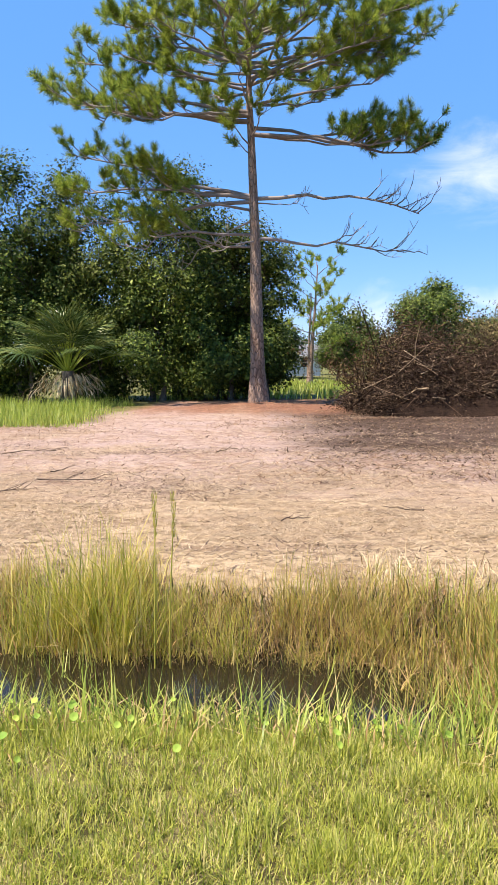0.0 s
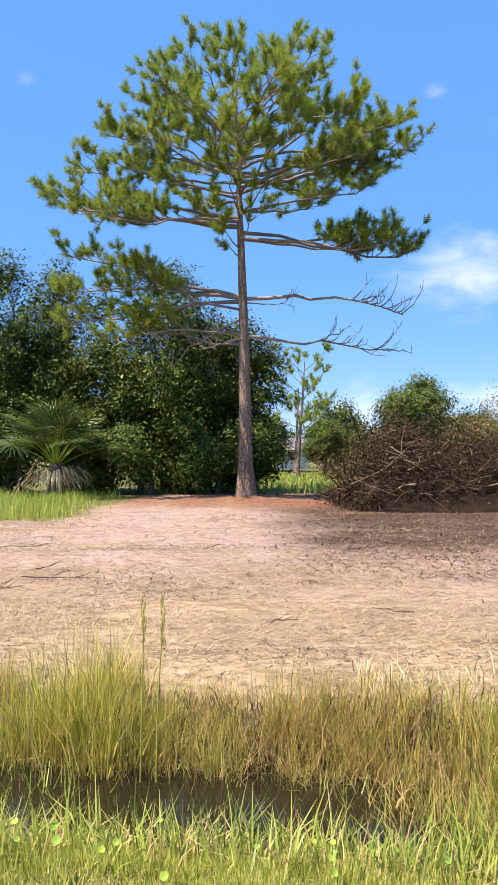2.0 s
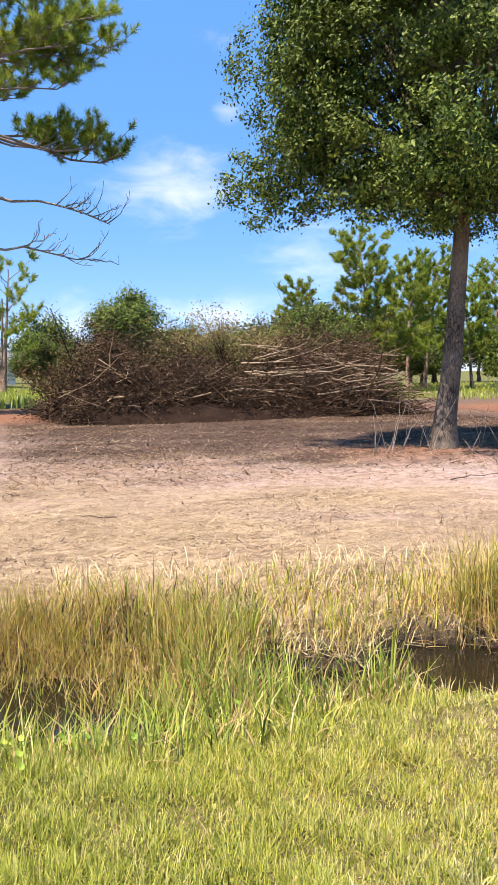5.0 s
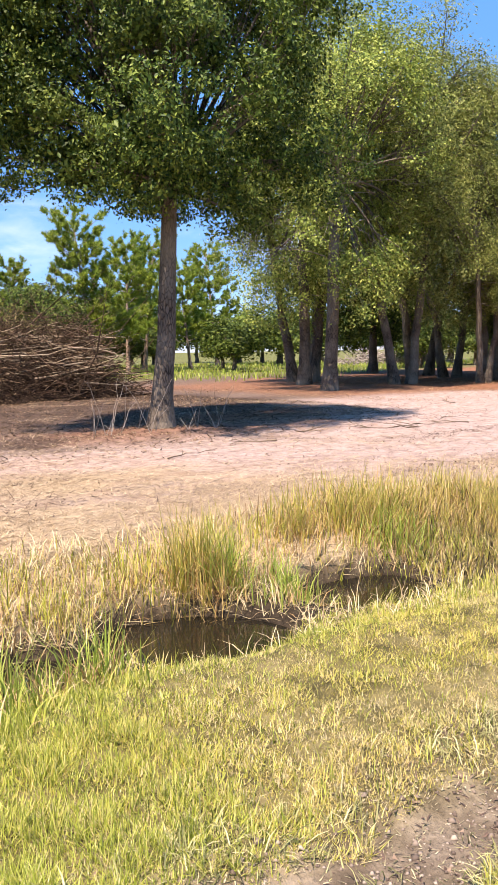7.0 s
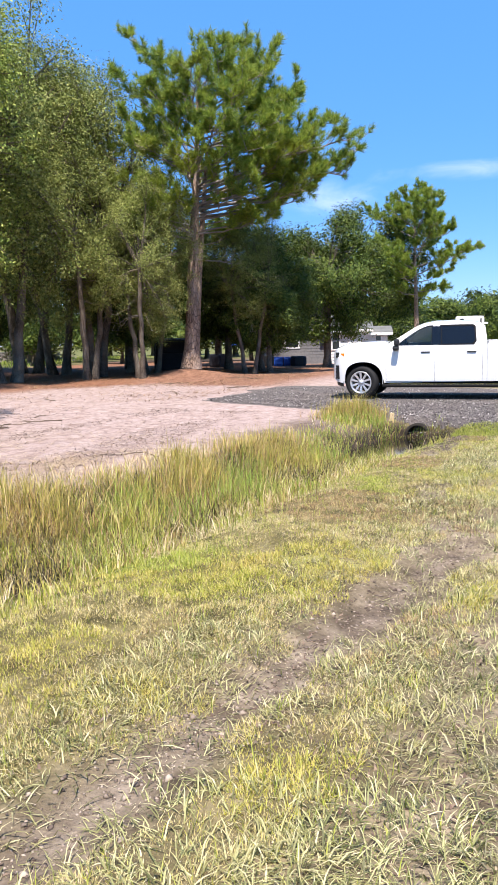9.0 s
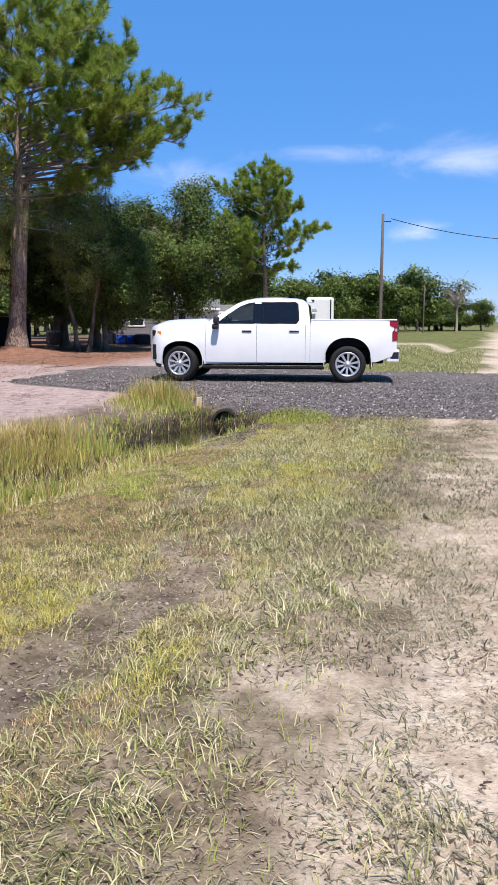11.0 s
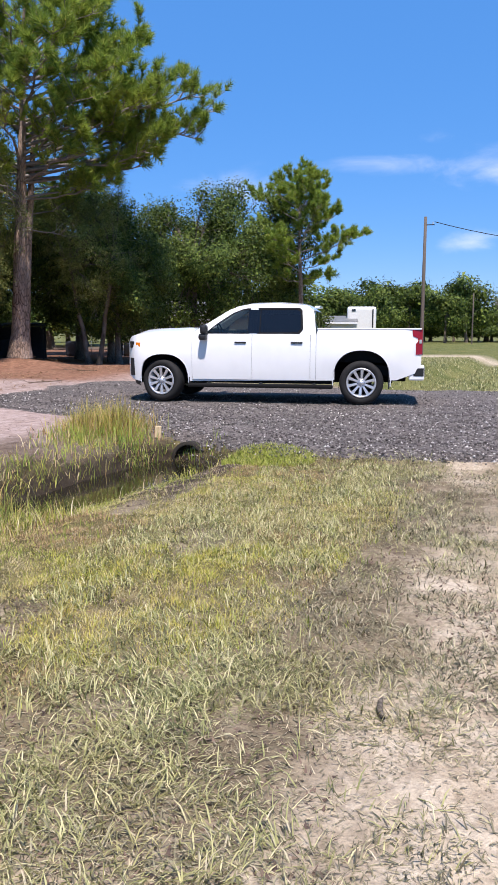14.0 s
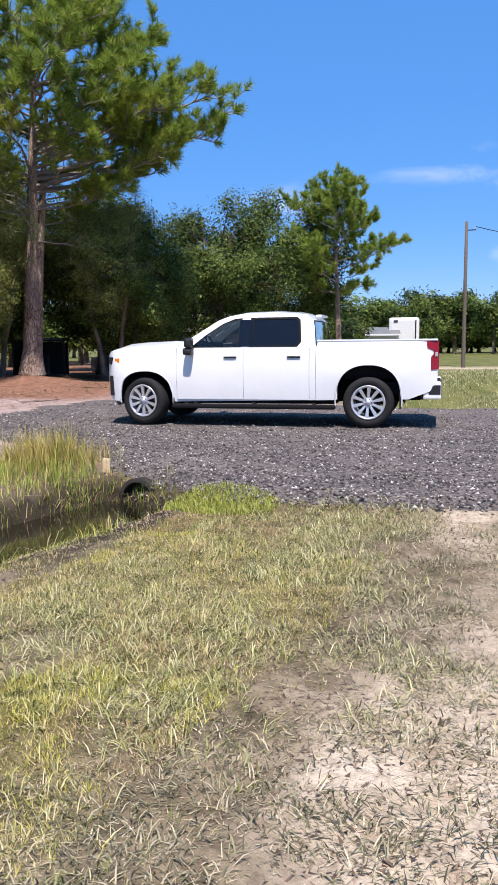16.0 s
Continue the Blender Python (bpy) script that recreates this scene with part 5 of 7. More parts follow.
for x, y, s, a in ((22.6, 46.5, 0.72, 70), (36, 52, 1.05, 200), (43, 55, 0.9, 20), (52, 62, 1.2, 300), (31.5, 47.5, 0.95, 250)):
    t = copy_thing(young, pose(x, y, float(land(x, y)) - 0.05, 0, 0, a))
    t.scale = (s, s, s)


def leaves(C, per, spread, size, gen, up=0.5, centre=None):
    """Small folded leaves about clump centres C."""
    n = len(C) * per
    C2 = np.repeat(C, per, 0)
    P = C2 + gen.normal(0, 1, (n, 3)) * np.array([1, 1, 0.75]) * spread
    nrm = 0.75 * unit(n, gen) + np.array([[0, 0, up]]) + 0.45 * (P - C2) / spread
    if centre is not None:
        o = C2 - centre
        nrm += 0.6 * o / (np.linalg.norm(o, axis=1)[:, None] + 1e-6)
    nrm /= np.linalg.norm(nrm, axis=1)[:, None]
    a = np.cross(nrm, unit(n, gen))
    a /= np.linalg.norm(a, axis=1)[:, None] + 1e-6
    b = np.cross(nrm, a)
    L = size * gen.uniform(0.6, 1.25, (n, 1))
    V = np.stack([P - a * L * 0.5, P + b * L * 0.24 + nrm * L * 0.08 - a * L * 0.05, P + a * L * 0.5, P - b * L * 0.24 + nrm * L * 0.08 - a * L * 0.05], 1).reshape(-1, 3)
    k = 4 * np.arange(n)[:, None]
    return V, np.concatenate([k + [[0, 1, 2]], k + [[0, 2, 3]]], 0)


def broadleaf(name, label, at_, trunk_h, r0, lobes, clumps, per, size, mat, gen, lean=(0, 0), stems=1, spread=0.3, category="oak tree", group="", bare=0, droop=0.0, twigs=10, inner=1.7):
    """A broadleaf: trunk, limbs to each lobe of the crown, and leaves in clumps about the lobes (x, y, z, radius, height radius)."""
    th = thing(name, label, category, pose(at_[0], at_[1], float(land(*at_)) - 0.05), group)
    lobes = np.array(lobes, float)
    top = np.array([lean[0], lean[1], trunk_h])
    hp = Heap()
    forks = []
    for q in range(stems):
        foot = np.array([0, 0, 0]) if stems == 1 else np.array([np.cos(q * 2.4), np.sin(q * 2.4), 0]) * r0 * 1.5
        tp = top + (0 if stems == 1 else 1) * np.array([np.cos(q * 2.4), np.sin(q * 2.4), 0]) * 0.22 * trunk_h + gen.normal(0, 0.1, 3)
        s = np.linspace(0, 1, 9)
        P = foot[None] + (tp - foot)[None] * s[:, None] + gen.normal(0, 0.02, (9, 3)) * np.sin(np.pi * s)[:, None] * trunk_h / 3
        R = r0 * (1 if stems == 1 else 0.72) * (1 - 0.35 * s + 0.5 * np.exp(-s * trunk_h / 0.3))
        hp.add(*tube(P, R, 10))
        forks.append(tp)
    part("trunk", hp.mesh("trunk", [M_oak_bark], True), M_oak_bark, th)
    vol = lobes[:, 3] ** 2
    pick = gen.choice(len(lobes), clumps, p=vol / vol.sum())
    d = unit(clumps, gen)
    rad = np.where(gen.random(clumps) < 0.72, gen.uniform(0.8, 1.0, clumps), gen.uniform(0.25, 0.8, clumps))
    C = lobes[pick, :3] + d * rad[:, None] * np.stack([lobes[pick, 3], lobes[pick, 3], lobes[pick, 4]], -1)
    C[:, 2] -= droop * gen.random(clumps) ** 2
    hb = Heap()
    for q, (x, y, z, r, rz) in enumerate(lobes):
        f0 = forks[q % stems]
        mid = (f0 + np.array([x, y, z])) / 2 + np.array([0, 0, 0.12 * r]) + gen.normal(0, 0.15, 3)
        s = np.linspace(0, 1, 7)[:, None]
        line = (1 - s) ** 2 * (f0 - np.array([0, 0, 0.15])) + 2 * s * (1 - s) * mid + s ** 2 * np.array([x, y, z])
        rr = r0 * min(0.36, 0.12 + 0.12 * r)
        hb.add(*tube(line, rr * np.linspace(1, 0.3, 7), 6))
        own = C[pick == q]
        for c in own[:: max(1, len(own) // twigs)]:
            p, _ = along(line, gen.uniform(0.45, 0.95))
            m = (p + c) / 2 + gen.normal(0, 0.12, 3)
            hb.add(*tube(np.array([p, m, c]), rr * np.array([0.28, 0.18, 0.07]), 4))
    tagged(part("branchwork", hb.mesh("branchwork", [M_oak_bark]), M_oak_bark, th), kind="stuff")
    if bare:
        hb = Heap()
        for _ in range(bare):
            st = top * gen.uniform(0.5, 1.0) + gen.normal(0, 0.2, 3)
            ln = limb_line(st, gen.uniform(0, 6.28), gen.uniform(1.2, 2.8), gen.uniform(-0.2, 0.5), gen.uniform(-1.2, 0.1), gen, 7, 0.07)
            hb.add(*tube(ln, 0.022 * np.linspace(1, 0.25, 7), 4))
        tagged(part("twig_tangle", hb.mesh("twig_tangle", [M_dead]), M_dead, th, "thin pale bare twigs"), kind="stuff")
    V, F = leaves(C, per, spread, size, gen, 0.55, lobes[:, :3].mean(0))
    k = int(clumps * 0.5)
    pick = gen.choice(len(lobes), k, p=vol / vol.sum())
    C2 = lobes[pick, :3] + unit(k, gen) * gen.uniform(0, 0.72, (k, 1)) * lobes[pick, 3:4]
    V2, F2 = leaves(C2, 9, spread * 1.3, size * inner, gen, 0.3, lobes[:, :3].mean(0))
    V, F = np.concatenate([V, V2]), np.concatenate([F, F2 + len(V)])
    part("crown", np_mesh("crown", V, F, [mat]), mat, th)
    return th


def egg(gen, n, c, rx, ry, rz, lobe=(1.0, 1.7), low=-0.8):
    """Lobes spread through an egg-shaped crown."""
    out = []
    while len(out) < n:
        p = gen.uniform(-1, 1, 3)
        q = np.linalg.norm(p)
        if 0.35 < q < 1 and p[2] > low:
            r = gen.uniform(*lobe)
            out.append((c[0] + p[0] * rx, c[1] + p[1] * ry, c[2] + p[2] * rz, r, r * gen.uniform(0.7, 0.95)))
    return out


g = np.random.default_rng(41)
oak_lobes = egg(g, 92, (0.25, -0.1, 7.1), 2.9, 2.9, 3.7, (0.5, 0.85)) + [(-2.6, 1.4, 4.6, 1.1, 0.75), (2.2, -1.6, 4.7, 1.2, 0.8), (-1.2, -1.8, 4.8, 1.1, 0.75), (1.6, 1.6, 4.8, 1.2, 0.8), (0.3, -0.6, 4.7, 1.1, 0.7), (-0.7, -0.9, 4.0, 0.7, 0.5), (1.3, -0.7, 3.9, 0.75, 0.5), (0.7, -1.2, 4.2, 0.7, 0.5), (-1.9, -0.3, 4.2, 0.8, 0.5), (-2.7, 0.6, 6.2, 1.1, 0.9)] + [(x, y, z + 0.3 * x, 0.95, 0.8) for z in (5.9, 6.9, 7.9, 8.9, 9.8) for x, y in ((-1.9, 1.5), (-2.3, 0.5), (-1.2, 2.2))]
broadleaf("oak_tree", "young oak with a dense round crown on bare ground", OAK, 4.6, 0.20, oak_lobes, 4600, 44, 0.078, M_oak, g, (0.35, -0.1), spread=0.10, inner=1.6, twigs=4)

# the stand of oaks behind it
g = np.random.default_rng(42)
kinds = []
for q, (h, rx, mat, stems) in enumerate(((15.0, 3.8, M_stand, 1), (16.0, 3.6, M_oak_pale, 2), (16.0, 3.8, M_stand, 3))):
    c = h * 0.57
    lob = egg(g, 50, (0, 0, c), rx, rx, h * 0.40 - 0.6, (0.8, 1.35), -0.95)
    kinds.append((lob, h, mat, stems))
STAND = [(20.7, 18.4, 0, 0.24, 0), (25.6, 18.8, 1, 0.26, 40), (25.8, 24.5, 2, 0.32, 80), (30.6, 18.2, 1, 0.17, 200), (34.5, 24.5, 2, 0.38, 160), (23.4, 22.2, 0, 0.26, 260), (33.0, 21.5, 1, 0.2, 110)]
made = {}
for x, y, q, r, a in STAND:
    if q in made:
        t = copy_thing(made[q], pose(x, y, float(land(x, y)) - 0.05, 0, 0, a))
    else:
        lob, h, mat, stems = kinds[q]
        made[q] = broadleaf("oak_tree", ("tall laurel oak with dark ridged bark in a shaded stand", "tall laurel oak with pale fine foliage and twin stems", "old laurel oak with several dark stems from one foot")[q], (x, y), 7.6, r, lob, 1350, 42, 0.11, mat, g, (0.1, 0.1), stems, 0.22, group="stand of oaks", bare=22, droop=1.5, twigs=6, inner=1.25)
# slender young ones at the foot of the big pine
for x, y, s, a in ((29.0, 14.9, 0.58, 70), (28.6, 17.2, 0.72, 200), (33.0, 16.6, 0.62, 310), (34.2, 12.2, 0.52, 130)):
    t = copy_thing(made[1], pose(x, y, float(land(x, y)) - 0.05, 0, 0, a))
    t.scale = (s, s, s)
    tagged(t, "slender young laurel oak with pale fine foliage beside the big pine")
# lower, darker oaks before the house
lob = egg(g, 46, (0, 0, 4.9), 3.0, 3.0, 3.2, (0.75, 1.1), -0.95)
mid_oak = broadleaf("oak_tree", "bushy dark green oak in the yard by the house", (39.0, 15.2), 5.0, 0.2, lob, 1500, 26, 0.14, M_dark_leaf, g, (0.2, 0), 1, 0.19, group="stand of oaks", bare=6, inner=1.5)
for x, y, a, s in ((35.2, 11.6, 40, 0.66), (36.8, 12.6, 90, 0.84), (42.5, 10.8, 190, 1.0), (35.8, 19.2, 260, 1.05), (60.5, 12.6, 30, 1.45), (40.4, 21.9, 140, 1.1), (46.5, 19.0, 300, 1.15), (37.5, 30, 10, 1.3), (58, 17.5, 130, 1.2)):
    t = copy_thing(mid_oak, pose(x, y, float(land(x, y)) - 0.05, 0, 0, a))
    t.scale = (s, s, s)

# the thicket on the left of the pine
g = np.random.default_rng(43)
for x, y, h, rx, mat in ((-9.6, 32.5, 9.6, 2.9, M_oak), (-5.6, 33.6, 9.4, 3.0, M_dark_leaf), (-2.6, 32.6, 9.2, 2.6, M_oak), (-13.5, 31.5, 9.6, 3.0, M_dark_leaf), (-0.9, 33.8, 8.6, 2.0, M_dark_leaf), (-7.6, 33.2, 9.6, 2.2, M_dark_leaf), (0.4, 33.4, 6.9, 1.5, M_dark_leaf), (-3.6, 31.2, 4.6, 2.0, M_oak), (-0.9, 31.4, 4.2, 1.5, M_oak), (-8.8, 31.0, 4.8, 2.0, M_dark_leaf), (-6.2, 31.6, 3.6, 1.7, M_dark_leaf), (-11.2, 31.4, 3.8, 1.8, M_dark_leaf), (-2.2, 33.5, 3.4, 1.7, M_dark_leaf), (0.6, 32.4, 3.0, 1.2, M_dark_leaf)):
    h *= 1.07
    lob = egg(g, 30 if h > 6 else 16, (0, 0, h * 0.48), rx * 1.08, rx * 0.9, h * 0.46, (0.75, 1.25) if h > 6 else (0.6, 1.0), -1)
    broadleaf("thicket_tree", "dense evergreen tree leafy down to the ground in the thicket" if h > 6 else "low leafy bush at the edge of the thicket", (x, y), h * 0.35, 0.15, lob, 1000 if h > 6 else 600, 20, 0.14, mat, g, (0, 0), 2, 0.2, "tree", "thicket")

# far trees
g = np.random.default_rng(44)
lob = egg(g, 14, (0, 0, 4.4), 3.2, 3.0, 2.5, (1.2, 1.8), -1)
round_oak = broadleaf("far_oak", "round dense dark green oak behind the brush pile", (14.0, 58.5), 2.0, 0.25, egg(g, 22, (0, 0, 4.4), 3.0, 2.8, 2.5, (1.1, 1.7), -1), 1100, 24, 0.20, M_oak, g, spread=0.26, group="far trees", twigs=1)
for x, y, s, a in ((18.0, 57.5, 0.66, 50), (7.0, 60, 0.6, 200), (21.7, 41.5, 0.72, 120), (-1.5, 47, 0.5, 10)):
    t = copy_thing(round_oak, pose(x, y, float(land(x, y)) - 0.05, 0, 0, a))
    t.scale = (s, s, s)
far_oak = broadleaf("far_oak", "distant round dark green oak", (28.0, 62.0), 2.0, 0.25, lob, 330, 16, 0.30, M_dark_leaf, g, spread=0.36, group="far trees", twigs=1)
for k, (x, y, s) in enumerate(((24.0, 50, 0.8), (28.5, 53, 0.95), (33, 57, 1.05), (20.0, 52, 0.62), (38, 60, 0.9), (31, 66, 0.8), (35, 70, 1.0), (50, 75, 1.1), (44, 64, 0.7), (62, 66, 1.0), (74, 60, 1.1), (84, 50, 1.0), (66, 47, 0.6), (90, 40, 1.2), (95, 28, 1.1), (-8, 70, 1.3), (-20, 62, 1.4), (100, 18, 1.2), (-3, 92, 1.2), (12, 96, 1.2), (24, 90, 1.1))):
    t = copy_thing(far_oak, pose(x, y, float(land(x, y)) - 0.05, 0, 0, 47 * k))
    t.scale = (s, s, s * (1 + 0.15 * math.sin(k * 2.1)))
lob = egg(g, 8, (0, 0, 5.8), 2.0, 2.0, 1.8, (0.9, 1.4), -0.9) + egg(g, 6, (0, 0, 2.4), 2.2, 2.2, 1.4, (0.8, 1.3), -1)
far_pine = broadleaf("far_pine", "distant bushy pine in the tree line", (112, 4), 4.0, 0.16, lob, 300, 16, 0.30, M_dark_leaf, g, spread=0.36, category="pine tree", group="far trees", twigs=1)
for k in range(30):
    y = 24 - 2.6 * k + g.uniform(-1, 1)
    x = 114 + 0.25 * k + g.uniform(-5, 9)
    if abs(y - road_y(x) + 3.2) < 4.6:
        continue
    t = copy_thing(far_pine if k % 3 else far_oak, pose(x, y, float(land(x, y)) - 0.05, 0, 0, g.uniform(0, 360)))
    s = g.uniform(0.6, 1.2)
    t.scale = (1.25 * s, 1.25 * s, s)

for k in range(16):
    t = copy_thing(far_oak, pose(118 + g.uniform(-3, 6), 20 - 3.0 * k + (0 if k < 11 else -9), -0.05, 0, 0, 77 * k))
    tagged(t, "low dark scrub along the far field", "scrub", "far scrub")
    t.scale = (1.1, 1.1, 0.42)
# a belt of trees and bushes closing the fields
for k in range(28):
    u = k / 27
    a = radians(88 - 82 * u)
    r = 84 + 14 * math.sin(k * 1.7) + 10 * g.random()
    x, y = r * math.cos(a), r * math.sin(a)
    t = copy_thing(far_oak if k % 4 else far_pine, pose(x, y, -0.05, 0, 0, 61 * k))
    s = g.uniform(0.65, 1.0)
    t.scale = (s * 1.5, s * 1.5, s)
for x, y, s in ((48, 34, 0.6), (53, 38, 0.7), (57, 35, 0.65), (44, 42, 0.7), (66, 36, 0.8), (62, 29, 0.7), (36, 41, 0.6), (56, 26, 0.7), (70, 30, 0.8), (52, 29, 0.55), (58, 21, 0.6), (62, 15, 0.55), (56, 12, 0.45), (66, 9.5, 0.5), (40, 47, 0.6), (60, 42, 0.75)):
    t = copy_thing(far_oak, pose(x, y, -0.05, 0, 0, 300 * s))
    tagged(t, "leafy green bush at the edge of the field", "bush", "field bushes")
    t.scale = (s * 1.2, s * 1.2, s)

for x, y, s in ((84, 5.2, 0.95), (100, -1.0, 0.9), (104, 3.4, 1.1), (92, 9.5, 0.9), (108, -3.5, 1.2)):
    t = copy_thing(far_pine, pose(x, y, -0.05, 0, 0, 50 * x))
    t.scale = (s, s, s)

# a bare dead tree in the distance
g = np.random.default_rng(45)
th = thing("dead_tree", "distant leafless grey tree beside the road", "tree", pose(112, -8.8, 0))
hp = Heap()
hp.add(*tube(limb_line((0, 0, -0.1), 0, 0.4, 11, 0, g, 6, 0.2), [0.2, 0.17, 0.14, 0.12, 0.1, 0.08], 6))
part("trunk", hp.mesh("trunk", [M_dead]), M_dead, th)
hp = Heap()
for k in range(44):
    hp.add(*tube(limb_line((0.2, 0, g.uniform(3, 4.4)), g.uniform(0, 6.28), g.uniform(1.2, 2.6), g.uniform(0.4, 1.8), g.uniform(-0.5, 0.4), g, 6, 0.08), 0.05 * np.linspace(1, 0.3, 6), 4))
part("crown", hp.mesh("crown", [M_dead]), M_dead, th)


# ---- palm ----
def fan(gen):
    """A fan leaf: folded leaflets round a stalk's end."""
    V, F = [], []
    k = 26
    for q in range(k):
        a = (q / (k - 1) - 0.5) * radians(250)
        L = 1.15 * (1 - 0.25 * abs(q / (k - 1) - 0.5)) * gen.uniform(0.9, 1.05)
        d = np.array([np.cos(a), np.sin(a), 0.0])
        sd = np.array([-np.sin(a), np.cos(a), 0]) * 0.026
        n = len(V) * 5
        m = d * L * 0.5 + np.array([0, 0, 0.05 if q % 2 else -0.02])
        V.append([(0, 0, 0), m - sd, m + sd, m + np.array([0, 0, 0.02]), d * L + np.array([0, 0, -0.10 - 0.16 * gen.random()])])
        F += [[n, n + 1, n + 3], [n, n + 3, n + 2], [n + 1, n + 4, n + 3], [n + 3, n + 4, n + 2]]
    return np_mesh("frond", np.array(V).reshape(-1, 3), np.array(F), [M_palm])


def palm(x, y, n, stalk, label):
    gen = np.random.default_rng(46)
    th = thing("palm", label, "palm", pose(x, y, float(land(x, y)) - 0.04))
    hp = Heap()
    hp.add(*tube([(0, 0, 0), (0.05, 0, 0.6), (0.05, 0.05, 1.3)], [0.3, 0.27, 0.22], 10))
    part("trunk", hp.mesh("trunk", [M_oak_bark], True), M_oak_bark, th)
    fans = [fan(gen) for _ in range(3)]
    for k in range(n):
        el = radians(86 - 62 * (k / n) + gen.uniform(-6, 6))
        az = k * 2.399 + gen.uniform(-0.2, 0.2)
        d = np.array([np.cos(az) * np.cos(el), np.sin(az) * np.cos(el), np.sin(el)])
        s0 = np.array([0.05, 0.05, 1.2])
        e = s0 + d * stalk * gen.uniform(0.75, 1.1)
        st = part("stalk", np_mesh("stalk", *tube(np.array([s0, (s0 + e) / 2 + [0, 0, 0.1], e]), [0.022, 0.016, 0.01], 4), [M_green]), M_green, th)
        fr = part("frond", fans[k % 3], M_palm, st)
        fr.matrix_basis = Matrix.Translation(e) @ Matrix.Rotation(az, 4, "Z") @ Matrix.Rotation(-(el - 0.35), 4, "Y") @ Matrix.Rotation(gen.uniform(-0.5, 0.5), 4, "X") @ Matrix.Scale(gen.uniform(0.85, 1.15), 4)
    # hanging dead skirt
    m = 260
    a, rr = gen.uniform(0, 6.28, m), gen.uniform(0.2, 1.1, m)
    P = np.stack([np.cos(a) * rr, np.sin(a) * rr, 0.9 + gen.uniform(-0.2, 0.35, m)], -1)
    V, F = blades(P, gen.uniform(0.4, 0.8, m), gen.uniform(0.02, 0.05, m), gen.uniform(2.0, 2.6, m), gen, a)
    V[:, 2] = np.maximum(V[:, 2], 0.03)
    part("dead_fronds", np_mesh("dead_fronds", V, F, [M_straw]), M_straw, th, "hanging dry brown fronds")


palm(-6.5, 28.2, 36, 1.75, "squat cabbage palm with fan leaves and a dry skirt")


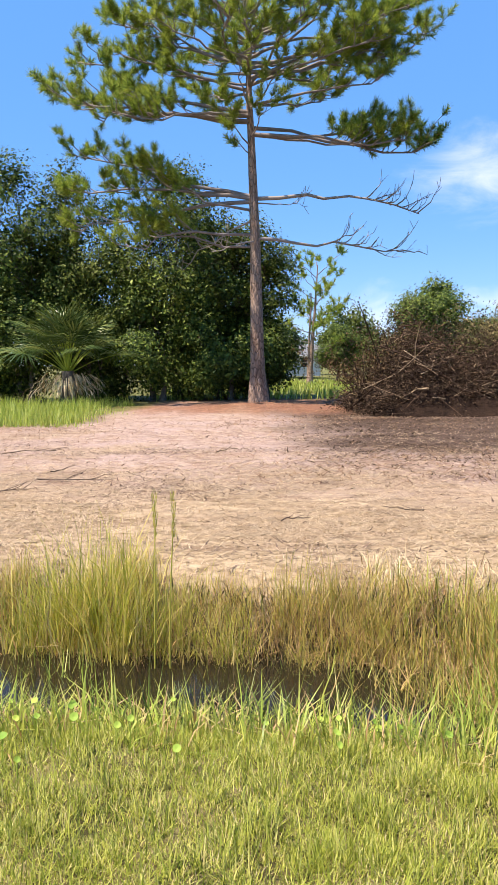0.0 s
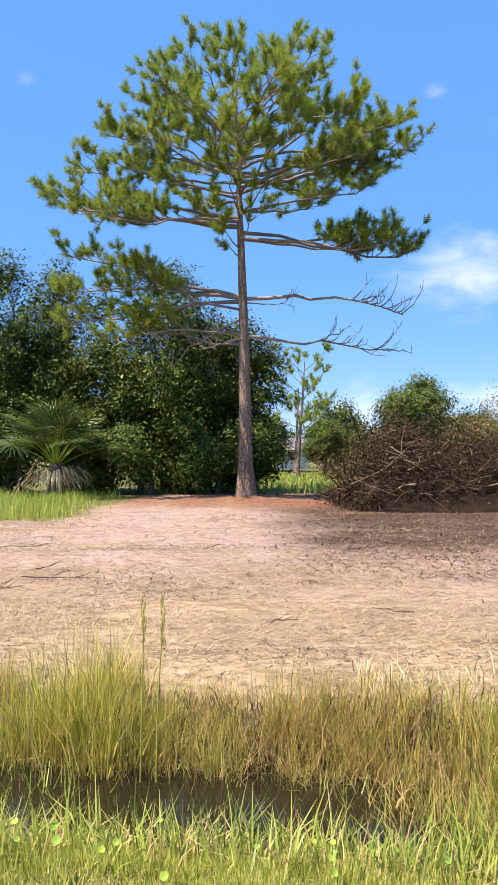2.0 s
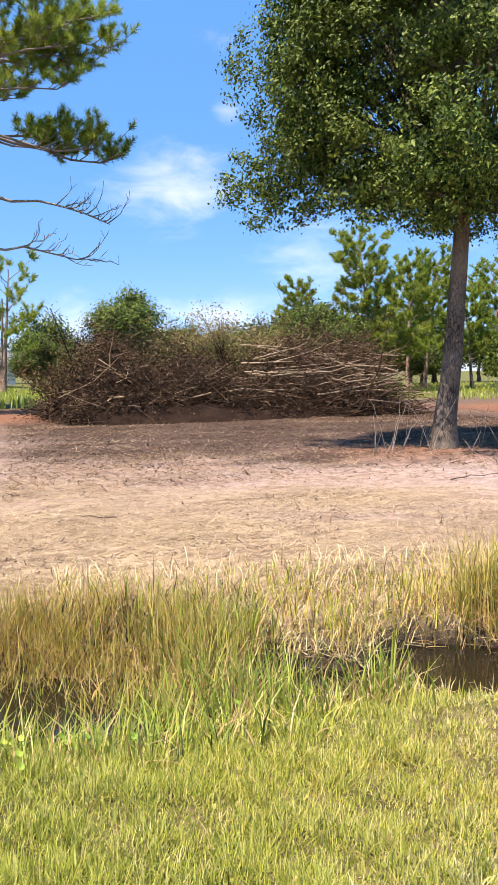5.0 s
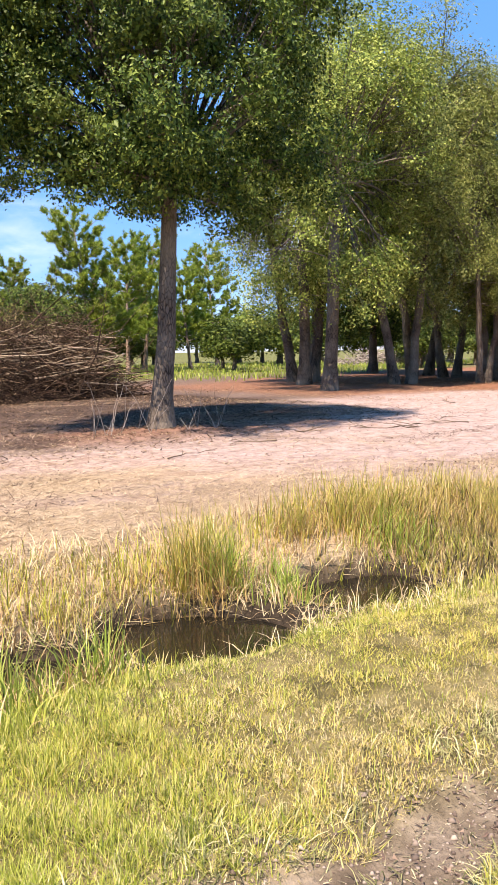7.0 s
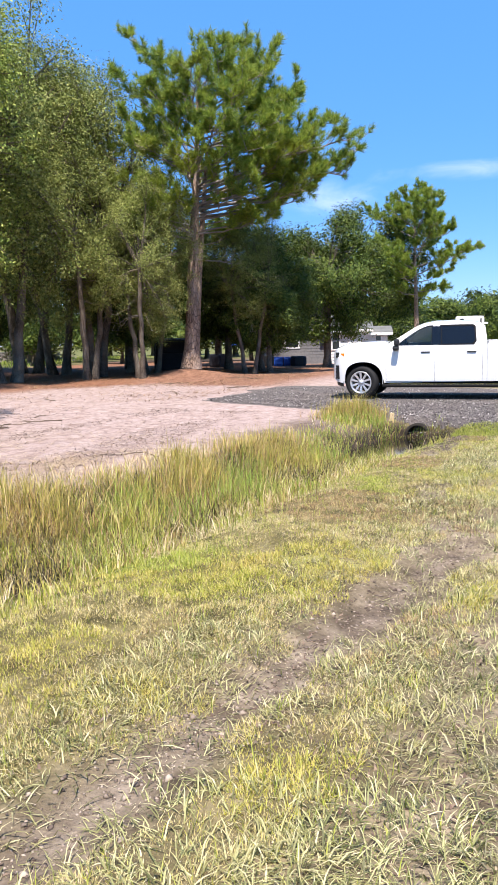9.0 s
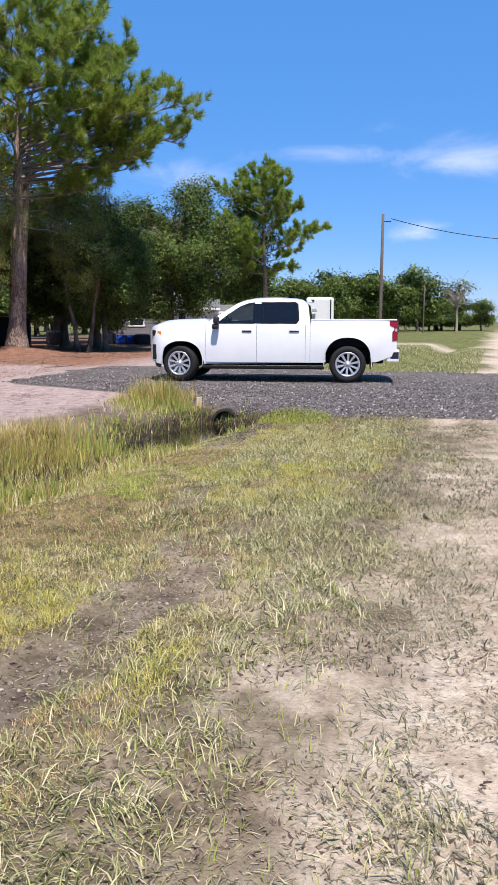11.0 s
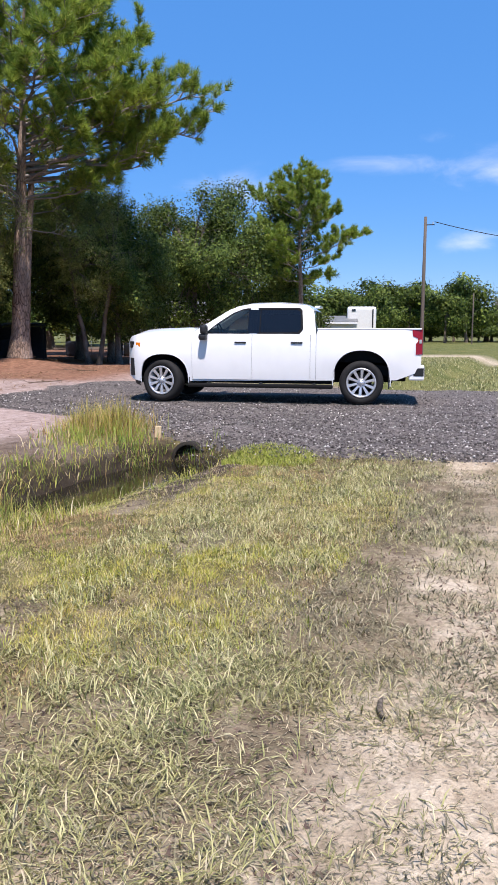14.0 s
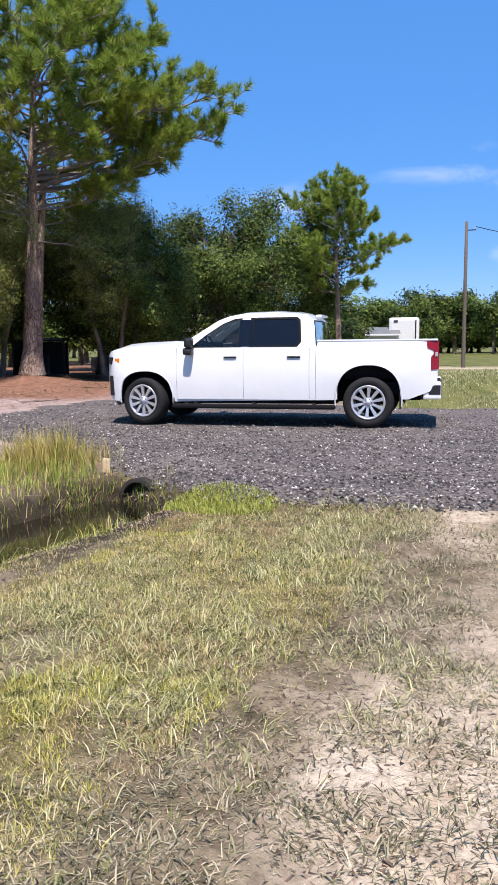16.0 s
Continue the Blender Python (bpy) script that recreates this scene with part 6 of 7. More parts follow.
# ---- the brush pile ----
def brush_pile():
    gen = np.random.default_rng(47)
    th = thing("brush_pile", "long heap of cut branches, brown leaves and dark soil", "brush pile")

    def top(x, y):
        u = (x - 3.7) / 11.5
        ridge = 1.72 * step(-0.06, 0.13, u) * step(1.05, 0.84, u) * (1 + 0.26 * np.sin(u * 9 + 1) + 0.2 * np.sin(u * 23))
        return ridge * np.clip(1 - ((y - 23.9 + 0.6 * np.sin(u * 5)) / 2.9) ** 2, 0, 1) ** 0.7

    xs, ys = np.arange(2.6, 15.9, 0.16), np.arange(20.4, 27.2, 0.16)
    X, Y = np.meshgrid(xs, ys, indexing="ij")
    Z = land(X, Y) - 0.06 + top(X, Y) * (0.46 + 0.2 * wavy(X, Y, 3, 91)) + 0.09 * wavy(X, Y, 8, 92) * step(0.05, 0.3, top(X, Y))
    i, j = np.meshgrid(np.arange(len(xs) - 1), np.arange(len(ys) - 1), indexing="ij")
    a = i * len(ys) + j
    F = np.stack([a, a + len(ys), a + len(ys) + 1, a + 1], -1).reshape(-1, 4)
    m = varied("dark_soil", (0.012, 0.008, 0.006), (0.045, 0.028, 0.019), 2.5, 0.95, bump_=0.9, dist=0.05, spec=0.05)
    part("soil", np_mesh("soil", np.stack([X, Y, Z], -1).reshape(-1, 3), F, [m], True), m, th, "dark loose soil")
    m_br = leafy("cut_branches", [(0.0, (0.018, 0.012, 0.008)), (0.6, (0.06, 0.038, 0.026)), (0.88, (0.17, 0.115, 0.075)), (1.0, (0.48, 0.37, 0.24))], 0.0, 0.9, 0.6, (0.10, 0.06, 0.04), 0.05)
    hp, C = Heap(), []
    for k in range(6800):
        x = gen.uniform(3.0, 15.0)
        y = 23.9 + gen.uniform(-2.75, 2.4)
        t = float(top(x, y))
        if t < 0.06:
            continue
        z = float(land(x, y)) + t * gen.uniform(0.25, 1.12) + 0.05
        east = step(10.0, 12.5, x)
        L = gen.gamma(3.0, 0.32) * (0.8 + 0.7 * east)
        az = gen.uniform(0, 6.28) if gen.random() > 0.65 * east else gen.choice([0.0, math.pi]) + gen.normal(0, 0.35)
        ln = limb_line((x - math.cos(az) * L / 2, y - math.sin(az) * L / 2, z), az, L, gen.normal(0.0, 0.35), gen.normal(0, 0.5), gen, 3, 0.06)
        ln[:, 2] = np.maximum(ln[:, 2], land(ln[:, 0], ln[:, 1]) + 0.02)
        hp.add(*tube(ln, gen.choice([0.008, 0.012, 0.018, 0.032], p=[0.45, 0.3, 0.18, 0.07]) * np.linspace(1, 0.4, 3), 3))
        if gen.random() < 0.5 and x < 13.5:
            C.append(ln[-1] + gen.normal(0, 0.1, 3))
    tagged(part("cut_branch", hp.mesh("cut_branch", [m_br]), m_br, th, "tangled cut branches"), kind="stuff")
    # long bleached poles lying over the far end
    pale = varied("bleached_wood", (0.30, 0.22, 0.14), (0.55, 0.43, 0.29), 4, 0.9, bump_=0.3)
    for k in range(46):
        x, y = gen.uniform(9.0, 14.2), gen.uniform(21.6, 23.6)
        L = gen.uniform(1.4, 3.6)
        az = gen.normal(0.1, 0.28) + (math.pi if gen.random() < 0.5 else 0)
        z = float(top(x, y)) * gen.uniform(0.7, 1.1) + 0.12
        ln = limb_line((x - math.cos(az) * L / 2, y - math.sin(az) * L / 2, z), az, L, gen.normal(0.04, 0.12), gen.normal(0, 0.15), gen, 6, 0.02)
        ln[:, 2] = np.maximum(ln[:, 2], 0.08)
        part("pole", np_mesh("pole", *tube(ln, gen.uniform(0.014, 0.03) * np.linspace(1, 0.4, 6), 5), [pale]), pale, th, "long pale cut stem")
    C = np.array(C)
    C[:, 2] = np.maximum(C[:, 2], 0.15)
    V, F = leaves(C, 30, 0.2, 0.075, gen, 0.2)
    V[:, 2] = np.maximum(V[:, 2], 0.02)
    part("dry_leaves", np_mesh("dry_leaves", V, F, [M_pile_leaf]), M_pile_leaf, th, "withered brown leaves")
    # scraps thrown on top
    for x0, y0, hh, mat, nm, lab in ((5.0, 24.0, 2.1, M_bush_leaf, "brown_bush", "uprooted bush with brown leaves"), (9.0, 24.4, 2.55, M_yellow_leaf, "yellow_bush", "uprooted bush with yellowing leaves"), (7.8, 25.0, 2.4, M_yellow_leaf, "yellow_bush", "uprooted bush with yellowing leaves"), (6.3, 24.8, 1.9, M_dark_leaf, "green_bush", "cut bush with dull green leaves"), (12.2, 25.2, 1.8, M_dark_leaf, "green_bush", "cut bush with greying leaves"), (10.6, 24.4, 2.2, M_yellow_leaf, "yellow_bush", "uprooted bush with yellowing leaves"), (3.6, 23.6, 1.2, M_bush_leaf, "brown_bush", "cut tops with brown leaves"), (13.9, 24.4, 1.55, M_bush_leaf, "brown_bush", "cut tops with brown leaves")):
        C = np.array([x0, y0, hh]) + gen.normal(0, 1, (130, 3)) * np.array([0.75, 0.6, 0.38])
        V, F = leaves(C, 26, 0.16, 0.085, gen, 0.3)
        part(nm, np_mesh(nm, V, F, [mat]), mat, th, lab)
        hb = Heap()
        for c in C[::4]:
            hb.add(*tube(np.array([(x0 + gen.normal(0, 0.2), y0, hh - 0.9), (np.array([x0, y0, hh - 0.5]) + c) / 2, c]), [0.02, 0.012, 0.006], 4))
        tagged(part("stem", hb.mesh("stem", [m_br]), m_br, th), kind="stuff")


brush_pile()


# ---- dead wood on the ground ----
def fallen():
    gen = np.random.default_rng(48)
    m_wood = varied("weathered_dead_wood", (0.06, 0.042, 0.03), (0.19, 0.14, 0.10), 7, 0.95, bump_=0.5)
    spots = [(-2.6, 9.5, 0.8, 10), (-3.0, 8.6, 0.7, 30), (-2.6, 10.2, 0.6, 80), (0.3, 6.9, 0.3, 30), (1.7, 7.4, 0.4, 170), (6.2, 8.2, 0.8, 20), (8.6, 8.6, 0.7, 140), (9.6, 9.2, 0.9, 10),
             (12.0, 8.4, 1.1, 160), (12.6, 8.8, 1.2, 190), (13.2, 8.1, 1.0, 140), (13.6, 9.0, 0.8, 20), (17.5, 11.2, 0.8, 60), (20.0, 9.0, 1.1, 30), (24.6, 8.6, 1.3, 170), (26.0, 11.5, 1.2, 175), (29.3, 9.8, 1.6, 100), (3.2, 15.2, 0.7, 40), (5.2, 13.6, 0.9, 170),
             (-0.5, 12.4, 0.5, 50), (2.5, 18.2, 0.8, 12), (7.6, 17.3, 0.8, 160), (11.2, 18.0, 1.2, 20), (4.9, 10.2, 0.5, 110), (-4.0, 12.6, 0.9, 20), (8.9, 3.9, 0.5, 40), (9.6, 4.4, 0.7, 150)]
    for x, y, L, az in spots:
        th = thing("fallen_branch", "dark broken branch lying on the bare soil", "branch", pose(x, y, float(land(x, y))), "fallen branches")
        hp = Heap()
        ln = limb_line((0, 0, 0.02), radians(az), L, 0.02, 0.05, gen, 6, 0.05)
        r = 0.005 + 0.006 * L
        ln[:, 2] = land(ln[:, 0] + x, ln[:, 1] + y) - land(x, y) + r * 0.6 + np.abs(gen.normal(0, 0.02, 6))
        hp.add(*tube(ln, r * np.linspace(1, 0.4, 6), 6))
        for q in range(3):
            p, _ = along(ln, gen.uniform(0.2, 0.9))
            hp.add(*tube(limb_line(p, radians(az) + gen.uniform(-1, 1), L * 0.4, gen.uniform(0, 0.3), 0, gen, 4, 0.06), r * np.linspace(0.6, 0.2, 4), 4))
        part("wood", hp.mesh("wood", [m_wood]), m_wood, th)
    # leafless whips about the oak's foot
    for k in range(16):
        a = gen.uniform(0, 6.28)
        x, y = OAK[0] + math.cos(a) * gen.uniform(0.4, 1.5), OAK[1] + math.sin(a) * gen.uniform(0.3, 0.8)
        th = thing("sapling", "thin leafless sprout beside the oak", "sapling", pose(x, y, float(land(x, y)) - 0.02), "sprouts")
        hp = Heap()
        for q in range(2):
            hp.add(*tube(limb_line((0, 0, 0), gen.uniform(0, 6.28), gen.uniform(0.15, 0.5), gen.uniform(1.5, 4), -1.5, gen, 6, 0.06), 0.006 * np.linspace(1, 0.4, 6), 4))
        part("stem", hp.mesh("stem", [M_dead]), M_dead, th)
    th = thing("stick", "short dark stick lying in the sandy grass", "stick", pose(8.49, -1.2, float(land(8.49, -1.2)), 0, 0, 10))
    part("wood", np_mesh("wood", *tube([(-0.08, 0, 0.016), (-0.02, 0.008, 0.024), (0.04, 0.0, 0.02), (0.08, -0.008, 0.014)], [0.009, 0.012, 0.011, 0.007], 7), [M_oak_bark], True), M_oak_bark, th)


fallen()

# ---- the pickup truck ----
M_black, n, l, b = material("black_plastic", 0.5, 0, 0.4)
b.inputs["Base Color"].default_value = (0.015, 0.015, 0.016, 1)
bump(n, l, b, noise_node(n, l, 200, 2), 0.15, 0.002)
M_well, n, l, b = material("wheel_well_liner", 0.9, 0, 0.2)
b.inputs["Base Color"].default_value = (0.008, 0.008, 0.008, 1)
n, l, b = M_white_paint.node_tree.nodes, M_white_paint.node_tree.links, M_white_paint.node_tree.nodes["Principled BSDF"]
l.new(ramp(n, l, noise_node(n, l, 2.5, 4), [(0.3, (0.73, 0.73, 0.715)), (0.7, (0.78, 0.78, 0.765))]), b.inputs["Base Color"])
b.inputs["Coat Weight"].default_value, b.inputs["Coat Roughness"].default_value = 0.6, 0.05
M_tyre = varied("tyre_rubber", (0.008, 0.008, 0.008), (0.02, 0.019, 0.018), 14, 0.8, bump_=0.3, dist=0.004)
M_alloy = varied("alloy", (0.55, 0.56, 0.57), (0.66, 0.66, 0.67), 12, 0.3, 0.6, bump_=0.05, dist=0.001)
M_disc = varied("brake_iron", (0.05, 0.05, 0.05), (0.12, 0.11, 0.10), 10, 0.6, 0.6)
M_chrome = varied("chrome", (0.75, 0.75, 0.76), (0.82, 0.82, 0.83), 10, 0.12, 1.0, bump_=0.0)


def plain(name, col, rough, metal=0.0, coat=0.0):
    m, n, l, b = material(name, rough, metal, 0.5)
    f = noise_node(n, l, 8, 3)
    l.new(ramp(n, l, f, [(0.3, tuple(0.88 * v for v in col)), (0.7, col)]), b.inputs["Base Color"])
    b.inputs["Coat Weight"].default_value = coat
    return m


def glass(name, tint, through_):
    m, n, l, b = material(name, 0.02, 0, 0.5)
    b.inputs["Base Color"].default_value = (*tint, 1)
    b.inputs["Transmission Weight"].default_value, b.inputs["IOR"].default_value = through_, 1.1
    b.inputs["Coat Weight"].default_value, b.inputs["Coat Roughness"].default_value = 1.0, 0.02
    return m


M_glass = glass("window_glass", (0.07, 0.10, 0.095), 0.95)
M_tint = glass("tinted_glass", (0.008, 0.009, 0.011), 0.35)
M_red = plain("tail_lens", (0.24, 0.003, 0.007), 0.25, 0, 0.15)
M_amber = plain("amber_lens", (0.8, 0.22, 0.01), 0.15, 0, 1.0)
M_lamp = plain("lamp_lens", (0.5, 0.52, 0.53), 0.08, 0.3, 1.0)
M_dark_lamp = plain("smoked_lens", (0.03, 0.032, 0.035), 0.08, 0.2, 1.0)
M_seat = plain("seat_fabric", (0.05, 0.05, 0.052), 0.8)


def lathe(rows, seg=36):
    """A ring turned about the y axis from (radius, y) rows."""
    R = np.array(rows)
    a = np.linspace(0, 2 * np.pi, seg, endpoint=False)
    V = np.stack([R[:, None, 0] * np.cos(a), np.repeat(R[:, None, 1], seg, 1), R[:, None, 0] * np.sin(a)], -1).reshape(-1, 3)
    i, j = np.meshgrid(np.arange(len(R) - 1), np.arange(seg), indexing="ij")
    p, q = i * seg + j, i * seg + (j + 1) % seg
    return V, np.stack([p, q, q + seg, p + seg], -1).reshape(-1, 4)


def inside(px, pz, poly):
    hit = np.zeros(np.shape(px), bool)
    for (x0, z0), (x1, z1) in zip(poly, poly[1:] + poly[:1]):
        hit ^= ((z0 > pz) != (z1 > pz)) & (px < (x1 - x0) * (pz - z0) / (z1 - z0 + 1e-12) + x0)
    return hit


def pickup():
    rot = math.degrees(math.atan2(3.70, -0.27))
    th = thing("pickup_truck", "white crew-cab pickup truck with alloy wheels parked on the gravel", "pickup truck", pose(20.52, 2.0, 0.035, 0, 0, rot))
    th.scale = (0.982, 0.982, 0.982)
    WB, AR = 1.872, 0.475

    def zlo(x):
        z = np.interp(x, [-2.95, -2.5, 2.35, 2.62, 2.8], [0.62, 0.46, 0.38, 0.42, 0.50])
        for c, rr, tall in ((WB, AR, 0.98), (-WB, 0.515, 1.08)):
            u = np.abs(x - c)
            z = np.where(u < rr, np.maximum(z, 0.44 + rr * np.clip(1 - (u / rr) ** 2.5, 0, None) ** 0.45 * tall), z)
        return z

    def zhi(x):
        return np.interp(x, [-2.97, -1.05, -1.04, 1.3, 1.42, 2.0, 2.45, 2.66, 2.76, 2.8], [1.375, 1.375, 1.29, 1.29, 1.335, 1.315, 1.275, 1.235, 1.17, 1.10])

    def half(x, z):
        w = 1.01 - 0.035 * ((z - 0.86) / 0.5) ** 2 - 0.02 * np.clip(z - 1.1, 0, 1)
        w = w + 0.02 * np.exp(-((np.abs(np.abs(x) - WB) / 0.62) ** 4)) * np.exp(-((z - 0.86) / 0.22) ** 2)
        return w - 0.24 * np.clip((x - 2.25) / 0.55, 0, 1) ** 3.0 - 0.04 * np.clip((-2.6 - x) / 0.4, 0, 1) ** 2

    def side_panel(x0, x1, name, mat, sgn, inset=0.0, zl=None, zh=None, nx=None):
        nx = nx or max(4, int((x1 - x0) / 0.03))
        xs, vs = np.linspace(x0, x1, nx), np.linspace(0, 1, 13)
        lo = zlo(xs) if zl is None else np.maximum(zlo(xs), zl)
        hi = zhi(xs) if zh is None else np.full_like(xs, zh)
        Z = lo[:, None] + (hi - lo)[:, None] * vs[None]
        X = np.repeat(xs[:, None], 13, 1)
        Y = sgn * (half(X, Z) + inset)
        V1 = np.stack([X, Y, Z], -1)
        V2 = np.stack([X, Y - sgn * 0.03, Z], -1)
        V = np.concatenate([V1.reshape(-1, 3), V2.reshape(-1, 3)])
        N = nx * 13
        i, j = np.meshgrid(np.arange(nx - 1), np.arange(12), indexing="ij")
        a = (i * 13 + j).ravel()
        F = [np.stack([a, a + 13, a + 14, a + 1], -1)]
        i = np.arange(nx - 1)
        for col in (0, 12):
            e = i * 13 + col
            F.append(np.stack([e, e + 13, e + 13 + N, e + N], -1))
        j = np.arange(12)
        for row in (0, nx - 1):
            e = row * 13 + j
            F.append(np.stack([e, e + 1, e + 1 + N, e + N], -1))
        me = np_mesh(name, V, np.concatenate(F), [mat], False)
        bm = bmesh.new()
        bm.from_mesh(me)
        bmesh.ops.recalc_face_normals(bm, faces=bm.faces)
        for fc in bm.faces:
            fc.smooth = True
        for e in bm.edges:
            e.smooth = len(e.link_faces) == 2 and e.calc_face_angle(0) < 0.6
        bm.to_mesh(me)
        bm.free()
        return part(name, me, mat, th)

    gap = 0.003
    for sgn in (1, -1):
        side_panel(1.31 + gap, 2.8, "front_fender", M_white_paint, sgn)
        fd = side_panel(0.16 + gap, 1.31 - gap, "front_door", M_white_paint, sgn, 0.002, 0.44)
        rd = side_panel(-0.93 + gap, 0.16 - gap, "rear_door", M_white_paint, sgn, 0.002, 0.44)
        side_panel(-1.034, -0.93 - gap, "cab_corner", M_white_paint, sgn)
        side_panel(-2.97, -1.04, "bed_side", M_white_paint, sgn)
        side_panel(-1.38, 1.38, "sill", M_white_paint, sgn, -0.012, None, 0.45)
        for door, x in ((fd, 0.38), (rd, -0.68)):
            y = sgn * (float(half(np.array(x), np.array(1.11))) + 0.012)
            part("handle", box((0.22, 0.03, 0.03), (x, y, 1.13), 0.0145), M_black, door, "dark door handle")
        part("running_board", box((2.75, 0.13, 0.075), (0.02, sgn * 0.985, 0.325), 0.03), M_well, th, "black running board")
        for x in (1.0, 0.0, -1.0):
            part("bracket", box((0.05, 0.16, 0.1), (x, sgn * 0.90, 0.34), 0.01), M_black, th)
        mr = part("mirror", box((0.13, 0.20, 0.17), (1.05, sgn * 1.12, 1.37), 0.05), M_black, th, "black door mirror")
        part("lower_mirror", box((0.15, 0.18, 0.12), (1.07, sgn * 1.11, 1.23), 0.045), M_black, mr)
        part("mirror_arm", box((0.09, 0.14, 0.06), (1.05, sgn * 1.01, 1.29), 0.02), M_black, mr)
        for cx in (WB, -WB):
            hp = Heap()
            a = np.linspace(-0.12, np.pi + 0.12, 26)
            aw, ah = (0.487, 0.47) if cx > 0 else (0.527, 0.562)
            P = np.stack([cx + aw * np.sign(np.cos(a)) * np.abs(np.cos(a)) ** 0.85, np.full_like(a, 0), 0.44 + ah * np.sign(np.sin(a)) * np.abs(np.sin(a)) ** 0.85], -1)
            P[:, 1] = sgn * (half(P[:, 0], P[:, 2]) - 0.005)
            hp.add(*tube(P, np.full(26, 0.012), 6))
            part("arch_trim", hp.mesh("arch_trim", [M_white_paint], True), M_white_paint, th)
            # lined wheel well
            V, F = lathe([(0.0, 0.42), (0.50, 0.42), (0.50, 0.985)] if cx > 0 else [(0.0, 0.42), (0.565, 0.42), (0.565, 0.985)], 40)
            V[:, 1] *= sgn
            V = V + np.array([cx, 0, 0.46])
            F = F[V[F].mean(1)[:, 2] > 0.40]
            part("wheel_well", np_mesh("wheel_well", V, F, [M_well]), M_well, th, "black wheel well")
            part("mud_flap", box((0.025, 0.22, 0.30), (cx - 0.50, sgn * 0.88, 0.45), 0.008), M_black, th)
    # hood, cowl, nose
    xs, vs = np.linspace(1.25, 2.8, 30), np.linspace(-1, 1, 21)
    hi = zhi(xs)
    Y = vs[None] * (half(xs, hi)[:, None] - 0.015)
    Z = hi[:, None] + 0.075 * (1 - np.abs(vs[None]) ** 3) * np.clip((2.8 - xs[:, None]) / 0.5, 0, 1) + 0.012 * np.exp(-((np.abs(vs[None]) - 0.55) / 0.1) ** 2)
    X = xs[:, None] + 0.06 * (1 - vs[None] ** 2) * np.clip((xs[:, None] - 2.3) / 0.4, 0, 1)
    i, j = np.meshgrid(np.arange(29), np.arange(20), indexing="ij")
    a = (i * 21 + j).ravel()
    part("hood", np_mesh("hood", np.stack([X, Y, Z], -1).reshape(-1, 3), np.stack([a, a + 21, a + 22, a + 1], -1), [M_white_paint], True), M_white_paint, th)
    part("grille", box((0.10, 1.25, 0.42), (2.80, 0, 0.88), 0.04), M_black, th, "black grille")
    for k in range(4):
        part("grille_bar", box((0.03, 1.2, 0.03), (2.86, 0, 0.74 + 0.095 * k), 0.01), M_chrome, th)
    part("nose", box((0.9, 1.5, 0.66), (2.30, 0, 0.80), 0.05), M_well, th)
    # front bumper bends round the corners
    for name, z0, z1, out, mat in (("front_bumper", 0.46, 0.72, 0.05, M_white_paint), ("lower_valance", 0.30, 0.46, 0.02, M_black)):
        vs = np.linspace(-1, 1, 31)
        y = vs * 0.985
        x = 2.76 + out - 0.40 * np.abs(vs) ** 3.2
        rows = []
        for dx, z in ((-0.06, z0), (0, z0 + 0.02), (0.02, (z0 + z1) / 2), (0.0, z1 - 0.02), (-0.10, z1)):
            rows.append(np.stack([x + dx, y * (1 + 0.2 * dx), np.full_like(y, z)], -1))
        V = np.stack(rows, 0).reshape(-1, 3)
        i, j = np.meshgrid(np.arange(4), np.arange(30), indexing="ij")
        a = (i * 31 + j).ravel()
        bp_ = part(name, np_mesh(name, V, np.stack([a, a + 1, a + 32, a + 31], -1), [mat], True), mat, th)
    for sgn in (1, -1):
        hl = part("headlight", box((0.34, 0.08, 0.135), (2.53, sgn * 0.925, 1.08), 0.025, Matrix.Rotation(sgn * -0.24, 4, "Z")), M_dark_lamp, th, "dark slim headlight")
        part("side_marker", box((0.14, 0.03, 0.085), (2.43, sgn * 0.985, 1.08), 0.012, Matrix.Rotation(sgn * -0.22, 4, "Z")), M_amber, hl, "amber side marker lamp")
        part("fog_trim", box((0.16, 0.05, 0.34), (2.62, sgn * 0.92, 0.66), 0.02, Matrix.Rotation(sgn * -0.5, 4, "Z")), M_black, th, "black bumper vent")
        outline = [(-2.79, 1.365), (-2.985, 1.375), (-2.99, 0.93), (-2.865, 0.925), (-2.86, 1.12), (-2.905, 1.17), (-2.90, 1.22), (-2.80, 1.26)]
        bm = bmesh.new()
        loops = [[bm.verts.new((x, sgn * (float(half(np.array(x), np.array(z))) + dy), z)) for x, z in outline] for dy in (-0.06, 0.012)]
        bm.faces.new(loops[0])
        bm.faces.new(loops[1])
        for q in range(8):
            bm.faces.new((loops[0][q], loops[0][(q + 1) % 8], loops[1][(q + 1) % 8], loops[1][q]))
        bmesh.ops.recalc_face_normals(bm, faces=bm.faces)
        tl = part("taillight", bm, M_red, th, "red tail light")
        part("lens", box((0.05, 0.02, 0.07), (-2.95, sgn * 0.972, 1.16), 0.008), M_lamp, tl, "clear reversing lens")
    # greenhouse: side skins with window openings, roof, screens
    def zroof(x):
        return np.interp(x, [-1.03, -0.98, -0.85, -0.3, 0.2, 0.45, 0.62, 1.32], [1.30, 1.72, 1.815, 1.855, 1.845, 1.80, 1.735, 1.30])

    def yside(z):
        return 0.972 - 0.215 * (z - 1.28) / 0.55 - 0.03 * np.clip(z - 1.74, 0, 1) * 8

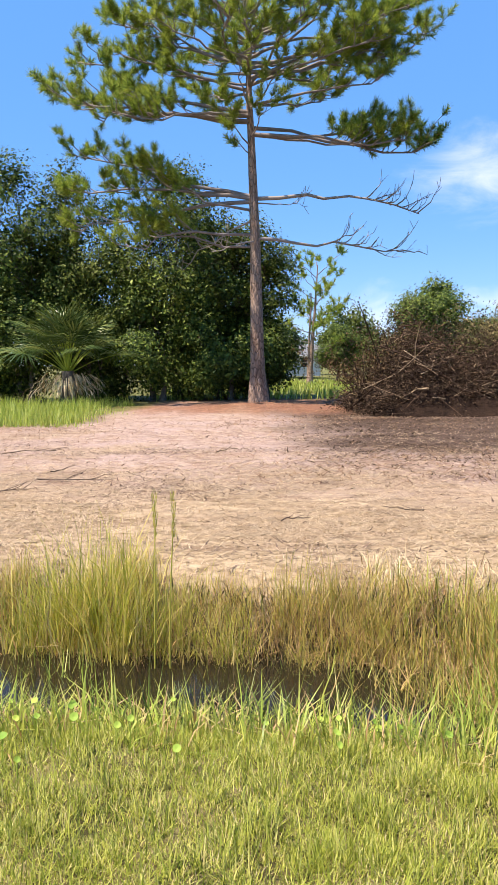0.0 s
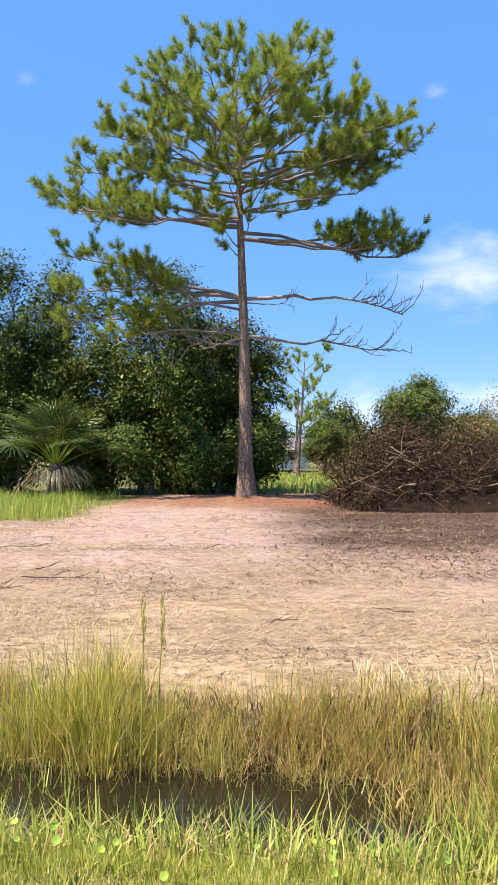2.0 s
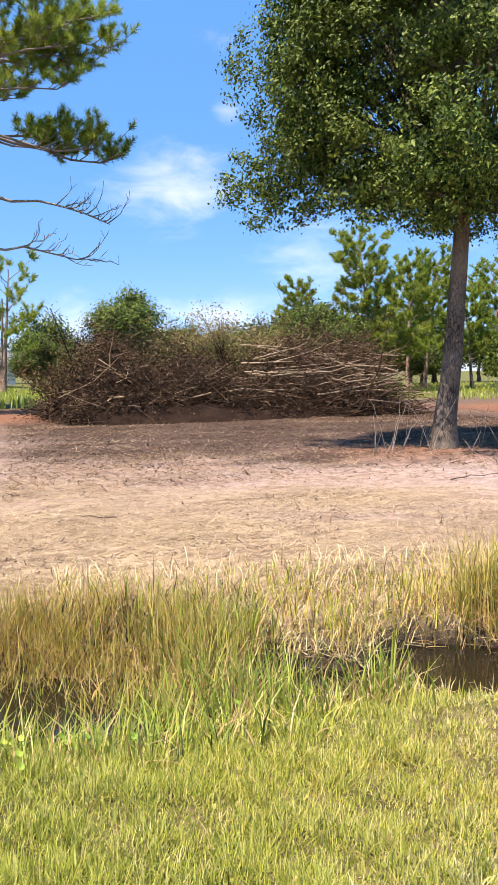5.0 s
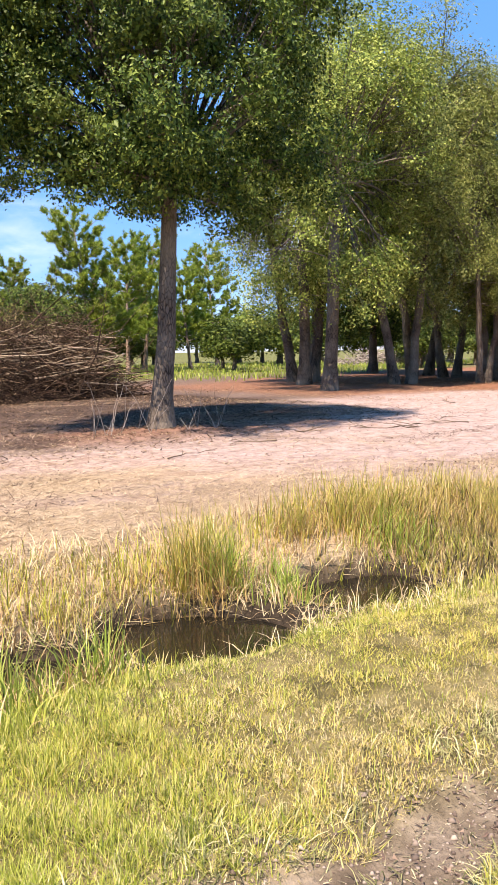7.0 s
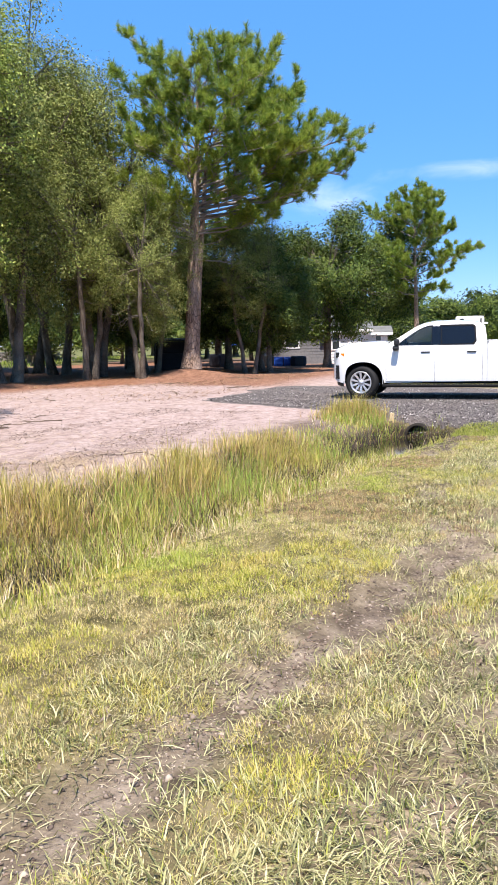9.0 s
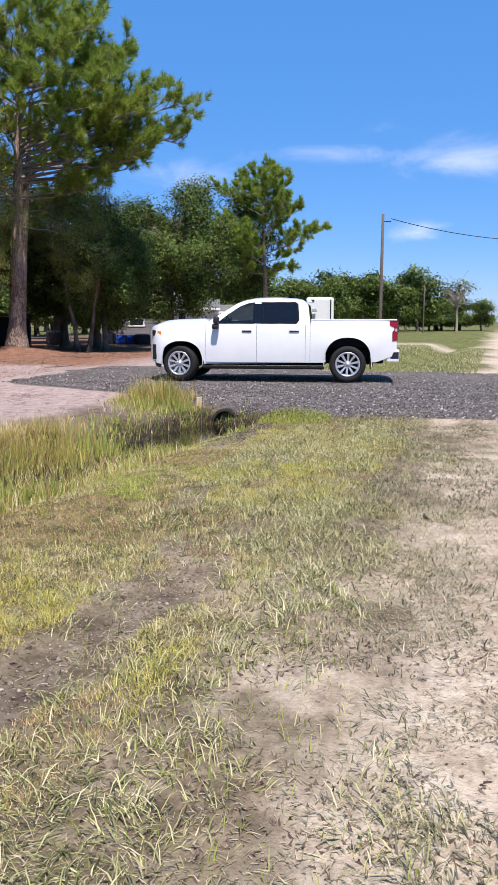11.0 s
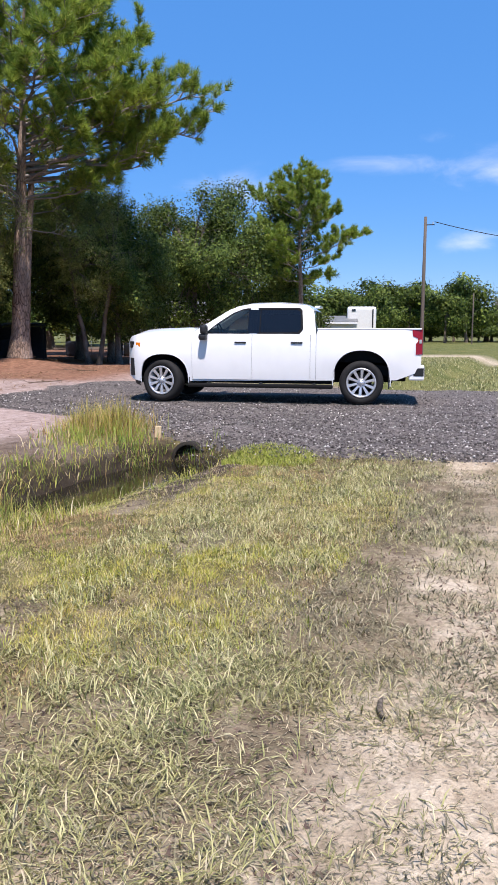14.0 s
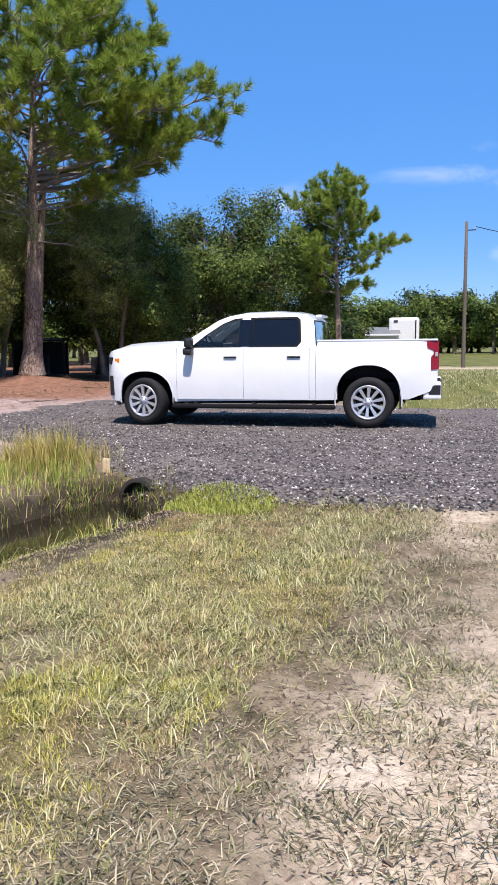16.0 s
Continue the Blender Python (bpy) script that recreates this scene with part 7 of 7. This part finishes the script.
    wins = {"front_door_window": [(1.06, 1.295), (0.80, 1.50), (0.55, 1.66), (0.36, 1.735), (0.24, 1.745), (0.24, 1.295)],
            "rear_door_window": [(0.03, 1.305), (0.03, 1.75), (-0.68, 1.75), (-0.735, 1.71), (-0.765, 1.39), (-0.70, 1.31)]}
    xs = np.linspace(-1.03, 1.31, 120)
    vs = np.linspace(0, 1, 26)
    for sgn in (1, -1):
        zt = zroof(xs)
        Z = 1.275 + (zt - 1.275)[:, None] * vs[None]
        X = np.repeat(xs[:, None], 26, 1)
        V = np.stack([X, sgn * yside(Z), Z], -1).reshape(-1, 3)
        i, j = np.meshgrid(np.arange(119), np.arange(25), indexing="ij")
        a = (i * 26 + j).ravel()
        F = np.stack([a, a + 26, a + 27, a + 1], -1)
        mid = V[F].mean(1)
        hole = np.zeros(len(F), bool)
        for poly in wins.values():
            hole |= inside(mid[:, 0], mid[:, 2], poly)
        part("cab_side", np_mesh("cab_side", V, F[~hole], [M_white_paint], True), M_white_paint, th)
        for nm, poly in wins.items():
            P = np.array([(x, sgn * (float(yside(z)) + 0.006), z) for x, z in poly])
            c = P.mean(0)
            tint = M_glass if nm.startswith("front") else M_tint
            bm = bmesh.new()
            bm.faces.new([bm.verts.new(p) for p in P])
            w = part(nm, bm, tint, th, "clear side window" if tint is M_glass else "dark tinted side window")
            out = c + (P - c) * np.array([1.09, 1, 1.12])
            out[:, 1] = sgn * (yside(out[:, 2]) + 0.004)
            inn = c + (P - c) * np.array([0.965, 1, 0.955])
            inn[:, 1] = sgn * (yside(inn[:, 2]) + 0.012)
            k = len(P)
            q = np.arange(k)
            part("window_frame", np_mesh("window_frame", np.concatenate([out, inn]), np.stack([q, (q + 1) % k, (q + 1) % k + k, q + k], -1), [M_well]), M_well, w, "black window surround")
        part("door_pillar", box((0.22, 0.012, 0.47), (0.135, sgn * 0.884, 1.52), 0.003, Matrix.Rotation(sgn * 0.375, 4, "X")), M_tint, th, "black door pillar")
    xr = np.linspace(-0.98, 0.60, 30)
    vs = np.linspace(-1, 1, 17)
    Z = zroof(xr)[:, None] + 0.045 * (1 - vs[None] ** 2) * np.clip((xr[:, None] + 1.0) / 0.3, 0, 1)
    Y = vs[None] * yside(zroof(xr))[:, None]
    X = np.repeat(xr[:, None], 17, 1)
    i, j = np.meshgrid(np.arange(29), np.arange(16), indexing="ij")
    a = (i * 17 + j).ravel()
    part("roof", np_mesh("roof", np.stack([X, Y, Z], -1).reshape(-1, 3), np.stack([a, a + 17, a + 18, a + 1], -1), [M_white_paint], True), M_white_paint, th)
    part("brake_lamp", box((0.10, 0.7, 0.04), (-0.99, 0, 1.80), 0.012), M_white_paint, th)
    for nm, rows in (("windshield", ((1.31, 1.32, 0.93), (0.62, 1.735, 0.74))), ("rear_window", ((-1.035, 1.32, 0.88), (-0.985, 1.70, 0.74)))):
        (x0, z0, w0), (x1, z1, w1) = rows
        vs = np.linspace(-1, 1, 13)
        bow = 0.10 if nm == "windshield" else -0.02
        V = np.concatenate([np.stack([x0 + bow * (1 - vs ** 2), vs * w0, np.full_like(vs, z0)], -1), np.stack([x1 + bow * 0.6 * (1 - vs ** 2), vs * w1, np.full_like(vs, z1)], -1)])
        q = np.arange(12)
        part(nm, np_mesh(nm, V, np.stack([q, q + 1, q + 14, q + 13], -1), [M_glass if nm == "windshield" else M_tint], True), M_glass, th)
    part("cab_floor", box((2.4, 1.8, 0.5), (0.15, 0, 0.85), 0.03), M_well, th)
    for x in (0.42, -0.55):
        for y in (0.42, -0.42):
            st = part("seat", box((0.5, 0.5, 0.3), (x, y, 1.12), 0.07), M_seat, th)
            part("seat_back", box((0.16, 0.5, 0.62), (x - 0.28, y, 1.36), 0.06), M_seat, st)
            part("headrest", box((0.1, 0.26, 0.16), (x - 0.30, y, 1.66), 0.04), M_seat, st)
    part("dashboard", box((0.35, 1.7, 0.22), (1.12, 0, 1.22), 0.06), M_well, th)
    sw = Heap()
    a = np.linspace(0, 2 * np.pi, 25)
    sw.add(*tube(np.stack([0.86 + 0.06 * np.sin(a), 0.42 + 0.18 * np.cos(a), 1.30 + 0.17 * np.sin(a)], -1), np.full(25, 0.014), 6))
    part("steering_wheel", sw.mesh("steering_wheel", [M_well], True), M_well, th)
    # bed
    part("bed_floor", box((1.9, 1.7, 0.05), (-2.0, 0, 0.80)), M_well, th)
    part("bed_front", box((0.05, 1.85, 0.55), (-1.08, 0, 1.09), 0.01), M_white_paint, th)
    part("tailgate", box((0.06, 1.72, 0.58), (-2.95, 0, 1.07), 0.02), M_white_paint, th)
    for sgn in (1, -1):
        part("bed_inner_side", box((1.9, 0.03, 0.55), (-2.0, sgn * 0.86, 1.09), 0.01), M_well, th)
        part("bed_rail", box((1.92, 0.12, 0.03), (-2.01, sgn * 0.915, 1.385), 0.012), M_white_paint, th)
    rb = part("rear_bumper", box((0.18, 1.92, 0.22), (-2.96, 0, 0.60), 0.05), M_black, th, "black rear bumper step")
    for sgn in (1, -1):
        part("bumper_corner", box((0.30, 0.06, 0.28), (-2.89, sgn * 0.945, 0.60), 0.03), M_white_paint, rb)
        part("bumper_insert", box((0.20, 0.03, 0.15), (-2.93, sgn * 0.968, 0.61), 0.012), M_black, rb, "black bumper insert")
    part("chassis", box((5.2, 0.9, 0.22), (-0.1, 0, 0.52), 0.03), M_well, th)
    part("underbody", box((2.7, 1.86, 0.16), (0, 0, 0.45), 0.02), M_well, th)
    part("bed_underside", box((0.95, 1.7, 0.2), (-2.55, 0, 0.62), 0.02), M_well, th)
    for cx in (WB, -WB):
        part("axle", np_mesh("axle", *tube([(cx, -0.75, 0.405), (cx, 0.75, 0.405)], [0.06, 0.06], 8), [M_well]), M_well, th)
    part("exhaust", np_mesh("exhaust", *tube([(-1.0, -0.4, 0.38), (-2.4, -0.5, 0.40), (-2.7, -0.7, 0.38)], [0.04, 0.04, 0.04], 8), [M_disc]), M_disc, th)
    # a short blunt nose
    for ob in th.children_recursive:
        for v in ob.data.vertices:
            if v.co.x > 2.25:
                v.co.x = 2.25 + (v.co.x - 2.25) * 0.68
            elif v.co.x < -2.5:
                v.co.x = -2.5 + (v.co.x + 2.5) * 0.92
    # wheels
    V, F = lathe([(0.262, 0.02), (0.262, 0.25), (0.29, 0.283), (0.345, 0.288), (0.385, 0.27), (0.403, 0.235), (0.405, 0.15), (0.403, 0.06), (0.385, 0.02), (0.34, 0.0), (0.29, 0.005), (0.262, 0.02)], 48)
    tyre_me = np_mesh("tyre", V, F, [M_tyre], True)
    V, F = lathe([(0.266, 0.262), (0.276, 0.284), (0.262, 0.292), (0.240, 0.28), (0.232, 0.22), (0.225, 0.08)], 48)
    rim_me = np_mesh("rim", V, F, [M_alloy], True)
    V, F = lathe([(0.0, 0.12), (0.19, 0.12), (0.19, 0.09), (0.0, 0.09)], 30)
    disc_me = np_mesh("wheel", V, F, [M_disc])
    V, F = lathe([(0.0, 0.292), (0.036, 0.29), (0.042, 0.275), (0.085, 0.262), (0.088, 0.22), (0.0, 0.215)], 24)
    hub_me = np_mesh("hub", V, F, [M_alloy], True)
    bm = bmesh.new()
    for q in range(1):
        vs = [bm.verts.new(p) for p in ((0.07, 0.266, -0.017), (0.252, 0.284, -0.030), (0.252, 0.284, 0.030), (0.07, 0.266, 0.017), (0.07, 0.226, -0.014), (0.252, 0.235, -0.024), (0.252, 0.235, 0.024), (0.07, 0.226, 0.014), (0.16, 0.276, 0.0))]
        for f in ((0, 1, 8), (3, 0, 8), (2, 3, 8), (4, 7, 6, 5), (0, 4, 5, 1), (3, 2, 6, 7)):
            bm.faces.new([vs[k] for k in f])
        bm.faces.new([vs[k] for k in (1, 2, 8)])
    spoke_me = bm_mesh("spoke", bm, M_alloy)
    V, F = lathe([(0.0, 0.286), (0.010, 0.285), (0.012, 0.265)], 8)
    nut_me = np_mesh("wheel_nut", V, F, [M_chrome])
    for cx in (WB, -WB):
        for sgn in (1, -1):
            wl_ = part("wheel", disc_me, M_disc, th)
            wl_.matrix_basis = pose(cx, sgn * 0.72, 0.405, 0, 20 if cx > 0 else 50, (0 if sgn > 0 else 180) - (11 if cx > 0 else 0))
            part("tyre", tyre_me, M_tyre, wl_, "black road tyre")
            part("rim", rim_me, M_alloy, wl_, "silver alloy rim")
            part("hub", hub_me, M_alloy, wl_)
            for q in range(10):
                part("spoke", spoke_me, M_alloy, wl_).matrix_basis = Matrix.Rotation(q * math.tau / 10, 4, "Y")
            for q in range(6):
                part("wheel_nut", nut_me, M_chrome, wl_).matrix_basis = Matrix.Rotation(q * math.tau / 6 + 0.3, 4, "Y") @ Matrix.Translation((0.06, -0.004, 0))


pickup()

# ---- culvert and stake at the drive ----
m_pipe = varied("muddy_black_plastic", (0.012, 0.011, 0.009), (0.045, 0.036, 0.026), 6, 0.9, bump_=0.3)
th = thing("culvert_pipe", "black corrugated plastic culvert pipe under the drive", "pipe", pose(15.02, 1.80, -0.31, 0, 0, -10))
xs = np.arange(0, 2.4, 0.03)
hp = Heap()
hp.add(*tube(np.stack([xs, 0 * xs, 0 * xs], -1), 0.235 + 0.014 * np.sin(xs * 2 * np.pi / 0.09), 22))
hp.add(*tube(np.stack([xs[::6], 0 * xs[::6], 0 * xs[::6]], -1), np.full(len(xs[::6]), 0.205), 22))
part("pipe", hp.mesh("pipe", [m_pipe], True), m_pipe, th)
V, F = lathe([(0.205, 0), (0.25, 0), (0.25, 0.04), (0.205, 0.04)], 22)
part("lip", np_mesh("lip", V[:, [1, 0, 2]], F, [m_pipe]), m_pipe, th)

m_wood = varied("raw_pine_board", (0.55, 0.40, 0.22), (0.72, 0.56, 0.34), 6, 0.8, bump_=0.3, dist=0.003, stretch=(6, 6, 1))
th = thing("survey_stake", "short pale wooden stake driven in beside the culvert", "stake", pose(15.33, 2.33, -0.25, 2, -2, 10))
bm = box((0.04, 0.085, 0.56), (0, 0, 0.06), 0.004)
part("board", bm, m_wood, th)

# ---- utility poles and wire ----
m_pole = varied("weathered_pole", (0.075, 0.06, 0.048), (0.15, 0.12, 0.098), 5, 0.9, bump_=0.4, stretch=(6, 6, 0.6))
for x, y, h, r in ((51.6, 0.1, 7.8, 0.115), (96, -3.9, 5.6, 0.08)):
    th = thing("utility_pole", "weathered wooden utility pole on the roadside", "utility pole", pose(x, y, -0.15, 0.0, 0.6 if r > 0.1 else 0, 0), "utility poles")
    part("pole", np_mesh("pole", *tube([(0, 0, 0), (0, 0, h * 0.5), (0, 0, h + 0.1), (0, 0, h + 0.101)], [r, r * 0.85, r * 0.7, 0.01], 12), [m_pole], True), m_pole, th)
    if r > 0.1:
        br = part("bracket", box((0.08, 0.5, 0.05), (0, -0.25, h - 0.35), 0.01), M_black, th)
        part("insulator", box((0.07, 0.07, 0.14), (0, -0.42, h - 0.27), 0.02), M_lamp, br)
wire = thing("power_wire", "thin dark overhead power line", "wire")
s = np.linspace(0, 1, 30)
P = np.stack([51.6 + 9 * s, -0.4 - 18 * s, 7.45 - 2.2 * s * (1 - s) * 2 + 0.2 * s], -1)
hp = Heap()
hp.add(*tube(P, np.full(30, 0.022), 5))
part("cable", hp.mesh("cable", [M_black]), M_black, wire)
th = thing("utility_pole", "weathered wooden utility pole on the roadside", "utility pole", pose(60.6, -18.4, -0.15), "utility poles")
part("pole", np_mesh("pole", *tube([(0, 0, 0), (0, 0, 7.9), (0, 0, 7.901)], [0.15, 0.11, 0.01], 12), [m_pole], True), m_pole, th)

# ---- houses and yard things ----
m_grey_wall = varied("grey_siding", (0.12, 0.12, 0.125), (0.19, 0.19, 0.19), 1.5, 0.8, bump_=0.1)
m_white_wall = varied("white_siding", (0.60, 0.60, 0.58), (0.72, 0.71, 0.69), 1.5, 0.75, bump_=0.1)
m_roof = varied("weathered_metal_roof", (0.12, 0.122, 0.115), (0.22, 0.22, 0.205), 1.2, 0.6, 0.2, bump_=0.2)
m_dark_glass = plain("dark_pane", (0.02, 0.025, 0.03), 0.08, 0, 0.5)
m_trim = plain("white_trim", (0.75, 0.75, 0.73), 0.6)


def gable_house(name, label, m, length, depth, eave, rise, wall_mat, windows, door=None, over=0.35):
    """A long low house with lapped siding; the front faces local -y."""
    th = thing(name, label, "house", m)
    bm = bmesh.new()
    pts = [(-depth / 2, 0), (depth / 2, 0), (depth / 2, eave), (0, eave + rise), (-depth / 2, eave)]
    loops = [[bm.verts.new((sx * length / 2, y, z)) for y, z in pts] for sx in (-1, 1)]
    bm.faces.new(loops[0])
    bm.faces.new(loops[1])
    for q in range(5):
        bm.faces.new((loops[0][q], loops[0][(q + 1) % 5], loops[1][(q + 1) % 5], loops[1][q]))
    wall = part("wall", bm, wall_mat, th)
    k = int(eave / 0.2)
    for q in range(k):
        part("siding_board", box((length + 0.02, 0.03, 0.19), (0, -depth / 2 - 0.012, 0.1 + 0.2 * q), 0, Matrix.Rotation(-0.06, 4, "X")), wall_mat, wall)
    slope = math.atan2(rise, depth / 2)
    w = math.hypot(rise, depth / 2) + over
    for sgn in (1, -1):
        r = part("roof", box((length + 2 * over, w, 0.08), (0, 0, 0), 0.01), m_roof, th, "pale weathered roof")
        r.matrix_basis = Matrix.Translation((0, sgn * (depth / 4 + over / 2 * math.cos(slope)), eave + rise / 2 + 0.05 - over / 2 * math.sin(slope))) @ Matrix.Rotation(-sgn * slope, 4, "X")
        part("fascia", box((length + 2 * over, 0.04, 0.16), (0, sgn * (depth / 2 + over * math.cos(slope)), eave - over * math.sin(slope) - 0.03), 0.005), m_trim, th)
    for x, z, ww, wh in windows:
        wd = part("window", box((ww, 0.04, wh), (x, -depth / 2 - 0.03, z), 0.005), m_dark_glass, th, "dark window pane")
        for bx, bz, sx, sz in ((0, wh / 2, ww + 0.16, 0.08), (0, -wh / 2, ww + 0.16, 0.08), (ww / 2, 0, 0.08, wh), (-ww / 2, 0, 0.08, wh), (0, 0, ww, 0.03)):
            part("frame", box((sx, 0.07, sz), (x + bx, -depth / 2 - 0.04, z + bz), 0.005), m_trim, wd)
    if door is not None:
        part("door", box((0.9, 0.06, 2.0), (door, -depth / 2 - 0.03, 1.05), 0.01), m_trim, th, "white door")
    return th


# front of each house looks towards the road's near end
gable_house("mobile_home", "grey mobile home with lapped siding under trees", pose(51.5, 15.3, 0.0, 0, 0, -76), 4.4, 4.6, 2.35, 0.75, m_grey_wall, [(-0.2, 1.5, 0.9, 0.9)])
gable_house("mobile_home", "white mobile home end with a shaded porch", pose(51.6, 11.9, 0.0, 0, 0, -76), 2.6, 3.6, 2.2, 0.45, m_white_wall, [(-0.7, 1.45, 0.5, 1.1)], 0.5)
gable_house("mobile_home", "small white house wing beside the porch", pose(54.2, 10.6, 0.0, 0, 0, -76), 1.6, 3.0, 2.0, 0.35, m_white_wall, [(0.2, 1.45, 0.4, 0.7)])
gable_house("house", "low pale house with a grey roof far behind the truck", pose(77, 10.6, 0.0, 0, 0, -80), 7.0, 5.0, 2.2, 0.5, m_white_wall, [(0, 1.4, 1.0, 0.9)])
gable_house("house", "long white house with a pale roof across the meadow", pose(1.0, 78, 0.3, 0, 0, 2), 12.0, 6.0, 2.1, 0.9, m_white_wall, [(-4, 1.3, 1.1, 0.9), (-1, 1.3, 1.1, 0.9), (2.4, 1.3, 1.1, 0.9), (4.6, 1.3, 1.1, 0.9)])

# dark lean-to by the big pine
m_tarp = varied("black_tarp", (0.012, 0.014, 0.02), (0.03, 0.033, 0.045), 2, 0.7)
th = thing("lean_to", "low dark shelter with a flat roof on thin posts", "shelter", pose(38.5, 18.0, 0.03, 0, 0, -65))
part("roof", box((2.4, 1.8, 0.06), (0, 0, 1.62), 0.01, Matrix.Rotation(0.06, 4, "X")), m_tarp, th)
for x in (-1.1, 1.1):
    for y in (-0.8, 0.8):
        part("post", box((0.06, 0.06, 1.6), (x, y, 0.8), 0.005), M_black, th)
part("back_wall", box((2.2, 0.04, 1.5), (0, 0.82, 0.78), 0.005), m_tarp, th)
part("side_wall", box((0.04, 1.6, 1.5), (-1.12, 0, 0.78), 0.005), m_tarp, th)
part("crate", box((1.2, 0.9, 0.9), (-0.3, 0.2, 0.45), 0.03), m_tarp, th)

# blue tarp canopy and yard clutter
m_blue = varied("blue_tarp", (0.01, 0.05, 0.30), (0.02, 0.10, 0.48), 2, 0.55)
th = thing("canopy", "low canopy of blue tarpaulin in the yard", "canopy", pose(44.6, 16.4, 0.03, 0, 0, -72))
bm = bmesh.new()
bmesh.ops.create_grid(bm, x_segments=8, y_segments=8, size=1.0)
for v in bm.verts:
    v.co = Vector((v.co.x * 1.0, v.co.y * 0.9, 1.28 + 0.25 * (1 - max(abs(v.co.x), abs(v.co.y))) + 0.02 * math.sin(9 * v.co.x)))
r = bmesh.ops.extrude_face_region(bm, geom=bm.faces[:])
bmesh.ops.translate(bm, vec=(0, 0, -0.03), verts=[v for v in r["geom"] if isinstance(v, bmesh.types.BMVert)])
part("tarp", bm, m_blue, th)
for x in (-0.95, 0.95):
    for y in (-0.85, 0.85):
        part("pole", box((0.04, 0.04, 1.3), (x, y, 0.64)), M_chrome, th)
for k, (x, y, sx, sz, mat, lab) in enumerate(((46.0, 14.6, 1.2, 0.55, m_blue, "blue covered bundle in the yard"), (45.6, 13.4, 0.8, 0.6, m_tarp, "black covered bundle in the yard"), (44.9, 15.2, 0.7, 0.7, M_black, "dark bin in the yard"), (43.9, 17.9, 0.8, 0.8, m_tarp, "dark bin by the canopy"))):
    th = thing("bundle", lab, "bundle", pose(x, y, 0.0, 0, 0, -70 + 20 * k))
    part("cover", box((sx, 0.8, sz), (0, 0, sz / 2), 0.14), mat, th)
    part("strap", box((0.06, 0.82, sz + 0.01), (0.1, 0, sz / 2 + 0.004), 0.02), M_black, th)

# white camper beyond the truck
m_camper = plain("camper_white", (0.74, 0.73, 0.69), 0.4)
th = thing("camper", "white camper with rounded edges and dark side windows", "camper", pose(77.2, 6.3, 0.25, 0, 0, -84))
part("body", box((2.6, 5.0, 2.75), (0, 1.6, 1.95), 0.25), m_camper, th)
part("side_window", box((0.04, 0.9, 0.7), (-1.31, 0.2, 2.3), 0.01), m_dark_glass, th)
part("vent", box((0.35, 0.05, 0.2), (-0.7, -0.92, 3.0), 0.02), m_dark_glass, th)
part("ladder_rail", np_mesh("ladder_rail", *tube([(1.0, -0.98, 0.8), (1.0, -0.98, 3.1)], [0.06, 0.06], 6), [M_black]), M_black, th)
part("roof_rail", box((0.1, 4.4, 0.1), (1.22, 1.6, 3.3), 0.03), M_black, th)
for x in (-1.05, 1.05):
    wl_ = part("wheel", np_mesh("wheel", *lathe([(0.0, 0.0), (0.36, 0.0), (0.40, 0.05), (0.40, 0.2), (0.36, 0.25), (0, 0.25)], 20), [M_tyre]), M_tyre, th)
    wl_.matrix_basis = pose(x + 0.1, 1.6, 0.4, 0, 0, 90)
part("chassis", box((2.2, 4.6, 0.3), (0, 1.6, 0.5), 0.05), M_black, th)

# grey heap of rubble and dead brush in the far field
g = np.random.default_rng(51)
th = thing("debris_heap", "low grey heap of dead brush in the far field", "debris heap", pose(60, 45.5, 0.0, 0, 0, -52))
hp = Heap()
for k in range(700):
    x = g.uniform(-5.2, 5.2)
    hgt = 1.25 * (1 - (x / 5.6) ** 2) * (1 + 0.3 * math.sin(2.1 * x))
    z = g.uniform(0.05, max(0.1, hgt))
    ln = limb_line((x, g.normal(0, 0.8), z), g.uniform(0, 6.28), g.uniform(0.5, 1.8), g.normal(0, 0.3), g.normal(0, 0.4), g, 4, 0.07)
    ln[:, 2] = np.maximum(ln[:, 2], 0.06)
    hp.add(*tube(ln, g.uniform(0.02, 0.07) * np.linspace(1, 0.4, 4), 4))
tagged(part("tangle", hp.mesh("tangle", [M_dead]), M_dead, th), kind="stuff")
